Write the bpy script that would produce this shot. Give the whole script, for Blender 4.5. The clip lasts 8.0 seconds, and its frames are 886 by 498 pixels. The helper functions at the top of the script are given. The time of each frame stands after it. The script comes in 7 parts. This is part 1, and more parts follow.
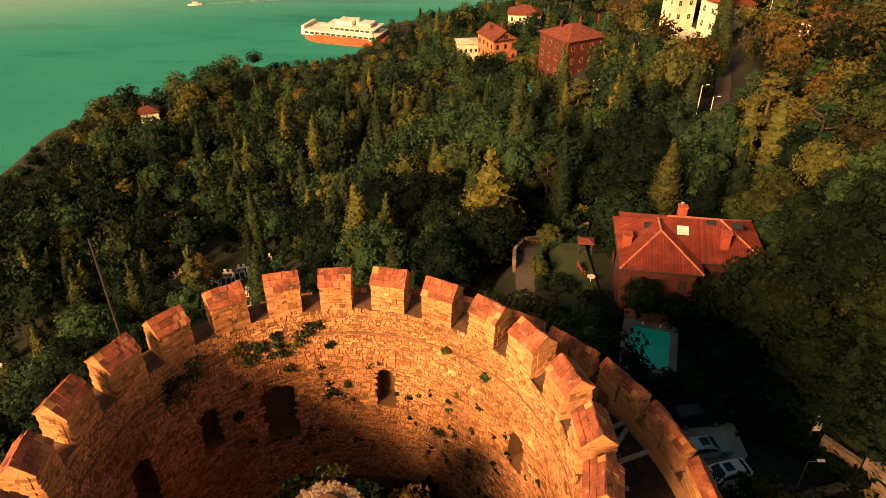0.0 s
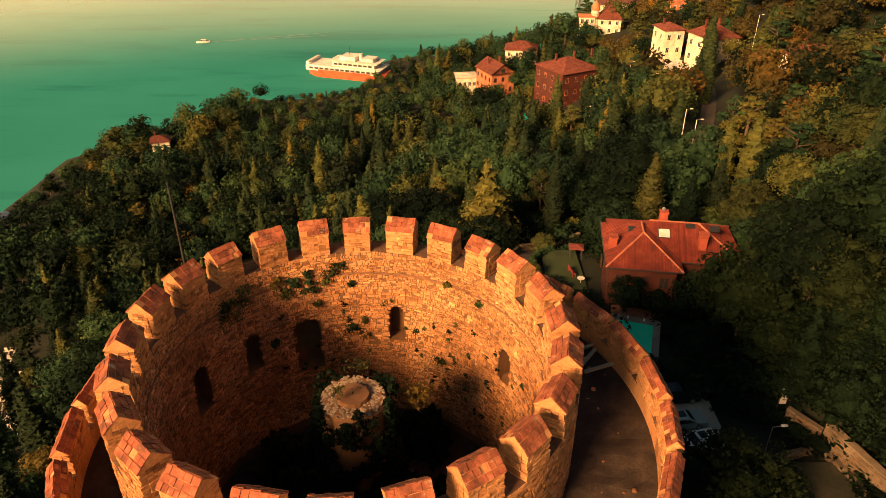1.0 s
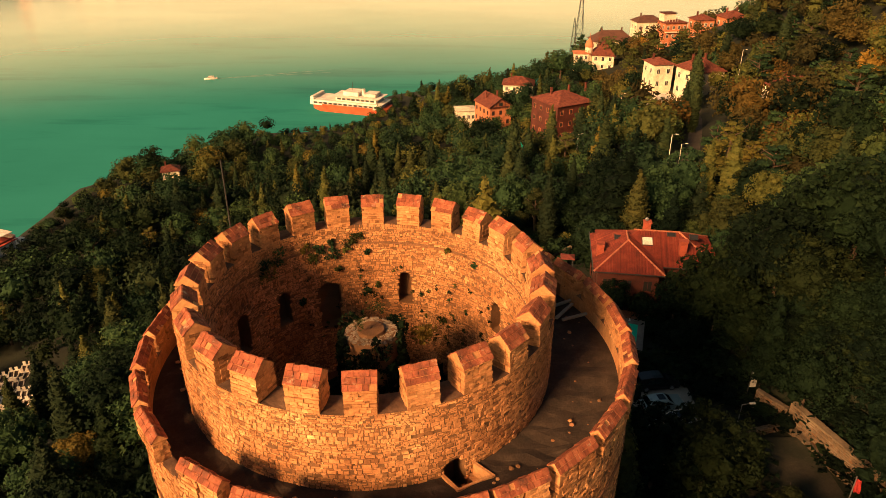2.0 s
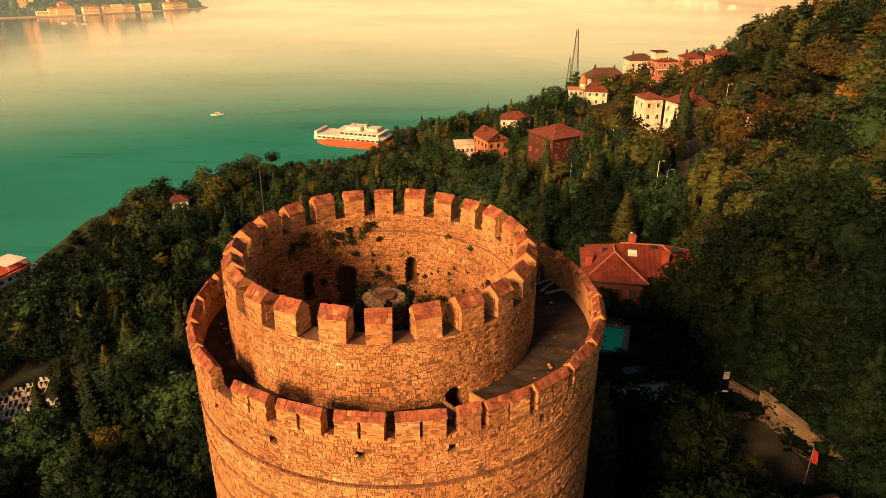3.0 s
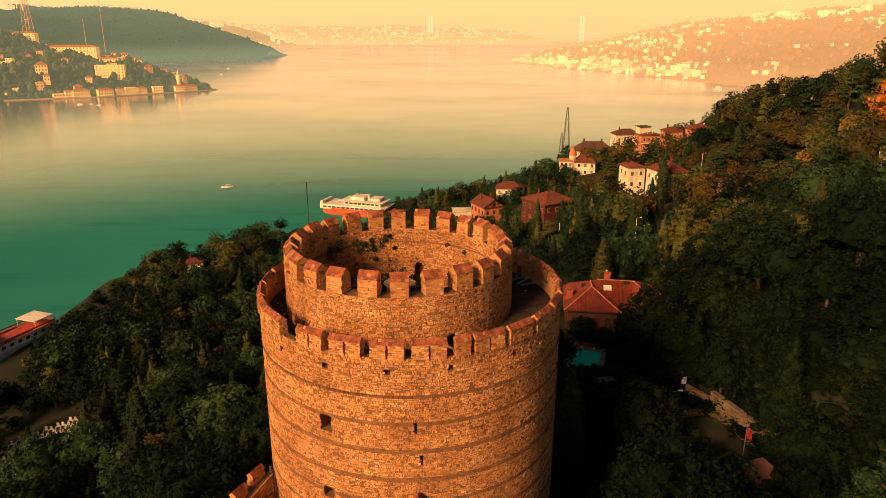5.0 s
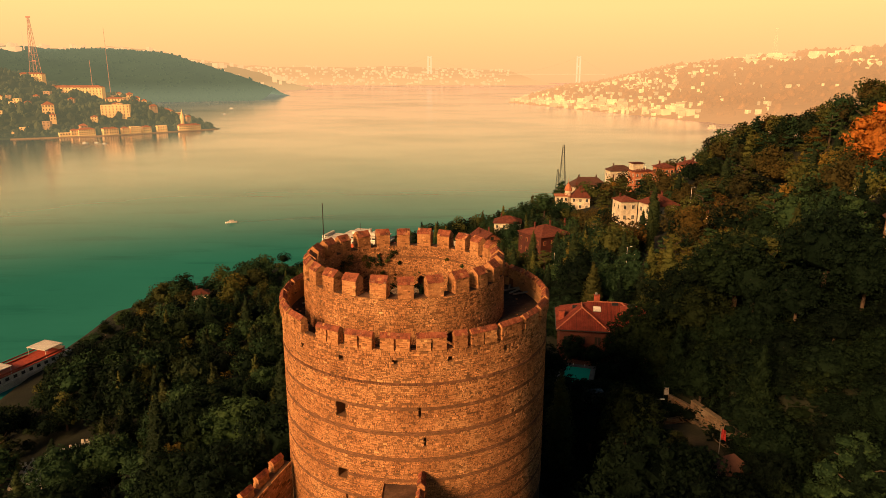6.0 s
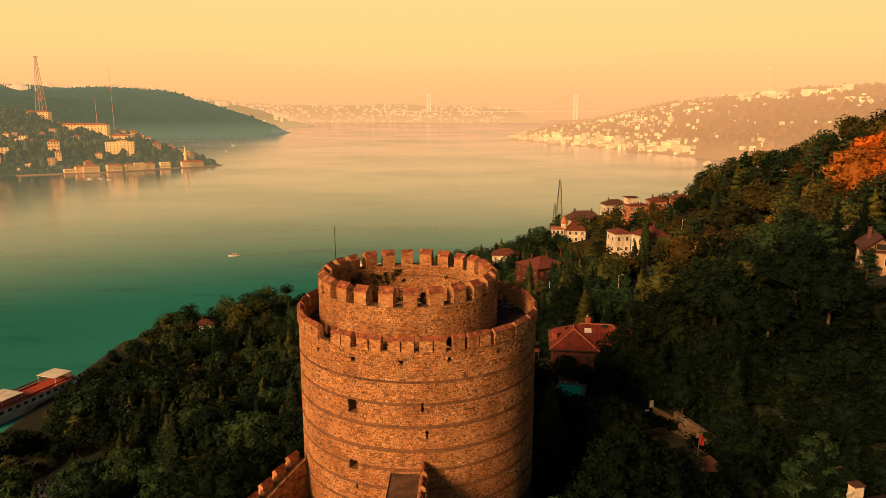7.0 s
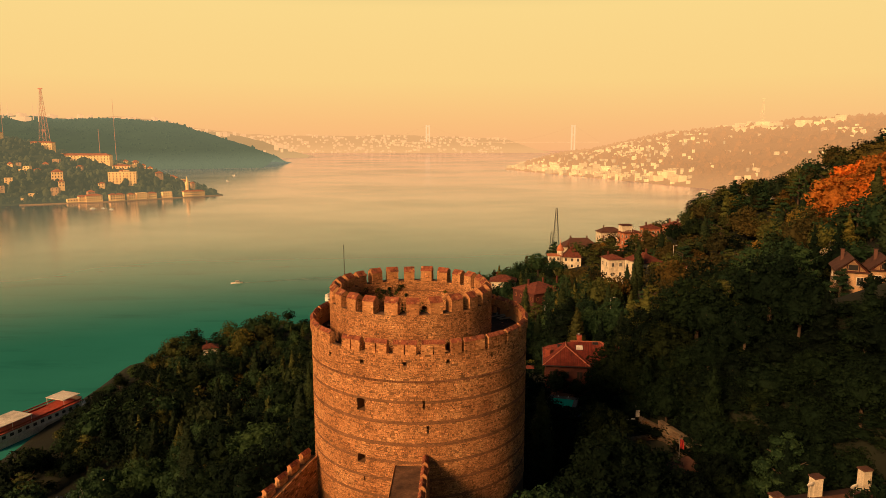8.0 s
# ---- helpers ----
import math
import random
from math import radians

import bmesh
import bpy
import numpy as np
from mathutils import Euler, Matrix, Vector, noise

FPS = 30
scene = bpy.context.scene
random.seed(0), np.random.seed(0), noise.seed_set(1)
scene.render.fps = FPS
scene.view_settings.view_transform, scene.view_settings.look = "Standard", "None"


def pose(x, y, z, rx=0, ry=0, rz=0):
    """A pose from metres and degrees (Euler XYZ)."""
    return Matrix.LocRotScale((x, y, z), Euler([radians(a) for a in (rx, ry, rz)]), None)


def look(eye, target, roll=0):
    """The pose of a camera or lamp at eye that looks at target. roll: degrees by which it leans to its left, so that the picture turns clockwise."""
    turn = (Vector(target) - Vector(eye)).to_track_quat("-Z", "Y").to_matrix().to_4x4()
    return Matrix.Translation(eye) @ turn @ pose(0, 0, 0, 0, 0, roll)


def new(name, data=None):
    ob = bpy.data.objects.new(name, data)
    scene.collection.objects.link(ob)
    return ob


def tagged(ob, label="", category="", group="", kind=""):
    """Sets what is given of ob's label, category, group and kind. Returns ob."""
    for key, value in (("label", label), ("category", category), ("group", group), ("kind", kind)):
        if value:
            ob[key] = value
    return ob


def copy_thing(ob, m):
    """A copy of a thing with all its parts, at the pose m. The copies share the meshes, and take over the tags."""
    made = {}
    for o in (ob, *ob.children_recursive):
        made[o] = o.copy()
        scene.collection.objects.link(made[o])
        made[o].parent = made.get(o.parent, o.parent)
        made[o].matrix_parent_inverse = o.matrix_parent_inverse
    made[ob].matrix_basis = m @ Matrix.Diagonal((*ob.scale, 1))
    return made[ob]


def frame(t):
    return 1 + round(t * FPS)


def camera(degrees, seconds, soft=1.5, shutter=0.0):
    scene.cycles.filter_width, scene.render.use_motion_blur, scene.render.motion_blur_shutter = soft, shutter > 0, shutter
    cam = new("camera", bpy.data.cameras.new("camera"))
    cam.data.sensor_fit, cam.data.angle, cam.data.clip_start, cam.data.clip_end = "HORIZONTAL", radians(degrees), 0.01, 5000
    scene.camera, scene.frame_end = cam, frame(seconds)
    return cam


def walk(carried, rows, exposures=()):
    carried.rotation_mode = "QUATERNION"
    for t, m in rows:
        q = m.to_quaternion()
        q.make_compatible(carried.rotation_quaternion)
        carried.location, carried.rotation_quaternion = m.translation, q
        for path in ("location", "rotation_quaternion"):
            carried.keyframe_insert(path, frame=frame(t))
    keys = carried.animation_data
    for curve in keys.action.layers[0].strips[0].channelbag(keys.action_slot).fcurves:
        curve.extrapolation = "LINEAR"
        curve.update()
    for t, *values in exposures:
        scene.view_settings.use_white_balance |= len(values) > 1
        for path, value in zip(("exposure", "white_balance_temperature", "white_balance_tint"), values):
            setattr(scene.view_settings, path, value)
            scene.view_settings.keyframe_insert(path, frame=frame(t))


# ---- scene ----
cam = camera(65.2, 8.0, soft=0.85)
METRES, EYE, TILT, LEAN, TURN = 66.0, 97.0, -0.4, 0.0, 0.0
ROWS = [
    (0.0, 0.0, 0.0, 0.0, 0.17, -32.86, -0.26),
    (0.5, -0.0005, -0.0602, -0.0004, 0.15, -31.33, -0.23),
    (1.0, -0.001, -0.1209, -0.0007, 0.12, -29.82, -0.21),
    (1.5, -0.0016, -0.1823, -0.001, 0.1, -28.29, -0.19),
    (3.0, -0.0034, -0.3697, -0.0014, 0.05, -23.66, -0.18),
    (3.5, -0.0039, -0.4324, -0.0018, 0.02, -22.1, -0.14),
    (4.0, -0.0044, -0.4956, -0.0021, -0.02, -20.55, -0.13),
    (4.5, -0.0049, -0.5591, -0.0027, -0.04, -18.96, -0.08),
    (6.0, -0.0074, -0.7493, -0.0035, -0.17, -14.23, -0.04),
    (6.5, -0.0081, -0.8124, -0.0033, -0.2, -12.74, -0.01),
    (7.0, -0.0087, -0.8753, -0.0033, -0.24, -11.27, 0.01),
    (7.5, -0.0092, -0.9375, -0.0036, -0.28, -9.94, 0.02),
    (8.0, -0.0097, -0.9999, -0.004, -0.34, -8.82, 0.04),
]
walk(cam, [(t, pose(0, 0, EYE, TILT, LEAN, TURN) @ pose(METRES * x, METRES * y, METRES * z, 90 + pitch, roll, yaw)) for t, x, y, z, yaw, pitch, roll in ROWS],
     exposures=[(0.0, 1.15), (1.5, 0.95), (3.0, 0.68), (4.5, 0.38), (6.0, 0.05), (8.0, -0.2)])

# light: warm low sun, spread wide by the haze, behind the camera's left; golden sky
SUN_AZ, SUN_EL = 231.0, 26.0
sun_way = Vector((math.cos(radians(SUN_AZ)) * math.cos(radians(SUN_EL)), math.sin(radians(SUN_AZ)) * math.cos(radians(SUN_EL)), math.sin(radians(SUN_EL))))
world = bpy.data.worlds.new("world")
scene.world = world
world.use_nodes = True
wn = world.node_tree.nodes
wl = world.node_tree.links
wn.clear()
sky = wn.new("ShaderNodeTexSky")
sky.sky_type = "NISHITA"
sky.sun_disc = False
sky.sun_elevation = radians(SUN_EL)
sky.sun_rotation = radians(90 - SUN_AZ)
sky.dust_density = 2.0
sky.air_density = 1.0
sky.ozone_density = 1.0
tint = wn.new("ShaderNodeMix")
tint.data_type = "RGBA"
tint.blend_type = "MULTIPLY"
tint.inputs[0].default_value = 1.0
tint.inputs[7].default_value = (0.9, 0.92, 0.80, 1)
bg = wn.new("ShaderNodeBackground")
bg.inputs[1].default_value = 0.035
wo = wn.new("ShaderNodeOutputWorld")
wl.new(sky.outputs[0], tint.inputs[6])
wl.new(tint.outputs[2], bg.inputs[0])
wl.new(bg.outputs[0], wo.inputs[0])
sun = new("sun", bpy.data.lights.new("sun", "SUN"))
sun.data.energy = 5.8
sun.data.angle = radians(17.0)
sun.data.color = (1.0, 0.53, 0.22)
sun.matrix_world = look(sun_way * 300, (0, 0, 0))


# ---- materials ----
def ramp(nt, fac, stops):
    n = nt.nodes.new("ShaderNodeValToRGB")
    while len(n.color_ramp.elements) < len(stops):
        n.color_ramp.elements.new(0.5)
    for e, (p, c) in zip(n.color_ramp.elements, stops):
        e.position, e.color = p, (*c, 1)
    nt.links.new(fac, n.inputs[0])
    return n.outputs[0]


def mixed(nt, a, b, fac, mode="MIX"):
    n = nt.nodes.new("ShaderNodeMix")
    n.data_type, n.blend_type = "RGBA", mode
    for sock, v in ((n.inputs[0], fac), (n.inputs[6], a), (n.inputs[7], b)):
        if isinstance(v, (int, float)):
            sock.default_value = v
        elif isinstance(v, tuple):
            sock.default_value = (*v, 1)
        else:
            nt.links.new(v, sock)
    return n.outputs[2]


def noise_tex(nt, scale, detail=4.0, rough=0.6, vec=None):
    n = nt.nodes.new("ShaderNodeTexNoise")
    n.inputs["Scale"].default_value, n.inputs["Detail"].default_value, n.inputs["Roughness"].default_value = scale, detail, rough
    if vec is None:
        g = nt.nodes.new("ShaderNodeNewGeometry")
        vec = g.outputs["Position"]
    nt.links.new(vec, n.inputs["Vector"])
    return n.outputs["Fac"]


def surface(name, base, dark=None, light=None, rough=0.85, scale=1.2, fine=14.0, bump=0.3, bump_dist=0.03, vary="", spread=0.25, metal=0.0, spec=0.4, stain=None):
    """A worn surface: two scales of noise in colour, fine relief, and a random tone per piece (vary: island or object)."""
    m = bpy.data.materials.new(name)
    m.use_nodes = True
    nt = m.node_tree
    p = nt.nodes["Principled BSDF"]
    dark = dark or tuple(c * 0.62 for c in base)
    light = light or tuple(min(1, c * 1.3) for c in base)
    big = noise_tex(nt, scale, 5, 0.65)
    col = ramp(nt, big, [(0.3, dark), (0.5, base), (0.72, light)])
    grain = noise_tex(nt, fine, 4, 0.7)
    col = mixed(nt, col, ramp(nt, grain, [(0.25, (0.55, 0.55, 0.55)), (0.7, (1.15, 1.15, 1.15))]), 0.8, "MULTIPLY")
    if vary:
        if vary == "island":
            g = nt.nodes.new("ShaderNodeNewGeometry")
            r = g.outputs["Random Per Island"]
        else:
            g = nt.nodes.new("ShaderNodeObjectInfo")
            r = g.outputs["Random"]
        lo, hi = 1 - spread, 1 + spread
        col = mixed(nt, col, ramp(nt, r, [(0.0, (lo, lo * 0.92, lo * 0.86)), (0.22, (0.84, 0.82, 0.8)), (0.45, (1, 1, 1)), (0.93, (1.12, 1.12, 1.12)), (1.0, (hi, hi * 1.04, hi * 1.08))]), 1.0, "MULTIPLY")
    if stain:
        s = noise_tex(nt, stain[1], 6, 0.7)
        f = ramp(nt, s, [(stain[2], (0, 0, 0)), (stain[2] + 0.12, (1, 1, 1))])
        col = mixed(nt, col, stain[0], f)
    nt.links.new(col, p.inputs["Base Color"])
    p.inputs["Roughness"].default_value = rough
    p.inputs["Metallic"].default_value = metal
    p.inputs["Specular IOR Level"].default_value = spec
    if bump:
        b = nt.nodes.new("ShaderNodeBump")
        b.inputs["Strength"].default_value, b.inputs["Distance"].default_value = bump, bump_dist
        nt.links.new(grain, b.inputs["Height"])
        nt.links.new(b.outputs[0], p.inputs["Normal"])
    return m


def foliage(name, a, b, c, spread=0.45):
    """Leaves: tone by leaf clump and by tree, some light through them."""
    m = bpy.data.materials.new(name)
    m.use_nodes = True
    nt = m.node_tree
    p = nt.nodes["Principled BSDF"]
    g = nt.nodes.new("ShaderNodeNewGeometry")
    o = nt.nodes.new("ShaderNodeObjectInfo")
    half = lambda u, v: tuple((i + j) / 2 for i, j in zip(u, v))
    col = ramp(nt, g.outputs["Random Per Island"], [(0.0, half(a, b)), (0.5, b), (1.0, half(b, c))])
    # a tone for each tree: its own number where the woods are one sheet, the object's elsewhere
    at = nt.nodes.new("ShaderNodeAttribute")
    at.attribute_name = "tone"
    add = nt.nodes.new("ShaderNodeMath")
    add.operation = "ADD"
    nt.links.new(at.outputs["Fac"], add.inputs[0])
    nt.links.new(o.outputs["Random"], add.inputs[1])
    part_of = nt.nodes.new("ShaderNodeMath")
    part_of.operation = "FRACT"
    nt.links.new(add.outputs[0], part_of.inputs[0])
    lo, hi = 1 - spread, 1 + spread
    col = mixed(nt, col, ramp(nt, part_of.outputs[0], [(0.0, (lo * 0.85, lo * 0.9, lo)), (0.3, (0.78, 0.84, 0.86)), (0.62, (1.1, 1.1, 1.0)), (0.86, (1.45, 1.35, 1.1)), (1.0, (1.9, 1.3, 0.85))]), 1.0, "MULTIPLY")
    tuft = noise_tex(nt, 1.7, 5, 0.7)
    col = mixed(nt, col, ramp(nt, tuft, [(0.34, (0.62, 0.64, 0.68)), (0.5, (0.97, 0.97, 0.97)), (0.68, (1.25, 1.22, 1.15))]), 1.0, "MULTIPLY")
    stand = noise_tex(nt, 0.05, 3, 0.55)
    col = mixed(nt, col, ramp(nt, stand, [(0.3, (0.75, 0.8, 0.8)), (0.5, (1, 1, 1)), (0.7, (1.25, 1.15, 1.0))]), 1.0, "MULTIPLY")
    nt.links.new(col, p.inputs["Base Color"])
    p.inputs["Roughness"].default_value = 0.75
    p.inputs["Specular IOR Level"].default_value = 0.08
    bp = nt.nodes.new("ShaderNodeBump")
    bp.inputs["Strength"].default_value, bp.inputs["Distance"].default_value = 0.8, 0.3
    nt.links.new(tuft, bp.inputs["Height"])
    nt.links.new(bp.outputs[0], p.inputs["Normal"])
    t = nt.nodes.new("ShaderNodeBsdfTranslucent")
    nt.links.new(col, t.inputs[0])
    mix = nt.nodes.new("ShaderNodeMixShader")
    mix.inputs[0].default_value = 0.2
    nt.links.new(p.outputs[0], mix.inputs[1])
    nt.links.new(t.outputs[0], mix.inputs[2])
    nt.links.new(mix.outputs[0], nt.nodes["Material Output"].inputs[0])
    return m


def painted_haze_mat(name, col, glow, amount, spread=0.3, deep=(0.0, 0.0), mist=0.0, mist_top=45.0, grain=0.02):
    """Far country: a plain surface with the haze painted in as emission. deep: more haze by (metres from, gain over
    1000 m); mist: extra painted haze low on the water.
    """
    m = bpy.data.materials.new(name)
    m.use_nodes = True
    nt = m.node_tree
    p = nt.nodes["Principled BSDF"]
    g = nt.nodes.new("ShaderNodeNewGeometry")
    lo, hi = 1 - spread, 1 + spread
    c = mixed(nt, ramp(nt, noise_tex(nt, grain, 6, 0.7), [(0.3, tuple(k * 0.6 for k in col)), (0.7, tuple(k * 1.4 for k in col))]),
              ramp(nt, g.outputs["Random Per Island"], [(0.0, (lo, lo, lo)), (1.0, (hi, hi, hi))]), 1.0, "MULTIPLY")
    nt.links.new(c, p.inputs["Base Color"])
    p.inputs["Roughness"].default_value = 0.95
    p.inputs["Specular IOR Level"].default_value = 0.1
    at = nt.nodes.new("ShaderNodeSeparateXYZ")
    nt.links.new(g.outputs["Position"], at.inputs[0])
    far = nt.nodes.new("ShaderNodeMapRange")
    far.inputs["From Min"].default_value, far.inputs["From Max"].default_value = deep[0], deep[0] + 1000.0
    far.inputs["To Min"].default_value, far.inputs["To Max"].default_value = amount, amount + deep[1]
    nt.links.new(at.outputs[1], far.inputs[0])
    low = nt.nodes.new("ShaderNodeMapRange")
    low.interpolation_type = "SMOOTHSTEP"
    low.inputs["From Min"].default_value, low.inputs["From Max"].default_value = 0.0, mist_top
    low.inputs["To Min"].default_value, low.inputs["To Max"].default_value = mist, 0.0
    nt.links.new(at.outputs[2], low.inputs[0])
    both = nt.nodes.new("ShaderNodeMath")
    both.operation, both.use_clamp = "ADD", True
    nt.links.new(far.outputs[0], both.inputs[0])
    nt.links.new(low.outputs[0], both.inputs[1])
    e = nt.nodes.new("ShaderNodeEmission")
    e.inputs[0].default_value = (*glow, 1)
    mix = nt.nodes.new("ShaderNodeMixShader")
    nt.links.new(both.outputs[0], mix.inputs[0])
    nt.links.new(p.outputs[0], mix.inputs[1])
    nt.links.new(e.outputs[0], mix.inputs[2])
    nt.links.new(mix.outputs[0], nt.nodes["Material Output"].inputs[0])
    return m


STONE = surface("rubble_stone", (0.52, 0.240, 0.095), (0.32, 0.136, 0.050), (0.66, 0.36, 0.158), 0.92, 0.30, 7.0, 1.0, 0.06, "island", 0.58)
STONE_ONE = surface("cut_stone", (0.52, 0.240, 0.095), (0.32, 0.136, 0.050), (0.66, 0.36, 0.158), 0.92, 0.30, 7.0, 1.0, 0.06, "object", 0.58)
MORTAR = surface("lime_mortar", (0.19, 0.095, 0.042), rough=0.95, scale=0.6, fine=20, bump=0.6)
BRICK = surface("red_brick", (0.25, 0.115, 0.058), rough=0.9, scale=0.8, fine=16, bump=0.4, vary="island", spread=0.4)
CAP = surface("brick_coping", (0.29, 0.078, 0.036), (0.085, 0.034, 0.021), (0.42, 0.15, 0.075), 0.85, 1.6, 12, 0.5, 0.03, "island", 0.35, stain=((0.40, 0.30, 0.20), 2.2, 0.6))
CAP_ONE = surface("single_coping_brick", (0.29, 0.078, 0.036), (0.085, 0.034, 0.021), (0.42, 0.15, 0.075), 0.85, 1.6, 12, 0.5, 0.03, "object", 0.35, stain=((0.40, 0.30, 0.20), 2.2, 0.6))
TERRACE = surface("terrace_earth", (0.040, 0.026, 0.018), (0.022, 0.015, 0.011), (0.075, 0.050, 0.034), rough=0.95, scale=1.1, fine=9, bump=0.6, bump_dist=0.06)
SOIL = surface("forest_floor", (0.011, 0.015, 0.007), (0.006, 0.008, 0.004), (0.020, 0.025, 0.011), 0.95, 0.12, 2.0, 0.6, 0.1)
GRASS = surface("lawn", (0.030, 0.048, 0.015), rough=0.95, scale=0.4, fine=12, bump=0.6, bump_dist=0.05)
GRAVEL = surface("pale_gravel", (0.30, 0.26, 0.20), rough=0.95, scale=0.5, fine=18, bump=0.4)
ROADM = surface("old_asphalt", (0.070, 0.058, 0.045), rough=0.9, scale=0.4, fine=14, bump=0.3)
WALK = surface("weathered_wall_walk", (0.125, 0.066, 0.038), (0.055, 0.031, 0.020), (0.22, 0.125, 0.072), 0.95, 0.7, 5, 0.8, 0.06)
YARD = surface("dark_yard_turf", (0.028, 0.030, 0.016), (0.014, 0.016, 0.009), (0.07, 0.055, 0.035), 0.95, 0.25, 6, 0.5, 0.05)
PAVE = surface("stone_paving", (0.22, 0.19, 0.16), rough=0.9, scale=0.5, fine=10, bump=0.3)
ROOF = surface("red_roof_tile", (0.185, 0.027, 0.014), (0.10, 0.019, 0.012), (0.25, 0.055, 0.028), 0.8, 0.6, 9, 0.3, 0.03, "island", 0.35)
HIPTILE = surface("pale_ridge_tile", (0.46, 0.16, 0.09), rough=0.85, fine=8, vary="island", spread=0.3)
ROOF2 = surface("old_red_roof_tile", (0.150, 0.038, 0.023), (0.075, 0.024, 0.016), (0.22, 0.070, 0.040), 0.9, 0.9, 4.0, 1.0, 0.2, "object", 0.4)
REDWALL = surface("red_painted_boards", (0.080, 0.021, 0.014), rough=0.7, scale=0.5, fine=6, bump=0.2)
ORANGEWALL = surface("terracotta_render", (0.48, 0.17, 0.08), rough=0.85, scale=0.5, fine=6, bump=0.15)
WHITEWALL = surface("cream_render", (0.72, 0.62, 0.46), rough=0.85, scale=0.4, fine=5, bump=0.15)
VILLAWALL = surface("ochre_render", (0.52, 0.33, 0.18), rough=0.85, scale=0.5, fine=5, bump=0.2)
TRIM = surface("white_trim", (0.76, 0.70, 0.60), rough=0.6, scale=0.8, fine=8, bump=0.05)
DARK = surface("dark_metal", (0.03, 0.03, 0.03), rough=0.5, scale=1, fine=10, bump=0.05, spec=0.5)
GREYM = surface("grey_metal", (0.3, 0.3, 0.3), rough=0.4, scale=1, fine=10, bump=0.05, metal=0.6)
BARK = surface("bark", (0.09, 0.06, 0.04), rough=0.95, scale=2, fine=9, bump=0.8, bump_dist=0.05)
GREYSTONE = surface("grey_rubble", (0.17, 0.125, 0.080), (0.09, 0.066, 0.043), (0.26, 0.20, 0.135), 0.95, 0.8, 8.0, 0.8, 0.05, "island", 0.5)
MARBLE = surface("grave_marble", (0.62, 0.58, 0.5), rough=0.6, scale=0.8, fine=6, bump=0.1, vary="object", spread=0.2)
HULLRED = surface("orange_hull_paint", (0.62, 0.12, 0.05), rough=0.45, scale=0.2, fine=2, bump=0.05)
SHIPWHITE = surface("ship_white_paint", (0.78, 0.72, 0.62), rough=0.5, scale=0.2, fine=2, bump=0.05)
# the first leaf is near black: shade beside the tower put into its colour
LEAVES = [foliage("leaf_dark_shade", (0.004, 0.011, 0.006), (0.007, 0.017, 0.009), (0.013, 0.025, 0.012)),
          foliage("leaf_mid", (0.016, 0.038, 0.020), (0.028, 0.060, 0.028), (0.050, 0.084, 0.034)),
          foliage("leaf_olive", (0.040, 0.054, 0.018), (0.072, 0.083, 0.025), (0.115, 0.112, 0.034)),
          foliage("leaf_cypress", (0.013, 0.026, 0.015), (0.024, 0.040, 0.019), (0.042, 0.056, 0.024)),
          foliage("leaf_autumn", (0.090, 0.074, 0.019), (0.155, 0.115, 0.028), (0.230, 0.158, 0.038)),
          foliage("leaf_rust", (0.260, 0.085, 0.018), (0.480, 0.160, 0.030), (0.640, 0.225, 0.045)),
          foliage("leaf_brown", (0.026, 0.027, 0.011), (0.052, 0.045, 0.017), (0.086, 0.066, 0.024))]

GLASS = bpy.data.materials.new("window_glass")
GLASS.use_nodes = True
gp = GLASS.node_tree.nodes["Principled BSDF"]
gp.inputs["Base Color"].default_value = (0.03, 0.03, 0.03, 1)
gp.inputs["Roughness"].default_value = 0.08
gp.inputs["Specular IOR Level"].default_value = 0.7

POOLW = bpy.data.materials.new("pool_water")
POOLW.use_nodes = True
pp = POOLW.node_tree.nodes["Principled BSDF"]
pp.inputs["Base Color"].default_value = (0.02, 0.60, 0.36, 1)
pp.inputs["Roughness"].default_value = 0.08
pp.inputs["IOR"].default_value = 1.33
b = POOLW.node_tree.nodes.new("ShaderNodeBump")
b.inputs["Strength"].default_value, b.inputs["Distance"].default_value = 0.1, 0.02
POOLW.node_tree.links.new(noise_tex(POOLW.node_tree, 2.0), b.inputs["Height"])
POOLW.node_tree.links.new(b.outputs[0], pp.inputs["Normal"])

WATER_DARK, WATER_LIGHT = (0.026, 0.205, 0.176), (0.036, 0.260, 0.225)
WATER = bpy.data.materials.new("strait_water")
WATER.use_nodes = True
nt = WATER.node_tree
nt.nodes.remove(nt.nodes["Principled BSDF"])
wcol = ramp(nt, noise_tex(nt, 0.006, 5, 0.6), [(0.3, WATER_DARK), (0.7, WATER_LIGHT)])
streak_at = nt.nodes.new("ShaderNodeMapping")
streak_at.inputs["Scale"].default_value = (0.35, 1.6, 1.0)
mp = nt.nodes.new("ShaderNodeMapping")
gg = nt.nodes.new("ShaderNodeNewGeometry")
nt.links.new(gg.outputs["Position"], mp.inputs[0])
mp.inputs["Scale"].default_value = (1.0, 2.2, 1.0)
b = nt.nodes.new("ShaderNodeBump")
b.inputs["Strength"].default_value, b.inputs["Distance"].default_value = 0.05, 0.2
nt.links.new(noise_tex(nt, 0.35, 5, 0.62, mp.outputs[0]), b.inputs["Height"])
nt.links.new(gg.outputs["Position"], streak_at.inputs[0])
wcol = mixed(nt, wcol, ramp(nt, noise_tex(nt, 0.03, 6, 0.65, streak_at.outputs[0]), [(0.33, (0.72, 0.78, 0.8)), (0.47, (1, 1, 1)), (0.75, (1.08, 1.06, 1.05))]), 1.0, "MULTIPLY")
body = nt.nodes.new("ShaderNodeBsdfDiffuse")
nt.links.new(wcol, body.inputs[0])
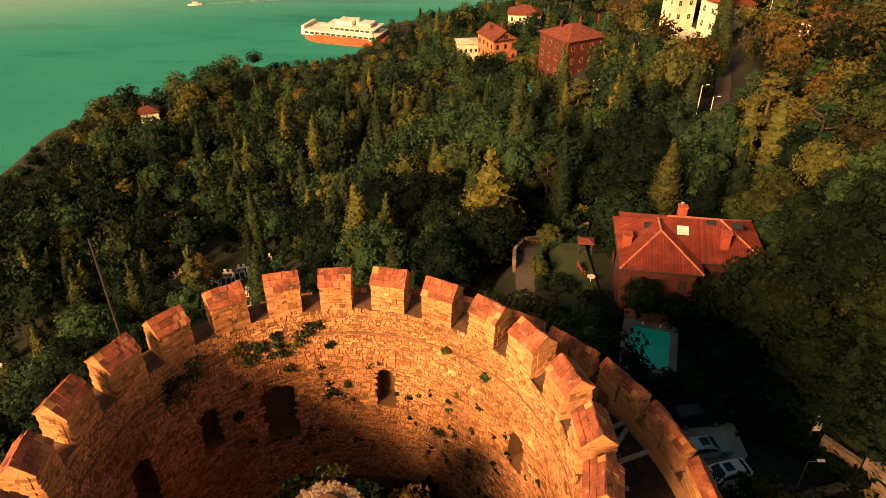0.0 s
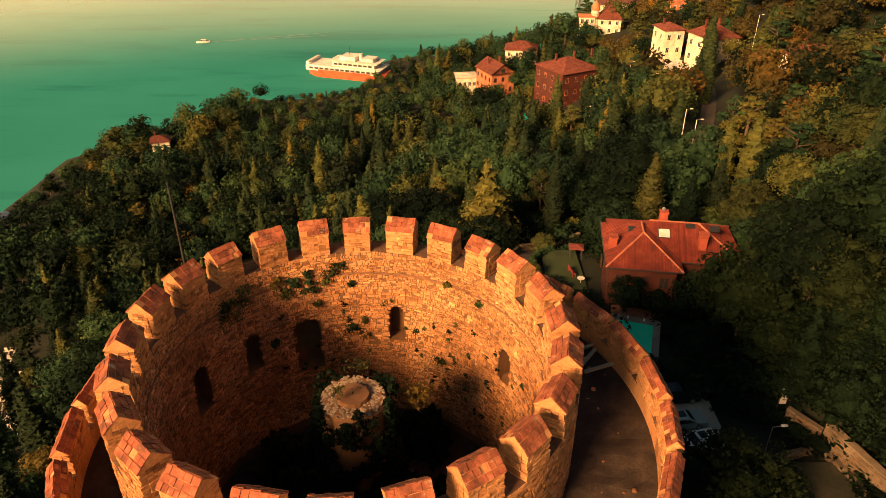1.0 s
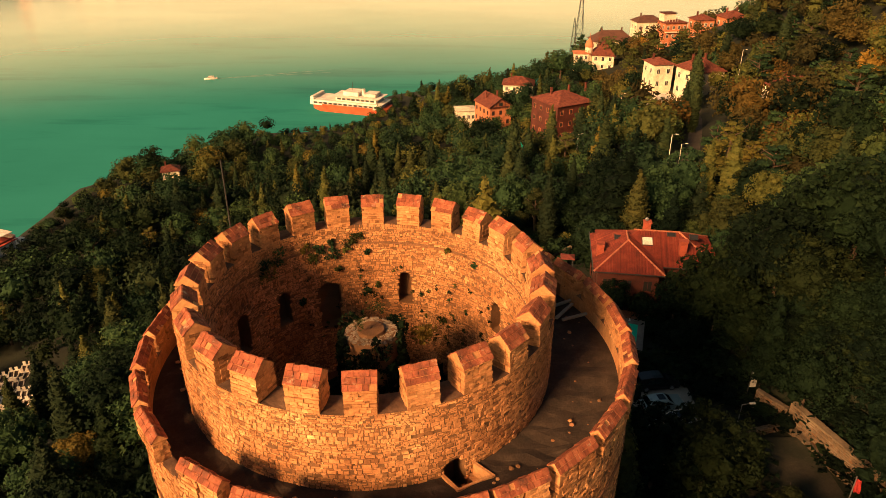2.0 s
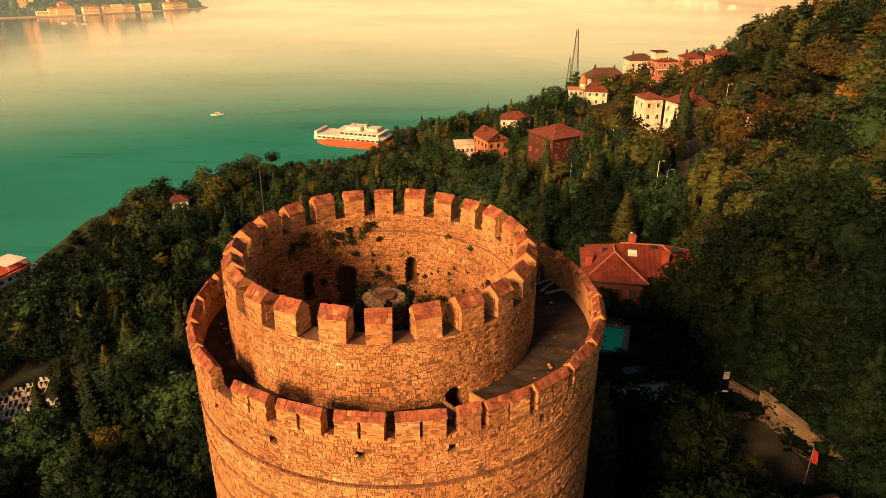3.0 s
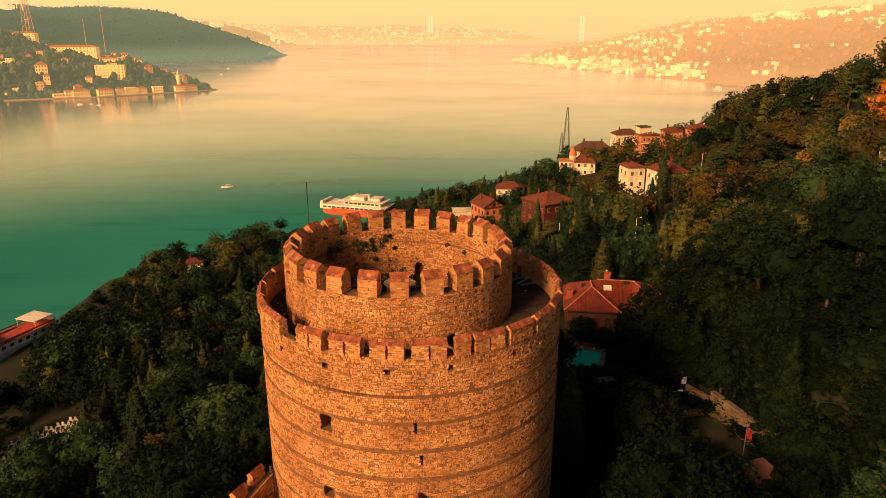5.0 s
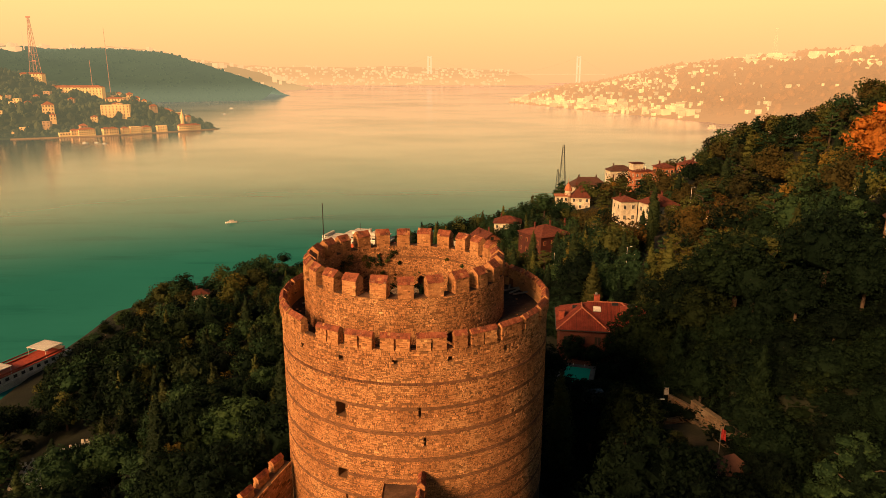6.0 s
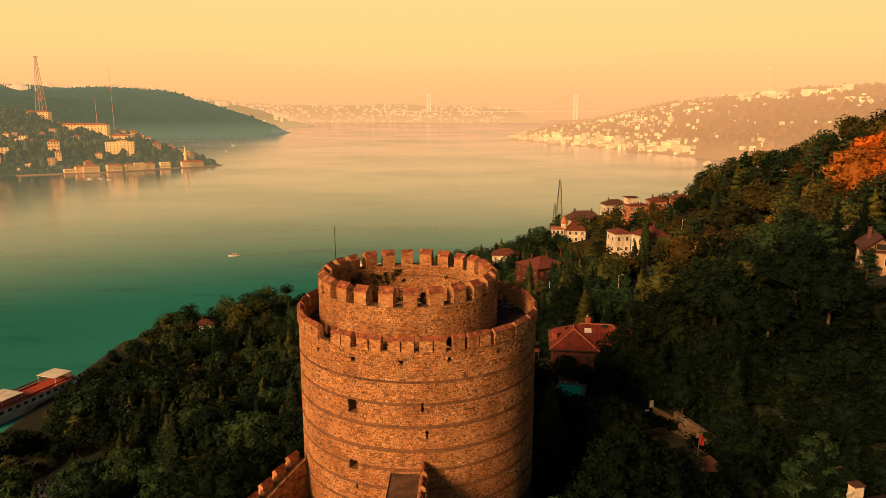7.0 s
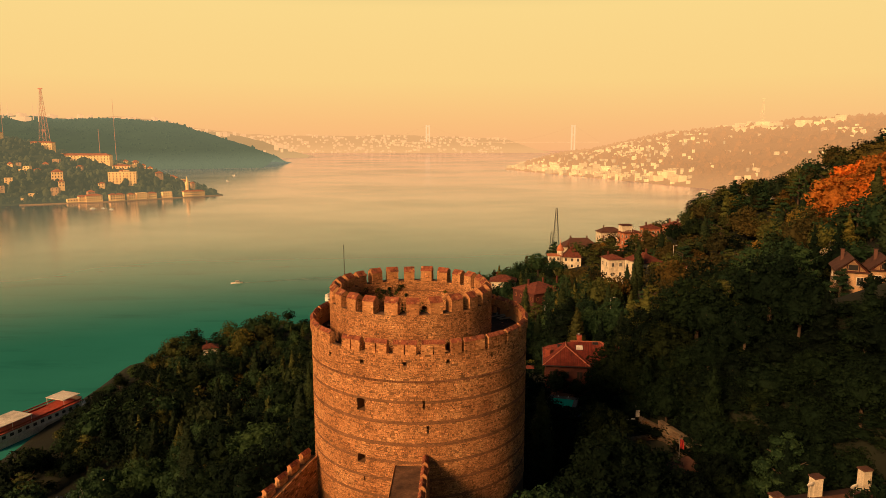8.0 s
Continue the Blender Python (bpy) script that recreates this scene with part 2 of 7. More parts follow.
gloss = nt.nodes.new("ShaderNodeBsdfGlossy")
gloss.inputs["Roughness"].default_value = 0.16
gloss.inputs["Color"].default_value = (0.97, 0.89, 1.0, 1)
nt.links.new(b.outputs[0], gloss.inputs["Normal"])
graze = nt.nodes.new("ShaderNodeLayerWeight")
graze.inputs[0].default_value = 0.5
power = nt.nodes.new("ShaderNodeMapRange")
power.interpolation_type = "SMOOTHSTEP"
power.inputs["From Min"].default_value, power.inputs["From Max"].default_value = 0.735, 0.968
nt.links.new(graze.outputs["Facing"], power.inputs[0])
# patches of wind-ruffled water mirror less of the sky
ruffle_at = nt.nodes.new("ShaderNodeMapping")
ruffle_at.inputs["Scale"].default_value = (0.6, 1.0, 1.0)
nt.links.new(gg.outputs["Position"], ruffle_at.inputs[0])
calm = ramp(nt, noise_tex(nt, 0.0045, 5, 0.6, ruffle_at.outputs[0]), [(0.34, (0.82, 0.82, 0.82)), (0.56, (1.0, 1.0, 1.0))])
calmer = nt.nodes.new("ShaderNodeMath")
calmer.operation = "MULTIPLY"
nt.links.new(power.outputs[0], calmer.inputs[0])
nt.links.new(calm, calmer.inputs[1])
wmix = nt.nodes.new("ShaderNodeMixShader")
nt.links.new(calmer.outputs[0], wmix.inputs[0])
nt.links.new(body.outputs[0], wmix.inputs[1])
nt.links.new(gloss.outputs[0], wmix.inputs[2])
nt.links.new(wmix.outputs[0], nt.nodes["Material Output"].inputs[0])


# ---- building helpers ----
def mesh_from(name, verts, faces, mats, face_mats=None, smooth=False):
    me = bpy.data.meshes.new(name)
    me.from_pydata([tuple(v) for v in verts], [], [tuple(f) for f in faces])
    for m in (mats if isinstance(mats, (list, tuple)) else [mats]):
        me.materials.append(m)
    if face_mats is not None:
        me.polygons.foreach_set("material_index", face_mats)
    if smooth:
        me.polygons.foreach_set("use_smooth", [True] * len(me.polygons))
    me.update()
    return me


def put(name, me, parent=None, m=None, label=""):
    ob = new(name, me)
    if parent is not None:
        ob.parent = parent
    if m is not None:
        ob.matrix_basis = m
    if label:
        tagged(ob, label)
    return ob


def part(name, bm, material, parent, label="", smooth=False):
    me = bpy.data.meshes.new(name)
    bm.to_mesh(me)
    bm.free()
    me.materials.append(material)
    if smooth:
        me.polygons.foreach_set("use_smooth", [True] * len(me.polygons))
    return put(name, me, parent, None, label)


def thing(name, m, label, category, group="", kind=""):
    ob = new(name)
    ob.matrix_basis = m
    ob.empty_display_size = 0.5
    return tagged(ob, label, category, group, kind)


def bm_box(bm, x0, x1, y0, y1, z0, z1, bevel=0.0):
    r = bmesh.ops.create_cube(bm, size=1.0, matrix=Matrix.Translation(((x0 + x1) / 2, (y0 + y1) / 2, (z0 + z1) / 2)) @ Matrix.Diagonal((x1 - x0, y1 - y0, z1 - z0, 1)))
    if bevel:
        es = list({e for v in r["verts"] for e in v.link_edges})
        bmesh.ops.bevel(bm, geom=es, offset=bevel, segments=1, affect="EDGES")
    return bm


def box(x0, x1, y0, y1, z0, z1, bevel=0.0):
    return bm_box(bmesh.new(), x0, x1, y0, y1, z0, z1, bevel)


def rod(bm, a, b, r0, r1=None, seg=6):
    a, b = Vector(a), Vector(b)
    r1 = r0 if r1 is None else r1
    q = (b - a).to_track_quat("Z", "Y").to_matrix().to_4x4()
    bmesh.ops.create_cone(bm, cap_ends=True, segments=seg, radius1=r0, radius2=r1, depth=(b - a).length, matrix=Matrix.Translation((a + b) / 2) @ q)
    return bm


# ---- the ground ----
FLATS = ((23, 41, 9, 49.0), (25, 58, 9, 48.0), (27, 68, 11, 46.8), (16, 72, 7, 46.5), (31, 33, 7, 50.3), (40, 4, 10, 50.0), (36, 17, 9, 50.3))


def ground_z(x, y):
    d1, d2 = x + 133.0, (x + 125.0) * 0.816 - (max(y, 45.0) - 230.0) * 0.58
    z = float(np.interp(min(d2, d1 * 2.2), (-30, -1, 0, 15, 60, 100, 136, 165, 200, 225, 250, 275, 300, 400, 600, 900), (-8, -1, 1, 2.0, 3.5, 8, 16, 32, 43, 48, 65, 82, 94, 125, 160, 180)))
    for bx, by, bh, br in ((-3, 6, 14, 24), (72, 292, 18, 42), (78, 58, -9, 16), (30, 10, -6, 25), (140, 200, 22, 45), (140, 262, 18, 40), (-66, 322, -12, 24)):
        z += bh * math.exp(-((x - bx) ** 2 + (y - by) ** 2) / (br * br))
    u = min(1.0, max(0.0, (y - 320.0) / 130.0))
    z -= u * u * (3 - 2 * u) * (z + 6.0)
    for fx, fy, fr, fz in FLATS:
        d = math.hypot(x - fx, y - fy) / fr
        if d < 1.5:
            u = min(1.0, max(0.0, (1.5 - d) / 0.7))
            u = u * u * (3 - 2 * u)
            z += (fz - z) * u
    return z


def build_ground():
    xs = np.unique(np.concatenate([np.linspace(-170, 260, 174), np.linspace(260, 900, 40)]))
    ys = np.unique(np.concatenate([np.linspace(-160, 0, 27), np.linspace(0, 430, 174), np.linspace(430, 900, 40)]))
    verts = [(x, y, ground_z(x, y) + 0.5 * noise.noise((x * 0.08, y * 0.08, 0))) for y in ys for x in xs]
    w = len(xs)
    faces = [(j * w + i, j * w + i + 1, (j + 1) * w + i + 1, (j + 1) * w + i) for j in range(len(ys) - 1) for i in range(w - 1)]
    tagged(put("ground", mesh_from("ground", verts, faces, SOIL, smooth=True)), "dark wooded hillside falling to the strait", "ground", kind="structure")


build_ground()
wv = [(4890 * math.cos(k * math.pi / 24), 4890 * math.sin(k * math.pi / 24), 0) for k in range(48)]
tagged(put("water", mesh_from("water", wv, [tuple(range(48))], WATER)), "calm teal strait water reflecting a golden sky", "water", kind="structure")


def sky_haze():
    """The bright haze that stands low over the whole horizon, thinning upward into the open sky."""
    m = bpy.data.materials.new("horizon_haze")
    m.use_nodes = True
    nt = m.node_tree
    nt.nodes.clear()
    g = nt.nodes.new("ShaderNodeNewGeometry")
    s = nt.nodes.new("ShaderNodeSeparateXYZ")
    nt.links.new(g.outputs["Position"], s.inputs[0])
    up = nt.nodes.new("ShaderNodeMapRange")
    up.inputs["From Min"].default_value, up.inputs["From Max"].default_value = 0.0, 2000.0
    nt.links.new(s.outputs[2], up.inputs[0])
    col = ramp(nt, up.outputs[0], [(0.0, (1.0, 0.485, 0.20)), (0.09, (1.0, 0.545, 0.212)), (0.24, (1.0, 0.67, 0.245)), (0.5, (1.0, 0.72, 0.27))])
    e = nt.nodes.new("ShaderNodeEmission")
    nt.links.new(col, e.inputs[0])
    e.inputs[1].default_value = HAZE
    t = nt.nodes.new("ShaderNodeBsdfTransparent")
    mix = nt.nodes.new("ShaderNodeMixShader")
    thin = nt.nodes.new("ShaderNodeMapRange")
    thin.interpolation_type = "SMOOTHSTEP"
    thin.inputs["From Min"].default_value, thin.inputs["From Max"].default_value = 930.0, 1380.0
    nt.links.new(s.outputs[2], thin.inputs[0])
    nt.links.new(thin.outputs[0], mix.inputs[0])
    nt.links.new(e.outputs[0], mix.inputs[1])
    nt.links.new(t.outputs[0], mix.inputs[2])
    o = nt.nodes.new("ShaderNodeOutputMaterial")
    nt.links.new(mix.outputs[0], o.inputs[0])
    vs, fs, n = [], [], 72
    els = (-1.5, 0, 2, 4, 6, 8, 10, 12, 14, 16, 18, 20, 22, 24.2)
    for el in els:
        for i in range(n):
            a = 2 * math.pi * i / n
            vs.append((4880 * math.cos(radians(el)) * math.cos(a), 4880 * math.cos(radians(el)) * math.sin(a), 4880 * math.sin(radians(el))))
    for k in range(len(els) - 1):
        for i in range(n):
            j = (i + 1) % n
            fs.append((k * n + i, k * n + j, (k + 1) * n + j, (k + 1) * n + i))
    tagged(put("sky_backdrop", mesh_from("sky_backdrop", vs, fs, m, smooth=True)), "golden morning haze over the horizon", "sky", kind="structure")


HAZE = 1.1
sky_haze()


# ---- the tower ----
UC, LC = (-4.0, 15.1), (-3.0, 15.0)
R_IN, R_UP, R_LOW, R_LIN = 8.4, 9.6, 12.75, 12.25
Z_FLOOR, Z_TERR, Z_PAR, Z_WALK, Z_BASE = 67.0, 74.3, 75.2, 78.45, 54.0
tower = thing("castle_tower", pose(LC[0], LC[1], Z_BASE), "round rubble-stone castle tower with two crenellated tiers", "tower")


def at_tower(c, r, a, z):
    return (c[0] - LC[0] + r * math.cos(radians(a)), c[1] - LC[1] + r * math.sin(radians(a)), z - Z_BASE)


def arch_cells(a, wide, z0, z1, radius, steps=8, rise=0.5):
    """An opening as thin upright cells: (a0, a1, z0, z1) with an arched head."""
    half = math.degrees(wide / 2 / radius)
    out = []
    for i in range(steps):
        u = (i + 0.5) / steps * 2 - 1
        out.append((a - half + 2 * half * i / steps, a - half + 2 * half * (i + 1) / steps, z0, z1 - rise * (1 - math.sqrt(max(0, 1 - u * u)))))
    return out


def round_wall(c, r, z0, z1, cells, depth, facing, step=3.0):
    """A cylinder wall with openings cut through it; each opening has its reveals. facing: 1 outward, -1 inward."""
    angs = sorted({round(k * step, 4) for k in range(int(360 / step))} | {round(v % 360, 4) for ce in cells for v in ce[:2]})
    verts, faces = [], []

    def quad(p):
        n = len(verts)
        verts.extend(p)
        faces.append((n, n + 1, n + 2, n + 3) if facing > 0 else (n + 3, n + 2, n + 1, n))

    for a0, a1 in zip(angs, angs[1:] + [angs[0] + 360]):
        mid = ((a0 + a1) / 2) % 360
        cuts = sorted((ce[2], ce[3]) for ce in cells if (ce[0] % 360) - 1e-3 <= mid <= (ce[1] % 360) + 1e-3)
        z = z0
        for b0, b1 in cuts + [(z1, z1)]:
            if b0 > z + 1e-4:
                quad([at_tower(c, r, a0, z), at_tower(c, r, a1, z), at_tower(c, r, a1, b0), at_tower(c, r, a0, b0)])
            z = b1
    d = r - depth * facing
    for i, (a0, a1, b0, b1) in enumerate(cells):
        quad([at_tower(c, d, a0, b0), at_tower(c, d, a1, b0), at_tower(c, d, a1, b1), at_tower(c, d, a0, b1)])
        quad([at_tower(c, r, a0, b0), at_tower(c, r, a1, b0), at_tower(c, d, a1, b0), at_tower(c, d, a0, b0)])
        quad([at_tower(c, d, a0, b1), at_tower(c, d, a1, b1), at_tower(c, r, a1, b1), at_tower(c, r, a0, b1)])
        left = next((o for o in cells if abs(o[1] - a0) < 1e-3 and abs(o[2] - b0) < 1e-3), None)
        right = next((o for o in cells if abs(o[0] - a1) < 1e-3 and abs(o[2] - b0) < 1e-3), None)
        for other, a in ((left, a0), (right, a1)):
            lo = b0 if other is None else min(b1, other[3])
            if lo < b1 - 1e-4:
                quad([at_tower(c, r, a, lo), at_tower(c, d, a, lo), at_tower(c, d, a, b1), at_tower(c, r, a, b1)])
    return verts, faces


def stones(c, r, z0, z1, facing, cells=(), a_from=0.0, a_to=360.0, course=0.21, length=0.36, bands=(), seed=1, proud=0.045):
    """Rubble courses on a round wall: every stone a block of its own with uneven size, tilt and depth. Brick bands get thin bricks.
    Returns a list of (eight corners, is_brick)."""
    rng = random.Random(seed)
    out = []
    z = z0
    while z < z1 - 0.05:
        brick = any(b0 <= z < b1 for b0, b1 in bands)
        h = 0.075 if brick else course * rng.choice((0.6, 0.8, 1.0, 1.0, 1.3, 1.7))
        nxt = [b0 for b0, b1 in bands if z < b0 < z + h + 0.05]
        if nxt:
            h = nxt[0] - z
        h = min(h, z1 - z)
        a = a_from + rng.uniform(0, 2)
        while a < a_to:
            ln = (0.24 if brick else length) * rng.choice((0.5, 0.7, 0.9, 1.0, 1.2, 1.5, 2.1)) * rng.uniform(0.85, 1.15)
            da = math.degrees(ln / r)
            gap = math.degrees(0.013 / r)
            mid = (a + da / 2) % 360
            zc = z + h / 2
            if not any(ce[0] - gap < mid < ce[1] + gap and ce[2] < zc + h * 0.3 and ce[3] > zc - h * 0.3 for ce in cells) and (brick or rng.random() > 0.05):
                pr = proud * rng.uniform(0.1, 1.5) - (0.01 if brick else 0)
                j = lambda s: rng.uniform(-s, s)
                g = 0.007
                ring = []
                for dd, inset in ((-0.03, 0.0), (pr, 0.014)):
                    rr = r + dd * facing
                    gi = math.degrees(inset / r)
                    ring += [at_tower(c, rr + j(0.014), a + gap + gi + math.degrees(j(0.03) / r), z + g + inset + j(0.03)), at_tower(c, rr + j(0.014), a + da - gap - gi + math.degrees(j(0.03) / r), z + g + inset + j(0.03)),
                             at_tower(c, rr + j(0.012), a + da - gap - gi + math.degrees(j(0.02) / r), z + h - g - inset + j(0.026)), at_tower(c, rr + j(0.012), a + gap + gi + math.degrees(j(0.02) / r), z + h - g - inset + j(0.026))]
                out.append((ring, brick))
            a += da
        z += h
    return out


def stone_mesh(name, blocks, facing):
    verts, faces, mi = [], [], []
    quads = ((4, 5, 6, 7), (0, 1, 5, 4), (1, 2, 6, 5), (2, 3, 7, 6), (3, 0, 4, 7))
    for ring, brick in blocks:
        n = len(verts)
        verts.extend(ring)
        for q in quads:
            q = q if facing > 0 else q[::-1]
            faces.append(tuple(n + k for k in q))
            mi.append(1 if brick else 0)
    return mesh_from(name, verts, faces, [STONE, BRICK], mi)


# openings: the chambers' doors inside, the loops and windows outside
inner_cells = arch_cells(114.5, 1.5, 71.2, 74.6, R_IN) + arch_cells(136.0, 0.95, 72.6, 74.9, R_IN) + arch_cells(159.5, 1.1, 72.4, 75.1, R_IN) \
    + arch_cells(80.5, 0.95, 72.8, 75.05, R_IN) + arch_cells(32.5, 0.95, 72.9, 75.0, R_IN) + arch_cells(8.0, 1.1, 72.0, 75.0, R_IN)
up_cells = arch_cells(297.4, 1.15, 72.9, 75.1, R_UP)
low_cells = arch_cells(242.3, 1.0, 68.6, 69.95, R_LOW, 6, 0.12) + [(239.9, 244.3, 62.75, 63.65), (272.6, 274.0, 69.25, 70.2), (274.8, 275.9, 66.6, 67.4), (243.2, 244.0, 60.6, 61.2)]
low_cells += [(k - 1.0, k + 1.0, z - 0.2, z + 0.2) for k, z in ((222.0, 73.95), (243.2, 74.0), (264.6, 74.15), (285.0, 74.3), (308.8, 74.3), (326.0, 74.3))]
bands = ((72.12, 72.28), (69.86, 70.16), (67.55, 67.86), (65.15, 65.46), (63.2, 63.5), (61.2, 61.45), (59.2, 59.45))
UP_FOOT = 72.7

for nm, c, r, z0, z1, cells, depth, facing, sd in (("inner_wall", UC, R_IN, Z_FLOOR, Z_WALK, inner_cells, 0.9, -1, 3), ("upper_wall", UC, R_UP, UP_FOOT, Z_WALK, up_cells, 1.0, 1, 4),
                                                   ("lower_wall", LC, R_LOW, Z_BASE, Z_PAR, low_cells, 1.2, 1, 5)):
    v, f = round_wall(c, r, z0, z1, cells, depth, facing)
    wall = put(nm, mesh_from(nm, v, f, MORTAR), tower)
    if nm == "lower_wall":
        blocks = stones(c, r, 57.0, z1 + 0.02, facing, cells, 175, 365, bands=bands, seed=sd, course=0.125, length=0.2, proud=0.034)
    else:
        span = (172, 368) if nm == "upper_wall" else (330, 570)
        blocks = stones(c, r, z0 if nm == "upper_wall" else 67.6, z1 + 0.02, facing, cells, *span, seed=sd, course=0.12, length=0.195, bands=((77.1, 77.25),) if nm == "inner_wall" else (), proud=0.034)
    # the stones that the camera passes nearest are pieces of their own
    near = {"inner_wall": (60, 100, 75.2), "upper_wall": (258, 286, 76.4), "lower_wall": (262, 284, 73.0)}[nm]
    keep, picked = [], 0
    for ring, brick in blocks:
        px, py = ring[4][0] + LC[0] - c[0], ring[4][1] + LC[1] - c[1]
        if picked < 300 and not brick and near[0] < math.degrees(math.atan2(py, px)) % 360 < near[1] and ring[4][2] + Z_BASE > near[2]:
            mid = [sum(p[i] for p in ring) / 8 for i in range(3)]
            q = [(4, 5, 6, 7), (0, 1, 5, 4), (1, 2, 6, 5), (2, 3, 7, 6), (3, 0, 4, 7)]
            put("stone", mesh_from("stone", [[p[i] - mid[i] for i in range(3)] for p in ring], [f2 if facing > 0 else f2[::-1] for f2 in q], STONE_ONE), wall, Matrix.Translation(mid))
            picked += 1
        else:
            keep.append((ring, brick))
    blocks = keep
    rubble = put("rubble_facing", stone_mesh("rubble_facing", blocks, facing), wall)
    tagged(rubble, kind="stuff")

    if nm == "lower_wall":
        dv, df = [], []
        for i in range(300):
            a = 178 + 184 * i / 300
            n = len(dv)
            dv += [at_tower(c, rr, a + da, zz) for zz in (72.11, 72.29) for rr, da in ((r - 0.02, -0.19), (r + 0.09, -0.19), (r + 0.09, 0.19), (r - 0.02, 0.19))]
            df += [tuple(n + q for q in k4) for k4 in ((3, 2, 1, 0), (4, 5, 6, 7), (0, 1, 5, 4), (1, 2, 6, 5), (2, 3, 7, 6))]
        tagged(put("dentil_course", mesh_from("dentil_course", dv, df, BRICK), wall, label="projecting brick dentil course"), kind="stuff")

# inner parapet face, terrace, wall walk and the chamber floor
v, f = round_wall(LC, R_LIN, Z_TERR, Z_PAR, [], 0.1, -1)
put("parapet_inner_face", mesh_from("parapet", v, f, STONE), tower)


def flat_ring(c0, r0, c1, r1, z, n=120, rough=0.05):
    vs, fs = [], []
    rings = 6
    for k in range(rings + 1):
        u = k / rings
        for i in range(n):
            a = 360 * i / n
            p, q = at_tower(c0, r0, a, z), at_tower(c1, r1, a, z)
            lift = rough * noise.noise((p[0] + u * (q[0] - p[0]), p[1] + u * (q[1] - p[1]), 3.1)) if 0 < k < rings else 0
            vs.append((p[0] + u * (q[0] - p[0]), p[1] + u * (q[1] - p[1]), p[2] + lift))
    for k in range(rings):
        for i in range(n):
            j = (i + 1) % n
            fs.append((k * n + i, (k + 1) * n + i, (k + 1) * n + j, k * n + j))
    return vs, fs


v, f = flat_ring(UC, R_UP - 0.1, LC, R_LIN + 0.02, Z_TERR + 0.02, rough=0.2)
f = [q for q in f if not (q[0] // 120 < 2 and 98 <= q[0] % 120 < 101)]
put("terrace_floor", mesh_from("terrace_floor", v, f, TERRACE), tower, label="earth-covered terrace floor")


def stair_pit():
    """The sunken landing before the upper door: cheeks and steps of rubble cut down into the terrace."""
    def ray(a, u, z):
        p, q = at_tower(UC, R_UP - 0.1, a, z), at_tower(LC, R_LIN, a, z)
        return (p[0] + u * (q[0] - p[0]), p[1] + u * (q[1] - p[1]), z - Z_BASE)

    low, top = 72.95, Z_TERR + 0.12
    pv, pf = [], []
    for a0, a1, u0, u1, z0, z1 in ((293.3, 294.1, 0.0, 0.36, UP_FOOT, top), (302.9, 303.7, 0.0, 0.36, UP_FOOT, top), (294.0, 303.0, 0.325, 0.36, UP_FOOT, top), (294.0, 303.0, 0.0, 0.33, UP_FOOT, low),
                                   (299.6, 301.2, 0.0, 0.33, low, low + 0.35), (301.2, 303.0, 0.0, 0.33, low, low + 0.75)):
        n = len(pv)
        pv += [ray(a, u, z) for z in (z0, z1) for a, u in ((a0, u0), (a1, u0), (a1, u1), (a0, u1))]
        pf += [tuple(n + k for k in q) for q in ((3, 2, 1, 0), (4, 5, 6, 7), (0, 1, 5, 4), (1, 2, 6, 5), (2, 3, 7, 6), (3, 0, 4, 7))]
    put("stair_pit", mesh_from("stair_pit", pv, pf, STONE), tower, label="sunken rubble landing before the low door")


stair_pit()
v, f = flat_ring(UC, R_IN - 0.02, UC, R_UP + 0.02, Z_WALK, rough=0.08)
put("wall_walk", mesh_from("wall_walk", v, f, WALK), tower, label="weathered rubble wall walk")
v, f = flat_ring(LC, R_LIN - 0.02, LC, R_LOW + 0.02, Z_PAR, rough=0.06)
put("parapet_sill", mesh_from("parapet_sill", v, f, WALK), tower)
v, f = flat_ring(UC, 0.05, UC, R_IN + 0.05, Z_FLOOR, rough=0.3)
put("chamber_floor", mesh_from("chamber_floor", v, f, TERRACE), tower)


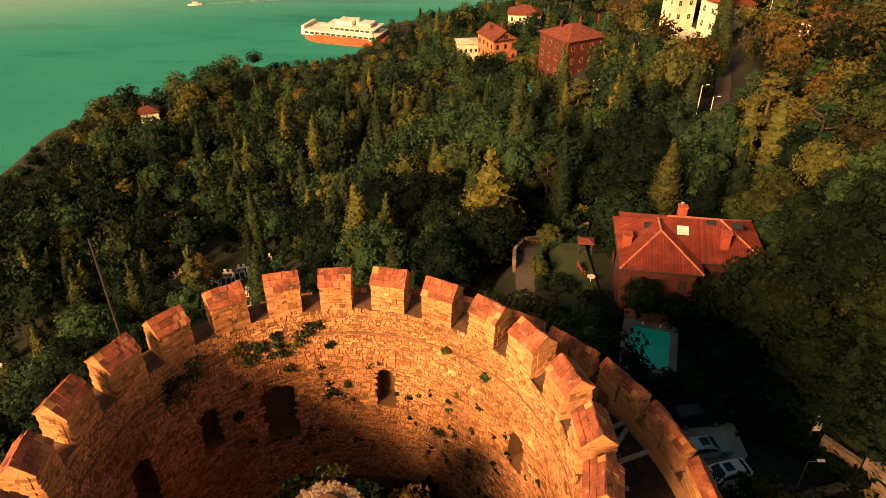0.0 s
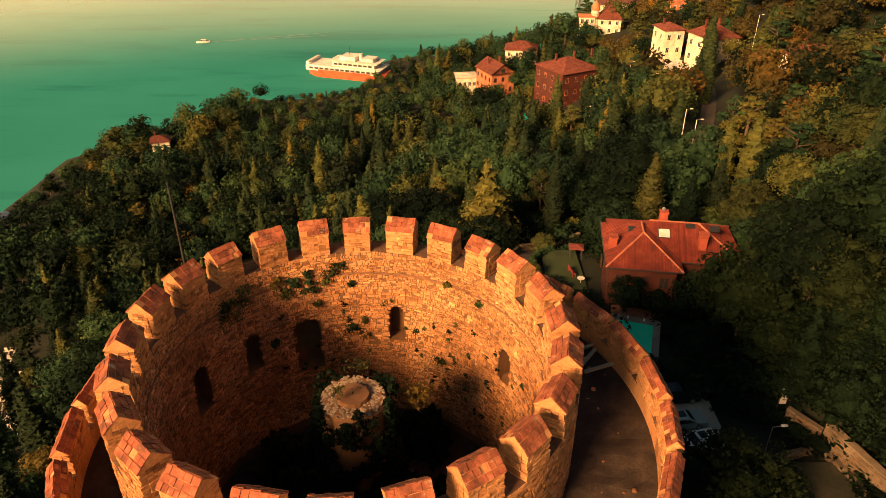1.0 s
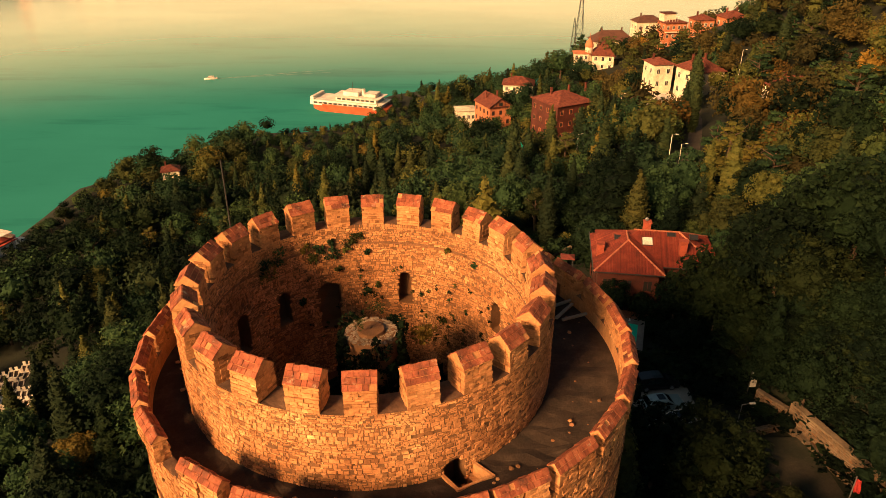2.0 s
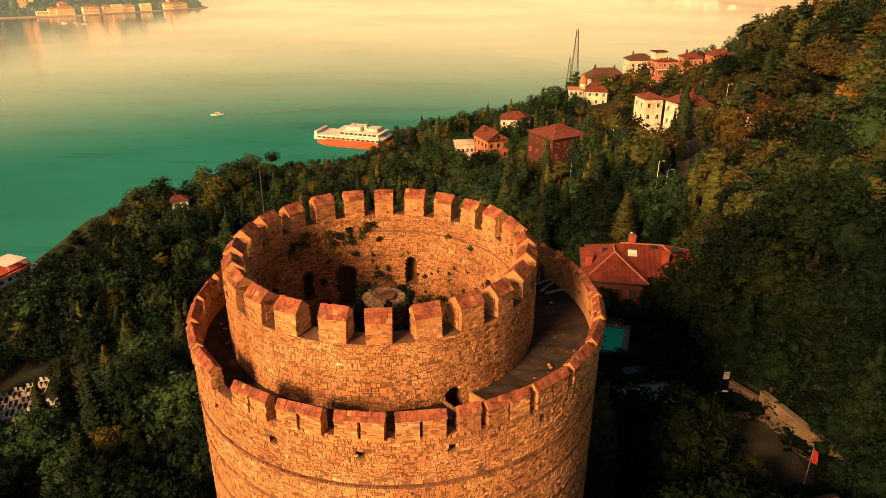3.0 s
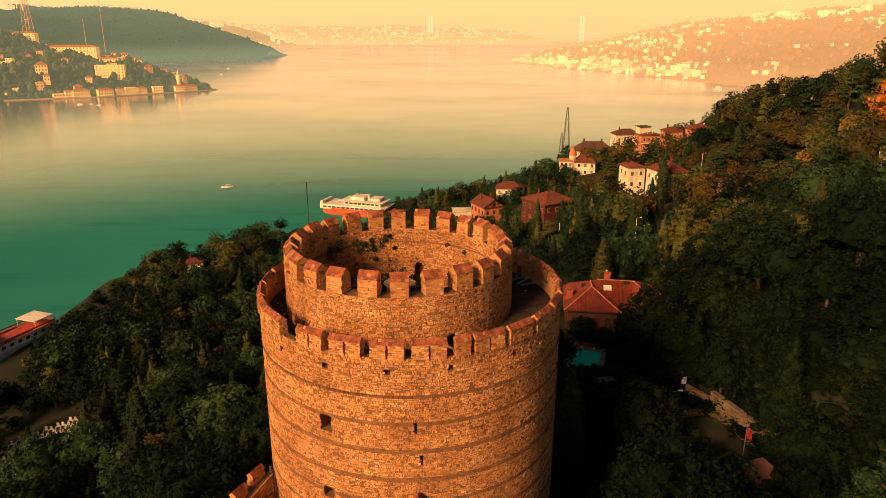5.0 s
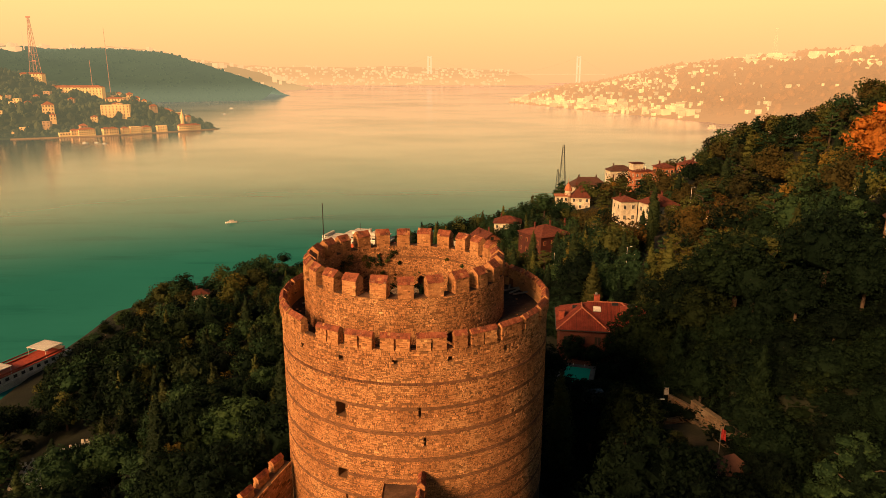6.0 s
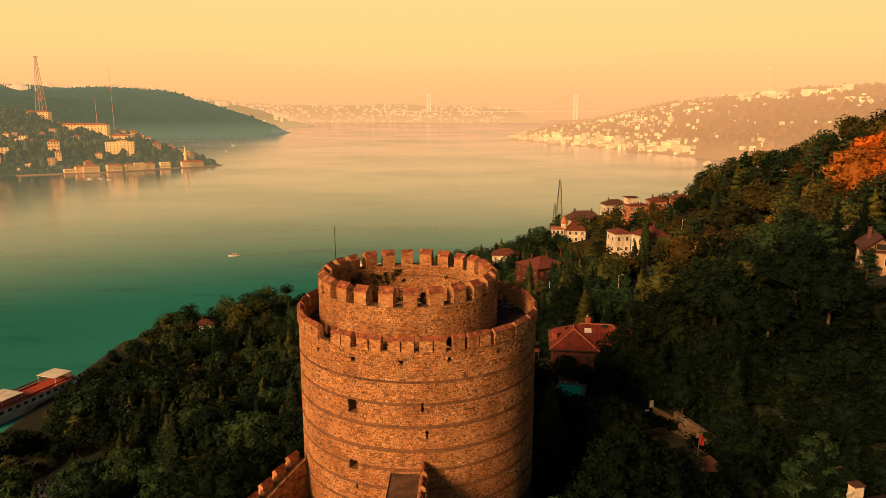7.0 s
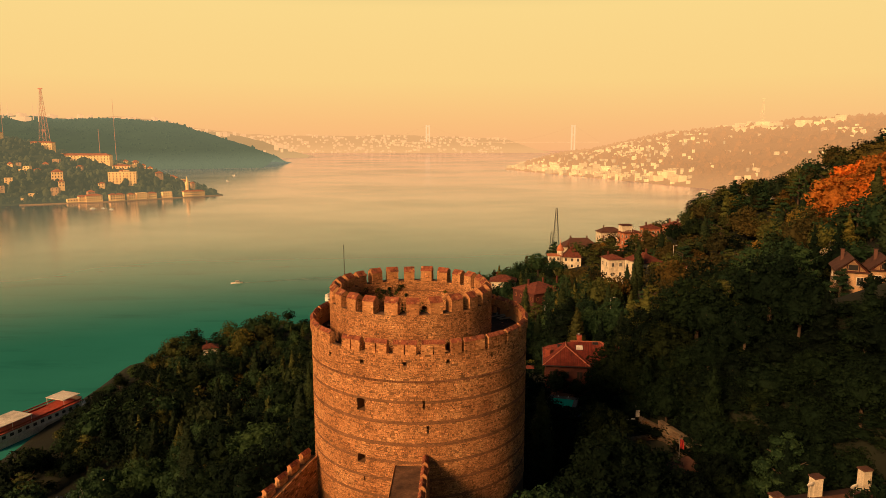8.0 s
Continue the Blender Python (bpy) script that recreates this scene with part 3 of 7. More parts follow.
def merlon_meshes(width, depth, body, roof, seed, slit=False, course=0.15):
    """A merlon of rubble courses with a pitched brick coping; local x along the wall, y outward."""
    rng = random.Random(seed)
    vs, fs = [], []
    core_v, core_f = [], []

    def block(x0, x1, y0, y1, z0, z1, s):
        n = len(vs)
        for z, g in ((z0, 0.0), (z1, 0.0)):
            for x, y in ((x0, y0), (x1, y0), (x1, y1), (x0, y1)):
                vs.append((x + rng.uniform(-s, s), y + rng.uniform(-s, s), z + rng.uniform(-s, s) * 0.6))
        for q in ((3, 2, 1, 0), (4, 5, 6, 7), (0, 1, 5, 4), (1, 2, 6, 5), (2, 3, 7, 6), (3, 0, 4, 7)):
            fs.append(tuple(n + k for k in q))

    spans = [(-width / 2, width / 2)] if not slit else [(-width / 2, -0.07), (0.07, width / 2)]
    for x0, x1 in spans:
        block(x0 + 0.03, x1 - 0.03, -depth / 2 + 0.03, depth / 2 - 0.03, -0.05, body, 0.0)
        core_v, core_f = core_v + [(v[0], v[1], v[2]) for v in vs[-8:]], core_f + [tuple(len(core_v) + k for k in q) for q in ((3, 2, 1, 0), (4, 5, 6, 7), (0, 1, 5, 4), (1, 2, 6, 5), (2, 3, 7, 6), (3, 0, 4, 7))]
        del vs[-8:]
        del fs[-6:]
        z = 0.0
        row = 0
        while z < body - 0.03:
            h = min(course * rng.uniform(0.7, 1.3), body - z)
            step = 0.05 if z < body * 0.45 else 0.0
            for y0, y1, sy in ((-depth / 2 - step, -depth / 2 + 0.22, -1), (depth / 2 - 0.22, depth / 2 + step, 1)):
                x = x0
                while x < x1 - 0.02:
                    ln = 0.27 * rng.uniform(0.6, 1.6)
                    xe = x1 if x1 - (x + ln) < 0.15 else x + ln
                    p = rng.uniform(-0.03, 0.03)
                    block(x + 0.008, xe - 0.008, y0 + (p if sy < 0 else 0), y1 + (p if sy > 0 else 0), z + 0.008, z + h - 0.008, 0.014)
                    x = xe
            y = -depth / 2 + 0.23
            while y < depth / 2 - 0.25:
                ln = 0.27 * rng.uniform(0.6, 1.5)
                ye = depth / 2 - 0.23 if depth / 2 - 0.23 - (y + ln) < 0.12 else y + ln
                for xa, xb in ((x0 - rng.uniform(0, 0.03), x0 + 0.2), (x1 - 0.2, x1 + rng.uniform(0, 0.03))):
                    block(xa, xb, y + 0.008, ye - 0.008, z + 0.008, z + h - 0.008, 0.012)
                y = ye
            z += h
            row += 1
    face_me = mesh_from("rubble_facing", vs, fs, STONE)
    # gable core and coping bricks in rows up both slopes
    vs, fs = [], []
    hw, hd = width / 2 + 0.02, depth / 2 + 0.05
    n = 0
    n = len(core_v)
    core_v += [(-hw, -hd, body), (hw, -hd, body), (hw, hd, body), (-hw, hd, body), (-hw, 0, body + roof), (hw, 0, body + roof)]
    core_f += [tuple(n + k for k in q) for q in ((3, 2, 1, 0), (0, 1, 5, 4), (2, 3, 4, 5), (1, 2, 5), (3, 0, 4))]
    core_me = mesh_from("merlon", core_v, core_f, STONE)
    vs, fs = [], []
    slope = math.hypot(hd, roof)
    for side in (-1, 1):
        rows = max(2, round(slope / 0.30))
        for k in range(rows):
            u0, u1 = k / rows, (k + 1) / rows
            x = -hw - 0.02
            while x < hw:
                ln = 0.26 * rng.uniform(0.8, 1.3)
                xe = min(hw + 0.02, x + ln)
                if rng.random() > 0.06:
                    lift = rng.uniform(0.015, 0.05)
                    m = len(vs)
                    for l in (0.0, lift):
                        for xx, u in ((x + 0.008, u0 + 0.02), (xe - 0.008, u0 + 0.02), (xe - 0.008, u1 - 0.01), (x + 0.008, u1 - 0.01)):
                            yy = side * hd * (1 - u)
                            vs.append((xx + rng.uniform(-0.01, 0.01), yy + side * l * 0.5, body + roof * u + l + rng.uniform(-0.008, 0.008)))
                    for q in ((4, 5, 6, 7), (0, 1, 5, 4), (1, 2, 6, 5), (2, 3, 7, 6), (3, 0, 4, 7)):
                        fs.append(tuple(m + kk for kk in (q if side < 0 else q[::-1])))
                x = xe
    return core_me, face_me, mesh_from("coping", vs, fs, CAP)


def dress_merlon(me3, ob, single=False):
    """The stone facing and the brick coping of a merlon; single: every coping brick a piece of its own."""
    tagged(put("rubble_facing", me3[1], ob), kind="stuff")
    if not single:
        tagged(put("coping", me3[2], ob, label="weathered red brick coping"), kind="stuff")
        return
    key = me3[2].name + "_pieces"
    if key not in pieces:
        pieces[key] = []
        co = [v.co.copy() for v in me3[2].vertices]
        fs = [tuple(p.vertices) for p in me3[2].polygons]
        for k in range(len(co) // 8):
            mid = sum(co[8 * k:8 * k + 8], Vector()) / 8
            pieces[key].append((mid, mesh_from("coping_brick", [c - mid for c in co[8 * k:8 * k + 8]], [tuple(i - 8 * k for i in f) for f in fs[5 * k:5 * k + 5]], CAP_ONE)))
    for mid, me in pieces[key]:
        put("coping_brick", me, ob, Matrix.Translation(mid))


pieces = {}


def set_merlon(me3, c, r, a, z, name, single=False):
    p = at_tower(c, r, a, z)
    m = pose(p[0], p[1], p[2], rng_m.uniform(-1, 1), rng_m.uniform(-1, 1), a - 90)
    ob = put(name, me3[0], tower, m)
    dress_merlon(me3, ob, single)


rng_m = random.Random(8)
uppers = [merlon_meshes(1.34 + 0.06 * k, 1.15, 1.2 + 0.04 * k, 0.55, 20 + k) for k in range(3)]
for k in range(24):
    set_merlon(uppers[k % 3 if k % 5 else 2], UC, 9.0, 3.9 + 15 * k + rng_m.uniform(-0.6, 0.6), Z_WALK, "merlon", k in (5, 6, 7, 17, 18, 19, 20, 4))
lowers = [merlon_meshes(2.42, 0.62, 1.05, 0.36, 40 + k, True) for k in range(2)]
narrow = merlon_meshes(1.1, 0.62, 1.05, 0.36, 45)
set_merlon(narrow, LC, 12.56, 288.8, Z_PAR, "low_merlon")
for k, a in enumerate([237.5, 251.1, 264.7, 278.0, 298.3] + [311.3 + 13.33 * i for i in range(21)]):
    set_merlon(lowers[k % 2], LC, 12.56, a % 360, Z_PAR, "low_merlon")

# the stump of a round pier in the chamber
v, f = [], []
pv = []
for k, (rr, zz) in enumerate(((1.5, Z_FLOOR), (1.5, 75.4), (1.48, 75.9), (1.25, 76.03), (0.75, 76.0), (0.7, 76.2), (0.05, 76.23))):
    for i in range(28):
        pv.append(at_tower(UC, rr + 0.05 * noise.noise((i * 0.9, k * 2.1, 1)), 360 * i / 28, zz))
pf = [(k * 28 + i, k * 28 + (i + 1) % 28, (k + 1) * 28 + (i + 1) % 28, (k + 1) * 28 + i) for k in range(6) for i in range(28)]
pier = put("central_pier", mesh_from("central_pier", pv, pf, MORTAR), tower, label="stump of a round rubble pier")
rng = random.Random(5)
bm = bmesh.new()
for k in range(330):
    rr, aa = math.sqrt(rng.uniform(0.28, 1)) * 1.4, rng.uniform(0, 360)
    s = rng.uniform(0.05, 0.11)
    bmesh.ops.create_icosphere(bm, subdivisions=1, radius=1, matrix=Matrix.Translation(at_tower(UC, rr, aa, 76.02)) @ Matrix.Diagonal((s, s * rng.uniform(0.7, 1.2), 0.035, 1)) )
tagged(part("pebble_bed", bm, surface("pale_pebbles", (0.30, 0.225, 0.15), fine=8, vary="island", spread=0.4), pier), kind="stuff")


# ---- trees ----
def leaf_cloud(rng, lobes, count, size, flat=0.5):
    """Many small leaf clumps on the skins of lobes (centre, radii), turned unevenly outward."""
    vs, fs = [], []
    areas = [max(r) ** 2 for _, r in lobes]
    for _ in range(count):
        (cx, cy, cz), (rx, ry, rz) = rng.choices(lobes, areas)[0]
        d = Vector((rng.gauss(0, 1), rng.gauss(0, 1), rng.gauss(0, 1) + 0.25)).normalized()
        k = rng.uniform(0.80, 1.10)
        p = Vector((cx + d.x * rx * k, cy + d.y * ry * k, cz + d.z * rz * k))
        n = (d + Vector((rng.gauss(0, 1), rng.gauss(0, 1), rng.gauss(0.15, 1))) * flat).normalized()
        t = n.orthogonal().normalized()
        t = Matrix.Rotation(rng.uniform(0, 6.28), 3, n) @ t
        b = n.cross(t)
        s = size * rng.uniform(0.6, 1.5)
        m = len(vs)
        vs += [tuple(p + t * s * 1.15), tuple(p - t * s * 0.7 + b * s + n * s * 0.2), tuple(p - t * s * 0.6 - b * s * 0.9)]
        fs.append((m, m + 1, m + 2))
    return vs, fs


def add_cores(vs, fs, lobes, scale=0.78, fine=1):
    """Dense shaded foliage inside each lobe, so that little shows through."""
    for (cx, cy, cz), (rx, ry, rz) in lobes:
        bm = bmesh.new()
        bmesh.ops.create_icosphere(bm, subdivisions=fine, radius=1)
        m = len(vs)
        for v in bm.verts:
            f = 2.0 if fine == 1 else 3.4
            k = scale * (1 + (0.2 if fine == 1 else 0.3) * noise.noise((v.co.x * f + cx, v.co.y * f + cy, v.co.z * f + cz)))
            vs.append((cx + v.co.x * rx * k, cy + v.co.y * ry * k, cz + v.co.z * rz * k))
        bm.verts.index_update()
        for f in bm.faces:
            fs.append(tuple(m + v.index for v in f.verts))
        bm.free()


def trunk_mesh(rng, h, r, limbs, reach):
    bm = bmesh.new()
    top = Vector((rng.uniform(-0.3, 0.3), rng.uniform(-0.3, 0.3), h))
    rod(bm, (0, 0, -1.2), top * 0.55, r, r * 0.7, 7)
    rod(bm, top * 0.55, top, r * 0.7, r * 0.25, 6)
    for k in range(limbs):
        a = 6.283 * k / max(1, limbs) + rng.uniform(-0.4, 0.4)
        b = top * rng.uniform(0.45, 0.85)
        rod(bm, b, b + Vector((math.cos(a) * reach, math.sin(a) * reach, reach * rng.uniform(0.4, 1.0))), r * 0.4, r * 0.12, 5)
    me = bpy.data.meshes.new("trunk")
    bm.to_mesh(me)
    bm.free()
    me.materials.append(BARK)
    return me


def tree_proto(kind, seed, count, size, mat):
    """Meshes of one tree, about 10 m tall: trunk and crown."""
    rng = random.Random(seed)
    lobes = []
    if kind == "cypress":
        for k in range(14):
            u = k / 13
            r = 1.0 * math.sin(math.pi * (0.14 + 0.84 * u) ** 0.8) ** 0.8 + 0.05
            lobes.append(((rng.uniform(-0.13, 0.13), rng.uniform(-0.13, 0.13), 1.0 + 8.7 * u), (r, r, 0.8)))
        tr = trunk_mesh(rng, 7.5, 0.22, 0, 0)
    elif kind == "cedar":
        for k in range(16):
            u = k / 15
            a = k * 2.4 + rng.uniform(-0.4, 0.4)
            d = (3.6 - 2.9 * u) * rng.uniform(0.45, 1.0)
            lobes.append(((math.cos(a) * d, math.sin(a) * d, 3.0 + 6.6 * u), (rng.uniform(1.2, 2.0) * (1.15 - 0.6 * u), rng.uniform(1.2, 2.0) * (1.15 - 0.6 * u), 0.42)))
        tr = trunk_mesh(rng, 9.2, 0.28, 7, 2.0)
    elif kind == "conifer":
        for k in range(12):
            u = k / 11
            a = k * 2.4
            r = (2.2 * (1 - u) + 0.35)
            lobes.append(((math.cos(a) * r * 0.35, math.sin(a) * r * 0.35, 1.8 + 8.0 * u), (r, r, 0.75)))
        tr = trunk_mesh(rng, 8.5, 0.22, 0, 0)
    else:
        # a domed crown: one mass with many small boughs standing out of it
        wide, tall = rng.uniform(2.7, 3.3), rng.uniform(2.9, 3.5)
        core = [((0, 0, 6.0), (wide * 0.86, wide * 0.86, tall * 0.86))]
        for k in range(34):
            u = 1 - 1.45 * (k + 0.5) / 34
            a = k * 2.4 + rng.uniform(-0.35, 0.35)
            q = math.sqrt(max(0.0, 1 - u * u)) * rng.uniform(0.82, 1.08)
            r = rng.uniform(0.6, 1.15)
            lobes.append(((math.cos(a) * q * wide, math.sin(a) * q * wide, 6.0 + u * tall * rng.uniform(0.86, 1.1)), (r, r, r * rng.uniform(0.75, 1.0))))
        tr = trunk_mesh(rng, 6.5, 0.25, 5, 2.0)
    vs, fs = leaf_cloud(rng, lobes, count, size, 0.5)
    if kind == "broad":
        add_cores(vs, fs, core, 0.82, 2 if count > 900 else 1)
        if count > 500:
            add_cores(vs, fs, lobes[::4] if count < 1500 else lobes[::2], 0.66)
    else:
        add_cores(vs, fs, lobes if count > 700 else lobes[::2], 0.9 if kind == "cypress" else 0.80)
    return tr, mesh_from("crown", vs, fs, mat)


KINDS = {"broad": "broadleaf tree", "cypress": "cypress tree", "cedar": "cedar tree", "conifer": "conifer tree"}
LABELS = {"broad": "broadleaf tree with a dense uneven green crown", "cypress": "tall slender dark green cypress in the wood",
          "cedar": "spreading cedar with flat layered boughs", "conifer": "dark conifer with a tapering ragged crown", "autumn": "broadleaf tree turned golden orange"}
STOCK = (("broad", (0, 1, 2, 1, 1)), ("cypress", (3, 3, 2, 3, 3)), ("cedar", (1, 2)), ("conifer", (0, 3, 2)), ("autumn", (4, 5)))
protos = {}
for grade, cnt, sz in (("near", 2500, 0.128), ("mid", 1000, 0.165), ("far", 380, 0.27), ("low", 170, 0.42)):
    for kind, mats in STOCK:
        for k, mi in enumerate(mats):
            n = cnt if kind != "cypress" else int(cnt * 0.8)
            protos.setdefault((grade, kind), []).append(tree_proto("broad" if kind == "autumn" else kind, 100 + 11 * len(protos) + 3 * k, n, sz if kind != "cypress" else sz * 0.75, LEAVES[mi]))


def plant(kind, x, y, height, rng, grade="near", width=1.0, pick=None, z=None):
    opts = protos[(grade, kind)]
    tr, cr = opts[rng.randrange(len(opts))] if pick is None else opts[pick]
    z = ground_z(x, y) if z is None else z
    s = height / 10.0
    base = thing(kind + "_tree" if kind not in ("broad", "autumn") else "broadleaf_tree", pose(x, y, z - (0.09 * height if kind in ("broad", "autumn") else 0.1), 0, 0, rng.uniform(0, 360)), LABELS[kind], KINDS.get(kind, "broadleaf tree"), "trees of the wooded hillside")
    base.scale = (s * width, s * width, s)
    put("trunk", tr, base)
    put("crown", cr, base)
    return base


# places kept clear of trees: (x, y, radius)
CLEAR = [(-3.0, 15.0, 15.0), (27, 68, 8), (33, 68, 6), (22, 55.5, 5.6), (23, 41, 4.2), (30.5, 33, 2.6), (33.5, 30, 2.2), (32, 19, 1.5), (40, 224, 9), (17, 258, 7), (33, 290, 3), (70, 213, 8), (66, 203, 6), (74, 186, 9), (70, 176, 5), (66, 288, 2), (78, 302, 3),
         (87, 157, 5), (29, 216, 5), (39, 157, 4), (43, 118, 3.0), (-42, 114, 5), (-33, 92, 4), (-80, 80, 9.5), (-92, 96, 8), (-86, 88, 7), (-74, 70, 5), (-68, 60, 5), (-38, 106, 4), (-35, 99, 4), (-30, 84, 4), (-49, 115, 3), (12, 84, 3), (15, 74, 3.0), (74, 56, 6), (100, 109, 4), (-3, -4, 7), (-17, 2, 5), (41, 3, 4), (-136, 150, 10), (-136, 168, 9), (78, 56, 6), (69, 50, 3), (73, 52, 4),
         (53, 127, 2.6), (57, 137, 2.6), (60, 147, 2.6), (64, 157, 2.6), (67, 166, 2.6), (71, 176, 2.6), (51, 121, 2.4), (-96, 213, 3), (10.5, 64, 2.4), (10.3, 68, 2.4), (10.3, 72, 2.4), (10.4, 76, 2.2), (13, 78.5, 2.0), (17, 81, 2.0), (21, 84.5, 2.0), (16.5, 70, 3.0), (18.5, 75, 3.2), (15, 65.5, 2.0),
         (37, 214, 5), (34, 206, 4), (27, 208, 4), (30, 200, 3), (49, 112, 2.5), (48, 105, 2.5), (68, 190, 5), (64, 180, 4), (30.5, 27, 3.2), (30, 38, 1.6), (26, 36, 4), (20, 38, 3), (75, 58, 7), (72, 50, 6), (69, 43, 4.5), (66, 36, 3.5), (82, 58, 6), (80, 50, 5), (28, 197, 5), (27, 188, 4), (28.5, 206, 5), (26, 179, 3)]
CLEAR += [(-94.5, 205, 4), (72, 207, 5), (71, 199, 5), (70, 275, 4), (68, 266, 4), (65, 279, 3), (104, 315, 4), (102, 306, 4), (108, 324, 6), (99, 333, 6), (106, 281, 5), (118.5, 281, 6), (105, 272, 4.5), (116, 272, 4.5), (112, 268, 4), (101, 260, 4), (110, 258, 4), (97, 247, 3.5), (105, 246, 3.5), (100, 297, 4.5), (96, 284, 4.5), (92, 270, 4), (88, 258, 3.5), (93, 306, 4), (89, 294, 3.5), (66.5, 193, 4), (64, 184, 4), (61, 174, 3.5), (67, 205, 4)]
CLEAR += [(66, 200, 5), (70, 192, 6), (74, 183, 5), (67, 188, 5), (63, 198, 4), (24, 248, 3)]
CLEAR += [(35, 186, 5), (33, 176, 4), (39, 220, 5), (36, 196, 5)]
CLEAR += [(51 + 2.05 * k - 1.5, 121 + 5.6 * k - 4.5, 3.0) for k in range(11)] + [(40, 214, 6), (38, 203, 6), (37, 194, 5)] + [(-130, 130, 7), (-128, 139, 8), (-122, 120, 5), (-136, 120, 7)] + [(58, 33, 3.0), (61.4, 40.4, 3.6), (65, 47, 4), (69, 52, 4)]


def is_clear(x, y, r):
    return any((x - a) ** 2 + (y - b) ** 2 < (c + r) ** 2 for a, b, c in CLEAR)


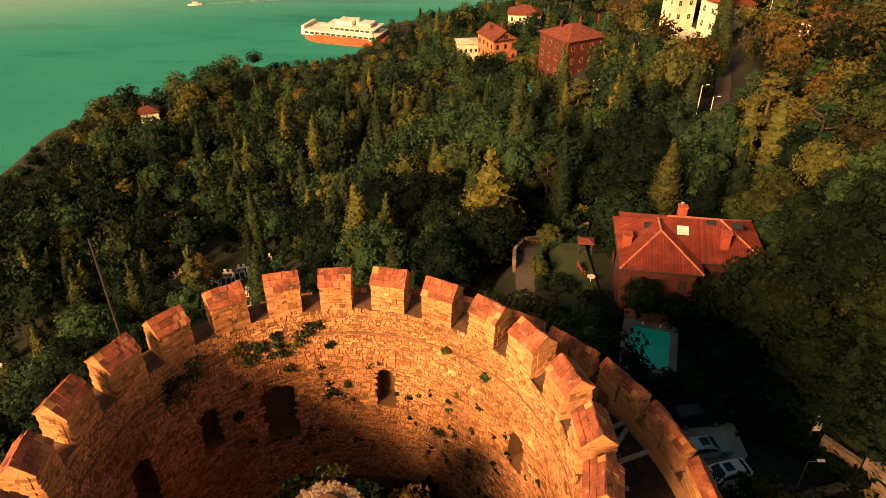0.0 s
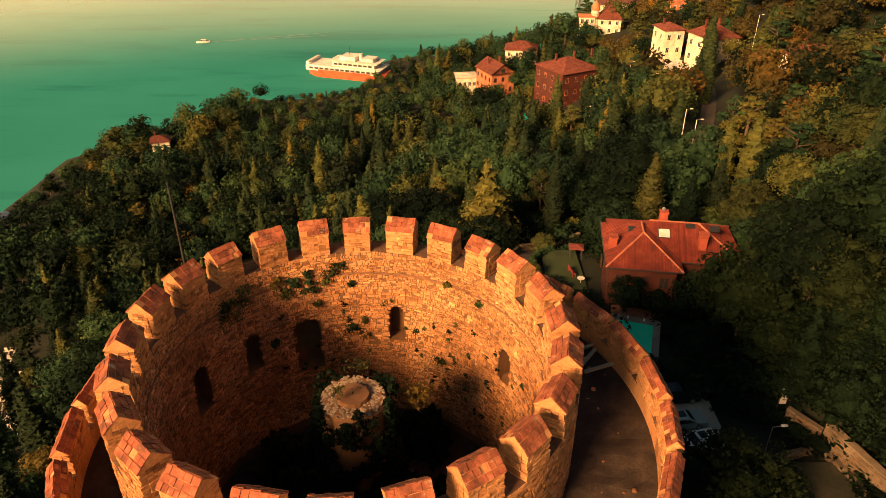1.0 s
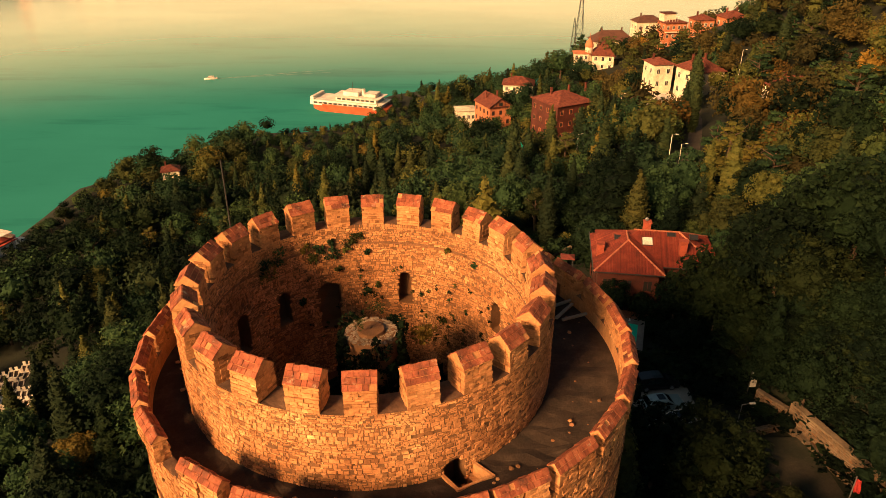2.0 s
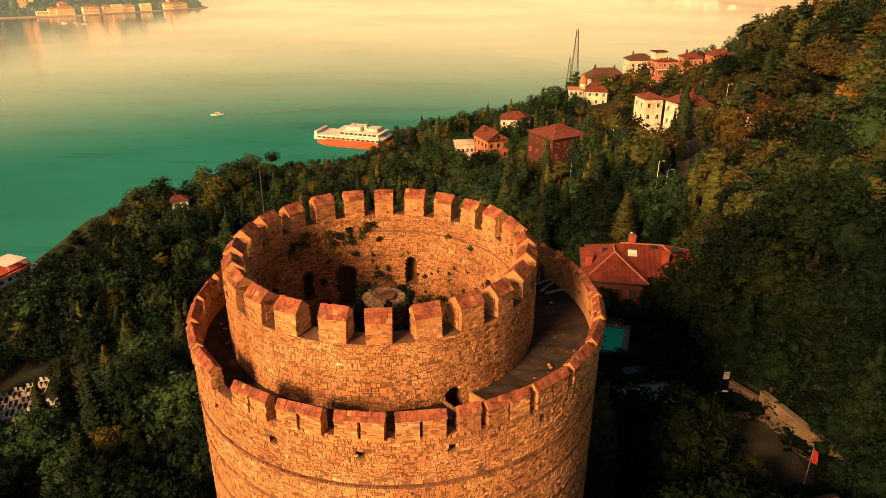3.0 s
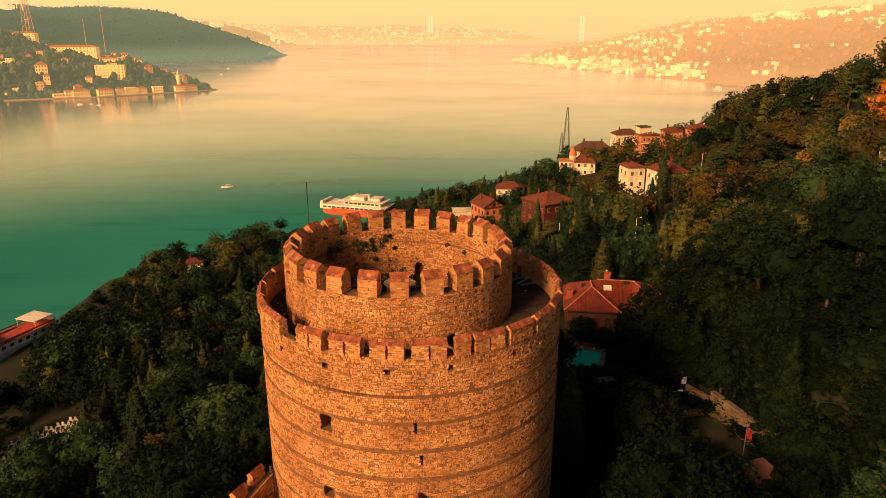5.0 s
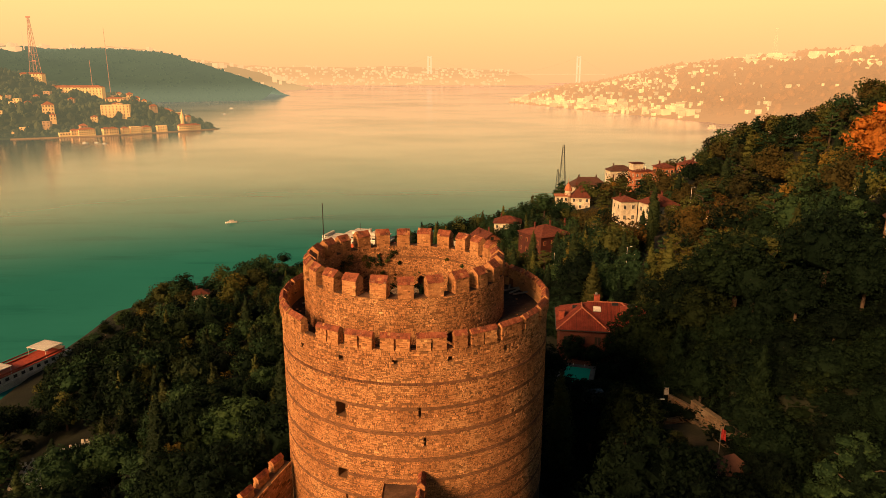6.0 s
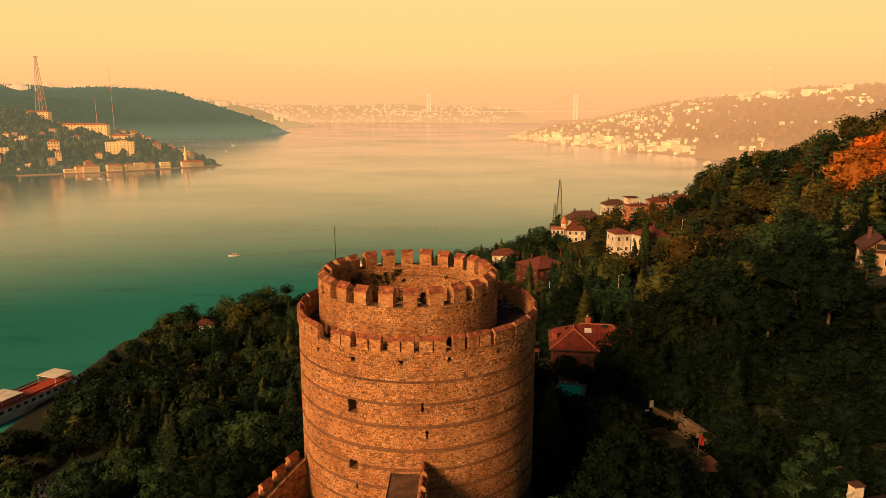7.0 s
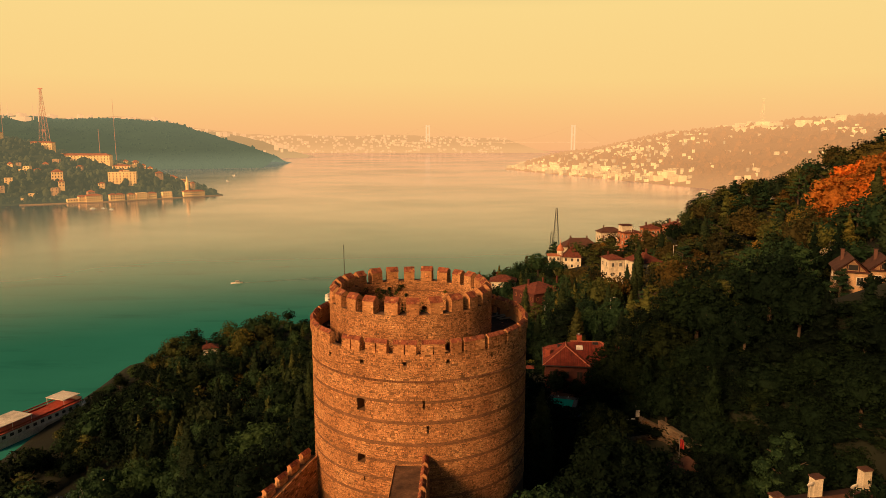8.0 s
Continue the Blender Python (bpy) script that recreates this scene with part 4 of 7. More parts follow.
# single trees that stand out of the wood: kind, x, y, height, width
MARKED = [("brown", 6.5, 84, 17, 1.35), ("cypress", -30.5, 92, 14, 0.8), ("cypress", -28.5, 91, 10, 0.9), ("broad", 44, 50, 16, 1.25), ("broad", 37, 46, 11, 1.2), ("autumn", -45, 104, 10, 1.1), ("broad", 24, 80, 9, 1.2),
          ("broad", 22.0, 60.9, 7.2, 0.85), ("broad", 25.6, 60.3, 5.4, 0.85), ("broad", 29.5, 59.4, 8, 1.0), ("broad", 31.5, 58, 10, 1.1), ("broad", 35, 60, 10, 1.1), ("broad", 33.5, 61, 8.5, 1.0), ("cypress", 36, 63, 10, 1.3), ("broad", 14.6, 52, 2.2, 1.1), ("broad", 21.5, 48.2, 2.6, 1.3), ("broad", 28, 51, 6, 1.2),
          ("autumn", 128, 146, 17, 1.5), ("autumn", 124, 138, 13, 1.4), ("autumn", 137, 150, 16, 1.5), ("autumn", 133, 138, 12, 1.3), ("autumn", 143, 162, 16, 1.5), ("cedar", 121, 150, 19, 1.0), ("cedar", 112, 158, 15, 1.0), ("cypress", 117, 156, 17, 1.0),
          ("cedar", 69.8, 66.5, 14, 0.9), ("broad", 39.5, 41.5, 6.5, 1.2), ("broad", 43.5, 32, 6.5, 1.3), ("broad", 36.8, 44.5, 6, 1.2), ("broad", 47.5, 18, 7, 1.2), ("broad", 50, 23, 7, 1.2), ("broad", 45, 25.5, 6.5, 1.2), ("broad", 29.5, 11.5, 8, 1.1), ("broad", 34, 11, 7.5, 1.1), ("broad", 26.5, 14, 6, 1.2), ("cedar", 62, 54, 8, 1.1), ("rust", 112, 122, 11, 1.3), ("rust", 118, 126, 12, 1.3), ("rust", 116, 118, 10, 1.3), ("rust", 124, 132, 13, 1.3), ("rust", 121, 122, 9, 1.2), ("rust", 112, 131, 12, 1.2), ("rust", 111, 126, 22, 1.15), ("rust", 119, 130, 22, 1.2), ("rust", 117, 119, 19, 1.2), ("rust", 113, 113, 15, 1.2), ("rust", 124, 127, 21, 1.2), ("rust", 121, 121, 18, 1.2), ("golden", 29.4, 88.5, 15.5, 1.9), ("cypress", 22.4, 125.1, 10.5, 1.4), ("cypress", 15.1, 129.2, 15, 1.3), ("cypress", 26.5, 117.8, 9.5, 1.4), ("cypress", -32.8, 161.1, 19, 1.2), ("cypress", -15.8, 157.7, 16, 1.2), ("cypress", -35.1, 110.2, 17.5, 0.9), ("cypress", 48.0, 128.4, 11.8, 1.4), ("cypress", 62.8, 154.5, 13.2, 1.3), ("cypress", 9.8, 111.1, 11.0, 1.3), ("cypress", 0.8, 166.6, 11.5, 1.3), ("cypress", 38.9, 55.9, 9.0, 1.5), ("cypress", -15.2, 203.3, 14.2, 1.1), ("cypress", -1.6, 119.0, 11.2, 1.3), ("cypress", -24.3, 187.8, 14.5, 1.1), ("cypress", -70.9, 143.3, 14, 1.1), ("cypress", 40.7, 67.5, 8.0, 1.5), ("cypress", 11.1, 168.4, 14.2, 1.1), ("cedar", 84, 170, 13, 1.3), ("cedar", 88, 176, 13, 1.2), ("olive", -111, 213, 14.5, 1.2), ("olive", -116, 205, 9.5, 1.3), ("broad", -106, 221, 15.5, 1.15), ("broad", -88, 228, 13.5, 1.15), ("broad", -80, 236, 13, 1.2), ("broad", -119, 194, 8, 1.3), ("broad", -122, 171, 5.2, 1.4), ("broad", -122.5, 179, 5.4, 1.4), ("broad", -122.5, 187, 5.6, 1.4), ("broad", -117, 137, 6.5, 1.3), ("broad", -119, 147, 5.4, 1.4), ("broad", -113, 128, 6.5, 1.3), ("broad", -120.5, 157, 5.4, 1.4), ("broad", -104, 114, 7, 1.3), ("autumn", -60, 132, 10, 1.1), ("olive", -83, 128, 12, 1.2), ("gold", 96, 120, 8, 1.1), ("gold", 88, 118, 7, 1.1), ("olive", 14.5, 80.3, 4.2, 1.3), ("olive", 11.8, 70.5, 3.0, 1.2),
          ("broad", 57, 279, 10, 1.2), ("conifer", 70.8, 308, 15, 0.9), ("broad", 60, 275, 8, 1.2), ("broad", 78, 288, 10, 1.2), ("broad", 86, 294, 10, 1.2), ("broad", 51.5, 292, 14, 1.2), ("cedar", 49, 298, 13, 1.0), ("cedar", 62.5, 309, 16, 0.9), ("broad", 95, 321, 9, 1.2), ("broad", 115, 318, 10, 1.2), ("autumn", 84.5, 285, 9, 1.1), ("broad", 128, 320, 12, 1.2), ("broad", 140, 320, 12, 1.2), ("cedar", 60, 296, 13, 1.0), ("conifer", 72, 312, 17, 1.0), ("broad", 29, 282, 9, 1.2), ("broad", 36, 283, 9, 1.2),
          ("cedar", 73.5, 59, 9, 1.0), ("broad", 79, 57.5, 5.5, 1.2), ("broad", 84, 58.5, 5.5, 1.2), ("cedar", 85, 151, 10, 1.1), ("broad", 91, 150, 8, 1.2), ("cedar", 94, 156, 11, 1.0), ("broad", 80.5, 188, 8, 1.1), ("cypress", 73.2, 186, 17, 1.3), ("broad", 14, 252, 9, 1.2), ("broad", 20.5, 250, 9, 1.2), ("broad", 8, 257, 8, 1.2), ("broad", -3, 263, 7.5, 1.3), ("broad", 3.5, 260, 7, 1.3),
          ("broad", 32, 52.5, 15, 1.05), ("broad", 36.5, 50, 14.5, 1.1), ("broad", 20.0, 11.5, 16, 1.0), ("broad", 25.0, 14.0, 11.5, 1.1), ("broad", 20.5, 17.5, 10, 1.1), ("broad", 14.5, 1.0, 12, 1.15), ("broad", 22.0, 5.0, 14, 1.1), ("broad", 26.0, 7.0, 12, 1.1), ("broad", 17.0, -6.0, 13, 1.15), ("broad", 23.5, -3.0, 13, 1.15), ("broad", 10.0, -4.0, 12, 1.15), ("broad", 18.5, 29.5, 11.5, 1.0), ("broad", 15, 32.5, 12, 1.1), ("broad", 22.5, 28.5, 12, 1.0), ("broad", 14, 38.5, 6, 1.2), ("broad", -11, -3, 8, 1.2), ("broad", -14.5, -8, 8.5, 1.2), ("broad", -17.5, -13, 9, 1.2), ("broad", -10, -10, 8.5, 1.2), ("broad", -21, -19, 10, 1.2), ("broad", -12.5, -16, 9, 1.2),
          ("conifer", -14, 300, 12, 1.0), ("cypress", -3, 308, 14, 1.2), ("cypress", 71, 178, 15, 1.5), ("cypress", 62, 160, 13, 1.4), ("broad", -31, 44, 13, 1.3), ("broad", 64, 92, 11, 1.3)]


def d_west(x, y):
    return (x + 125) * 0.816 - (max(y, 45) - 230) * 0.58


def shaded_hollow(x, y):
    """Ground beside the tower whose shade is put into near-black leaf colours."""
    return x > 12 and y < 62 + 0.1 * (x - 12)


def forest():
    rng = random.Random(77)
    spots = []
    y = -40.0
    while y < 520:
        step = 6.9 if y < 100 else (6.7 if y < 220 else 6.9)
        x = -140.0
        while x < 330:
            px, py = x + rng.uniform(-0.42, 0.42) * step, y + rng.uniform(-0.42, 0.42) * step
            x += step
            ahead = py + 66
            if px > 0.68 * ahead + 16 or px < -0.68 * ahead - 12:
                continue
            d1, d2 = px + 133, (px + 125) * 0.816 - (max(py, 45) - 230) * 0.58
            if min(d1, d2) < (15 if px < -88 else 7) or d2 > 345 or ground_z(px, py) < 1.0:
                continue
            if py < 12 and abs(px + 3) < 20:
                continue
            r = rng.random()
            west = d2 > 215
            if r < (0.19 if not west else 0.06):
                kind, h, w = "cypress", rng.uniform(11, 17), rng.uniform(1.15, 1.7)
            elif r < 0.31:
                kind, h, w = "conifer", rng.uniform(8, 13), rng.uniform(0.8, 1.1)
            elif r < 0.36:
                kind, h, w = "cedar", rng.uniform(9, 13), rng.uniform(0.9, 1.3)
            elif r < (0.375 if not west else 0.42):
                kind, h, w = "autumn", rng.uniform(6, 9), rng.uniform(0.9, 1.2)
            else:
                kind, h, w = "broad", rng.uniform(7.0, 15.0), rng.uniform(0.9, 1.2)
            if 14 < px < 32 and py < 62:
                h *= 0.6
            if -76 < px < 6 and d2 < 75:
                h = 6.5 + 0.28 * h if kind != "cypress" else h * 0.72
                if py > 262 and px < -12:
                    h *= 0.62
                if py > 235 and px < -42:
                    h *= 0.75
            if px < -112 and py < 200:
                h *= 0.65
            h *= 1.0 - 0.14 * min(1.0, max(0.0, (py - 140) / 90.0))
            if min(d1, d2) < 34 and px < -70 and kind in ("cypress", "conifer"):
                kind, h, w = "broad", rng.uniform(8, 11), 1.15
            if px > 60 and py > 100 and kind in ("cypress", "conifer") and rng.random() < 0.8:
                kind, h, w = ("cedar", rng.uniform(10, 13), 1.2) if rng.random() < 0.4 else ("broad", rng.uniform(9, 12), 1.15)
            if px > 100 and 96 < py < 175 and kind in ("broad", "conifer") and rng.random() < 0.4:
                kind = "autumn"
            if kind == "autumn" and 12 < px < 90 and py < 110:
                kind = "broad"
            if is_clear(px, py, 1.0 if kind == "cypress" else 2.0 * w):
                continue
            if any((px - m[1]) ** 2 + (py - m[2]) ** 2 < (26 if m[0] == "cypress" and 60 < m[2] < 210 else 14) for m in MARKED):
                continue
            spots.append((math.hypot(px, py - 30), kind, px, py, h, w))
        y += step
    # undergrowth that closes the gaps between the trunks
    y = -30.0
    while y < 330:
        step = 5.5 if y < 100 else 5.6
        x = -132.0 if y >= 100 else -110.0
        while x < 200:
            px, py = x + rng.uniform(-2, 2), y + rng.uniform(-2, 2)
            x += step
            if abs(px) > 0.66 * (py + 66) + 14 or is_clear(px, py, 0.8):
                continue
            d1, d2 = px + 133, (px + 125) * 0.816 - (max(py, 45) - 230) * 0.58
            if min(d1, d2) < 4 or d2 > 330 or ground_z(px, py) < 1.0 or (py < 12 and abs(px + 3) < 17):
                continue
            if rng.random() < (0.35 if px < 12 and d2 > 90 else 0.3 if px >= 12 else 0.0):
                continue
            near = 24 < px < 84 and -24 < py < 100 and rng.random() < 0.5
            spots.append((900.0 if near else 999.0, "broad", px, py, rng.uniform(4.6, 7.5) if near else rng.uniform(2.6, 4.5), 1.5 if near else 1.35))
        y += step
    # low shrubs wherever the slope beside the tower would lie bare
    y = -24.0
    while y < 112:
        x = 12.0
        while x < 86:
            px, py = x + rng.uniform(-0.8, 0.8), y + rng.uniform(-0.8, 0.8)
            x += 2.6
            if abs(px) > 0.66 * (py + 66) + 8 or is_clear(px, py, 0.2):
                continue
            if all((px - q[2]) ** 2 + (py - q[3]) ** 2 > (0.12 * q[4] * q[5]) ** 2 or q[1] == "cypress" for q in spots):
                spots.append((950.0, "broad", px, py, rng.uniform(2.2, 3.2), 2.4))
        y += 2.6
    y = -20.0
    while y < 80:
        x = 20.0
        while x < 80:
            px, py = x + rng.uniform(-0.6, 0.6), y + rng.uniform(-0.6, 0.6)
            x += 2.0
            steep = math.hypot(ground_z(px + 0.5, py) - ground_z(px - 0.5, py), ground_z(px, py + 0.5) - ground_z(px, py - 0.5))
            if steep > 0.5 and not is_clear(px, py, 0.2) and not (26 < px < 38.2 and 16 < py < 41):
                spots.append((960.0, "broad", px, py, rng.uniform(2.0, 3.0), 2.4))
        y += 2.0
    # the woods go on round the castle, behind the place where the flight ends
    y = -130.0
    while y < 0:
        x = -118.0
        while x < 118:
            px, py = x + rng.uniform(-3, 3), y + rng.uniform(-3, 3)
            x += 8.0
            if abs(px + 4.5) < 9 or math.hypot(px + 20, py + 2) < 17 or is_clear(px, py, 3) or any((px - q[2]) ** 2 + (py - q[3]) ** 2 < 30 for q in spots) or (25 < px < 58 and -8 < py < 14):
                continue
            spots.append((990.0, rng.choice(("broad", "broad", "cypress")), px, py, rng.uniform(8, 12), rng.uniform(1.0, 1.3)))
        y += 8.0
    spots.sort()
    left = {"broad": 195, "cypress": 240, "conifer": 90, "cedar": 70, "autumn": 60}
    rest = []
    for d, kind, px, py, h, w in spots:
        if left[kind] > 0 and d < 200:
            left[kind] -= 1
            plant(kind, px, py, h, rng, "near" if d < 78 else "mid", w, (0 if kind == "broad" and shaded_hollow(px, py) else rng.choice((0, 0, 0, 0, 1, 3)) if kind == "broad" and (px < 12 and py < 105 or px < -20 and py < 185) else 0 if kind == "autumn" or (kind in ("cypress", "conifer") and 12 < px < 78 and py < 74) else None))
        else:
            rest.append((kind, px, py, h, w))
    for kind, px, py, h, w in MARKED:
        plant({"olive": "broad", "rust": "autumn", "brown": "conifer", "golden": "conifer", "gold": "autumn"}.get(kind, kind), px, py, h, rng, "near" if py < 120 else "mid", w, 2 if kind in ("olive", "brown") else 1 if kind == "rust" else 0 if kind == "gold" else (0 if kind == "broad" and shaded_hollow(px, py) else 0 if kind == "autumn" or (kind in ("cypress", "conifer") and 12 < px < 78 and py < 74) else None))
    # bushes on the steep bank behind the yard, shade put into their near-black leaves
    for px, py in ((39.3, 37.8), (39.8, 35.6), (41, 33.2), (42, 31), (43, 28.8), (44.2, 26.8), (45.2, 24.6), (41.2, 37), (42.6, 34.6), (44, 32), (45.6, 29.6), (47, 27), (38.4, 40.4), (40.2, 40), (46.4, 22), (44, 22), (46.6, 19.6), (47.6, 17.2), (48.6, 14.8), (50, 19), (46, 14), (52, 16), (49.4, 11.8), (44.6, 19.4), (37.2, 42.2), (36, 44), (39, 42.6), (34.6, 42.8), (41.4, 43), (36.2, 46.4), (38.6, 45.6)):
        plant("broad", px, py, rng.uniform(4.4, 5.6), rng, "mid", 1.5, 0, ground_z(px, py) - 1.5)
    # the further woods in one sheet of crowns
    vs, fs, mi, tone = [], [], [], []
    order = [m.name for m in LEAVES]
    cache = {}
    for kind, px, py, h, w in rest:
        opts = protos[("low" if w > 2 or h < 4.6 else "mid" if math.hypot(px, py - 30) < 82 and h > 5 and py > -22 else "far", kind)]
        me = opts[rng.randrange(len(opts)) if kind != "autumn" else 0][1]
        if me.name not in cache:
            co = np.array([v.co[:] for v in me.vertices])
            cache[me.name] = (co, [tuple(p.vertices) for p in me.polygons], order.index(me.materials[0].name))
        co, faces, k = cache[me.name]
        # low shrubs take leaf 0: the shade between the crowns painted as leaf colour
        k = (0 if shaded_hollow(px, py) or w > 2 else rng.choice((0, 0, 0, 0, 1, 3)) if px < 12 and py < 105 or px < -20 and py < 185 else rng.choice((0, 1, 6, 6, 6, 2, 3) if px > 55 and py > 85 else (0, 1, 1, 1, 2))) if kind == "broad" else k
        s, a, z = h / 10.0, rng.uniform(0, 6.28), ground_z(px, py) - (0.22 * h if w > 2 or h < 4.6 else 0)
        c, q = math.cos(a), math.sin(a)
        p = np.empty_like(co)
        p[:, 0] = px + (co[:, 0] * c - co[:, 1] * q) * s * w
        p[:, 1] = py + (co[:, 0] * q + co[:, 1] * c) * s * w
        p[:, 2] = z + co[:, 2] * s
        n = len(vs)
        vs.extend(p.tolist())
        fs.extend([tuple(n + i for i in f) for f in faces])
        mi.extend([k] * len(faces))
        tone.extend([rng.random()] * len(faces))
    me = mesh_from("far_woods", vs, fs, LEAVES, mi)
    me.attributes.new("tone", "FLOAT", "FACE").data.foreach_set("value", tone)
    tagged(put("far_woods", me), "dense mixed woods on the further hillside", "woods", kind="stuff")


forest()


# ---- houses ----
def hip_roof(bm, x0, x1, y0, y1, z, rise, over=0.5, gable=False):
    x0, x1, y0, y1 = x0 - over, x1 + over, y0 - over, y1 + over
    t = 0.14
    if x1 - x0 >= y1 - y0:
        h = (y1 - y0) / 2
        ins = 0 if gable else h
        ridge = [(x0 + ins, (y0 + y1) / 2), (x1 - ins, (y0 + y1) / 2)]
        order = ((0, 1, 5, 4), (1, 2, 5), (2, 3, 4, 5), (3, 0, 4))
    else:
        h = (x1 - x0) / 2
        ins = 0 if gable else h
        ridge = [((x0 + x1) / 2, y0 + ins), ((x0 + x1) / 2, y1 - ins)]
        order = ((0, 1, 4), (1, 2, 5, 4), (2, 3, 5), (3, 0, 4, 5))
    vs = [bm.verts.new(p) for p in ((x0, y0, z), (x1, y0, z), (x1, y1, z), (x0, y1, z), (ridge[0][0], ridge[0][1], z + rise), (ridge[1][0], ridge[1][1], z + rise))]
    lo = [bm.verts.new((v.co.x, v.co.y, z - t)) for v in vs[:4]]
    for o in order:
        if not (gable and len(o) == 3):
            bm.faces.new([vs[k] for k in o])
    for k in range(4):
        bm.faces.new([lo[k], lo[(k + 1) % 4], vs[(k + 1) % 4], vs[k]])
    bm.faces.new(lo[::-1])
    return bm


def window_set(parent, x0, x1, y0, y1, z0, storeys, sh, per_x, per_y, frame_mat=None, w=1.0, h=1.4):
    frame_mat = frame_mat or TRIM
    fb = bmesh.new()
    bm_box(fb, -w / 2 - 0.1, w / 2 + 0.1, -0.05, 0.04, -0.1, 0.0)
    bm_box(fb, -w / 2 - 0.1, w / 2 + 0.1, -0.05, 0.04, h, h + 0.1)
    bm_box(fb, -w / 2 - 0.1, -w / 2, -0.05, 0.04, 0, h)
    bm_box(fb, w / 2, w / 2 + 0.1, -0.05, 0.04, 0, h)
    bm_box(fb, -0.03, 0.03, -0.04, 0.03, 0, h)
    fme = bpy.data.meshes.new("window_frame")
    fb.to_mesh(fme)
    fb.free()
    fme.materials.append(frame_mat)
    gb = box(-w / 2, w / 2, -0.02, 0.02, 0, h)
    gme = bpy.data.meshes.new("pane")
    gb.to_mesh(gme)
    gb.free()
    gme.materials.append(GLASS)
    for s in range(storeys):
        z = z0 + s * sh + 0.9
        spots = [(x0 + (x1 - x0) * (k + 0.5) / per_x, y0 - 0.03, 0) for k in range(per_x)] + [(x0 + (x1 - x0) * (k + 0.5) / per_x, y1 + 0.03, 180) for k in range(per_x)]
        spots += [(x0 - 0.03, y0 + (y1 - y0) * (k + 0.5) / per_y, -90) for k in range(per_y)] + [(x1 + 0.03, y0 + (y1 - y0) * (k + 0.5) / per_y, 90) for k in range(per_y)]
        for x, y, a in spots:
            win = put("window", fme, parent, pose(x, y, z, 0, 0, a))
            put("pane", gme, win)


def chimney(parent, x, y, z0, z1, mat, w=0.6):
    bm = box(x - w / 2, x + w / 2, y - w / 2, y + w / 2, z0, z1, 0.02)
    bm_box(bm, x - w / 2 - 0.08, x + w / 2 + 0.08, y - w / 2 - 0.08, y + w / 2 + 0.08, z1, z1 + 0.12)
    c = part("chimney", bm, mat, parent)
    return c


def house(name, label, x, y, w, d, h, rot, wall, roof, rise, storeys=2, per=(3, 2), z=None, gable=False, chim=1, over=0.6, frame_mat=None):
    z = ground_z(x, y) if z is None else z
    hs = thing(name, pose(x, y, z, 0, 0, rot), label, "house")
    part("wall", box(-w / 2, w / 2, -d / 2, d / 2, -3, h), wall, hs)
    bm = hip_roof(bmesh.new(), -w / 2, w / 2, -d / 2, d / 2, h, rise, over, gable)
    r = part("roof", bm, roof, hs)
    # ridge tiles and eaves board
    if gable:
        for sx in (-1, 1):
            bm = bmesh.new()
            if w >= d:
                vv = [bm.verts.new(p) for p in ((sx * w / 2, -d / 2, h - 0.15), (sx * w / 2, d / 2, h - 0.15), (sx * w / 2, 0, h + rise * 0.9))]
            else:
                vv = [bm.verts.new(p) for p in ((-w / 2, sx * d / 2, h - 0.15), (w / 2, sx * d / 2, h - 0.15), (0, sx * d / 2, h + rise * 0.9))]
            bm.faces.new(vv)
            bmesh.ops.solidify(bm, geom=bm.faces[:], thickness=0.02)
            part("gable_wall", bm, wall, hs)
        if w < d:
            beams = bmesh.new()
            for sx in (-1, 1):
                rod(beams, (sx * w / 2, -d / 2 - 0.06, h), (0, -d / 2 - 0.06, h + rise * 0.88), 0.12, None, 4)
                rod(beams, (sx * w / 5, -d / 2 - 0.06, h), (sx * w / 5, -d / 2 - 0.06, h + rise * 0.5), 0.08, None, 4)
            rod(beams, (-w / 2, -d / 2 - 0.06, h), (w / 2, -d / 2 - 0.06, h), 0.1, None, 4)
            part("gable_framing", beams, REDWALL, hs, "dark timber framing")
            part("gable_window", box(-0.8, 0.8, -d / 2 - 0.05, -d / 2 + 0.05, h + 0.3, h + rise * 0.48), GLASS, hs)
    window_set(hs, -w / 2, w / 2, -d / 2, d / 2, 0, storeys, h / storeys, per[0], per[1], frame_mat, h=min(1.5, h / storeys * 0.55))
    for k in range(chim):
        chimney(hs, (-0.25 + 0.5 * k) * w, 0.12 * d, h + rise * 0.3, h + rise + 0.8, roof)
    return hs


ROOFDARK = surface("dark_roof_tile", (0.11, 0.05, 0.035), rough=0.85, scale=0.6, fine=9, bump=0.5, vary="island", spread=0.2)
house("house", "dark red timber mansion with a tiled hip roof", 43, 232, 16, 15, 12.5, 30, REDWALL, ROOF2, 3.4, 3, (4, 4), z=18.5, chim=3, frame_mat=ORANGEWALL)
house("house", "terracotta house with a red tiled roof among trees", 20.3, 264, 10, 13, 8.0, 24, ORANGEWALL, ROOF2, 3.6, 2, (3, 4), z=12.8, chim=2, gable=True, frame_mat=REDWALL)
house("house", "low white pavilion beside the terracotta house", 9.0, 273, 8, 7, 4.5, 8, WHITEWALL, WHITEWALL, 0.8, 1, (4, 2), z=11.5, chim=0)
house("house", "cream house with a red tiled roof among trees", 33, 290, 13, 10, 7, -8, WHITEWALL, ROOF2, 2.8, 2, (4, 3), z=16)
house("house", "cream villa with a tall stair tower and red roof", 72.3, 220, 6.8, 8, 16, 10, WHITEWALL, ROOF2, 1.6, 4, (2, 2), z=31)
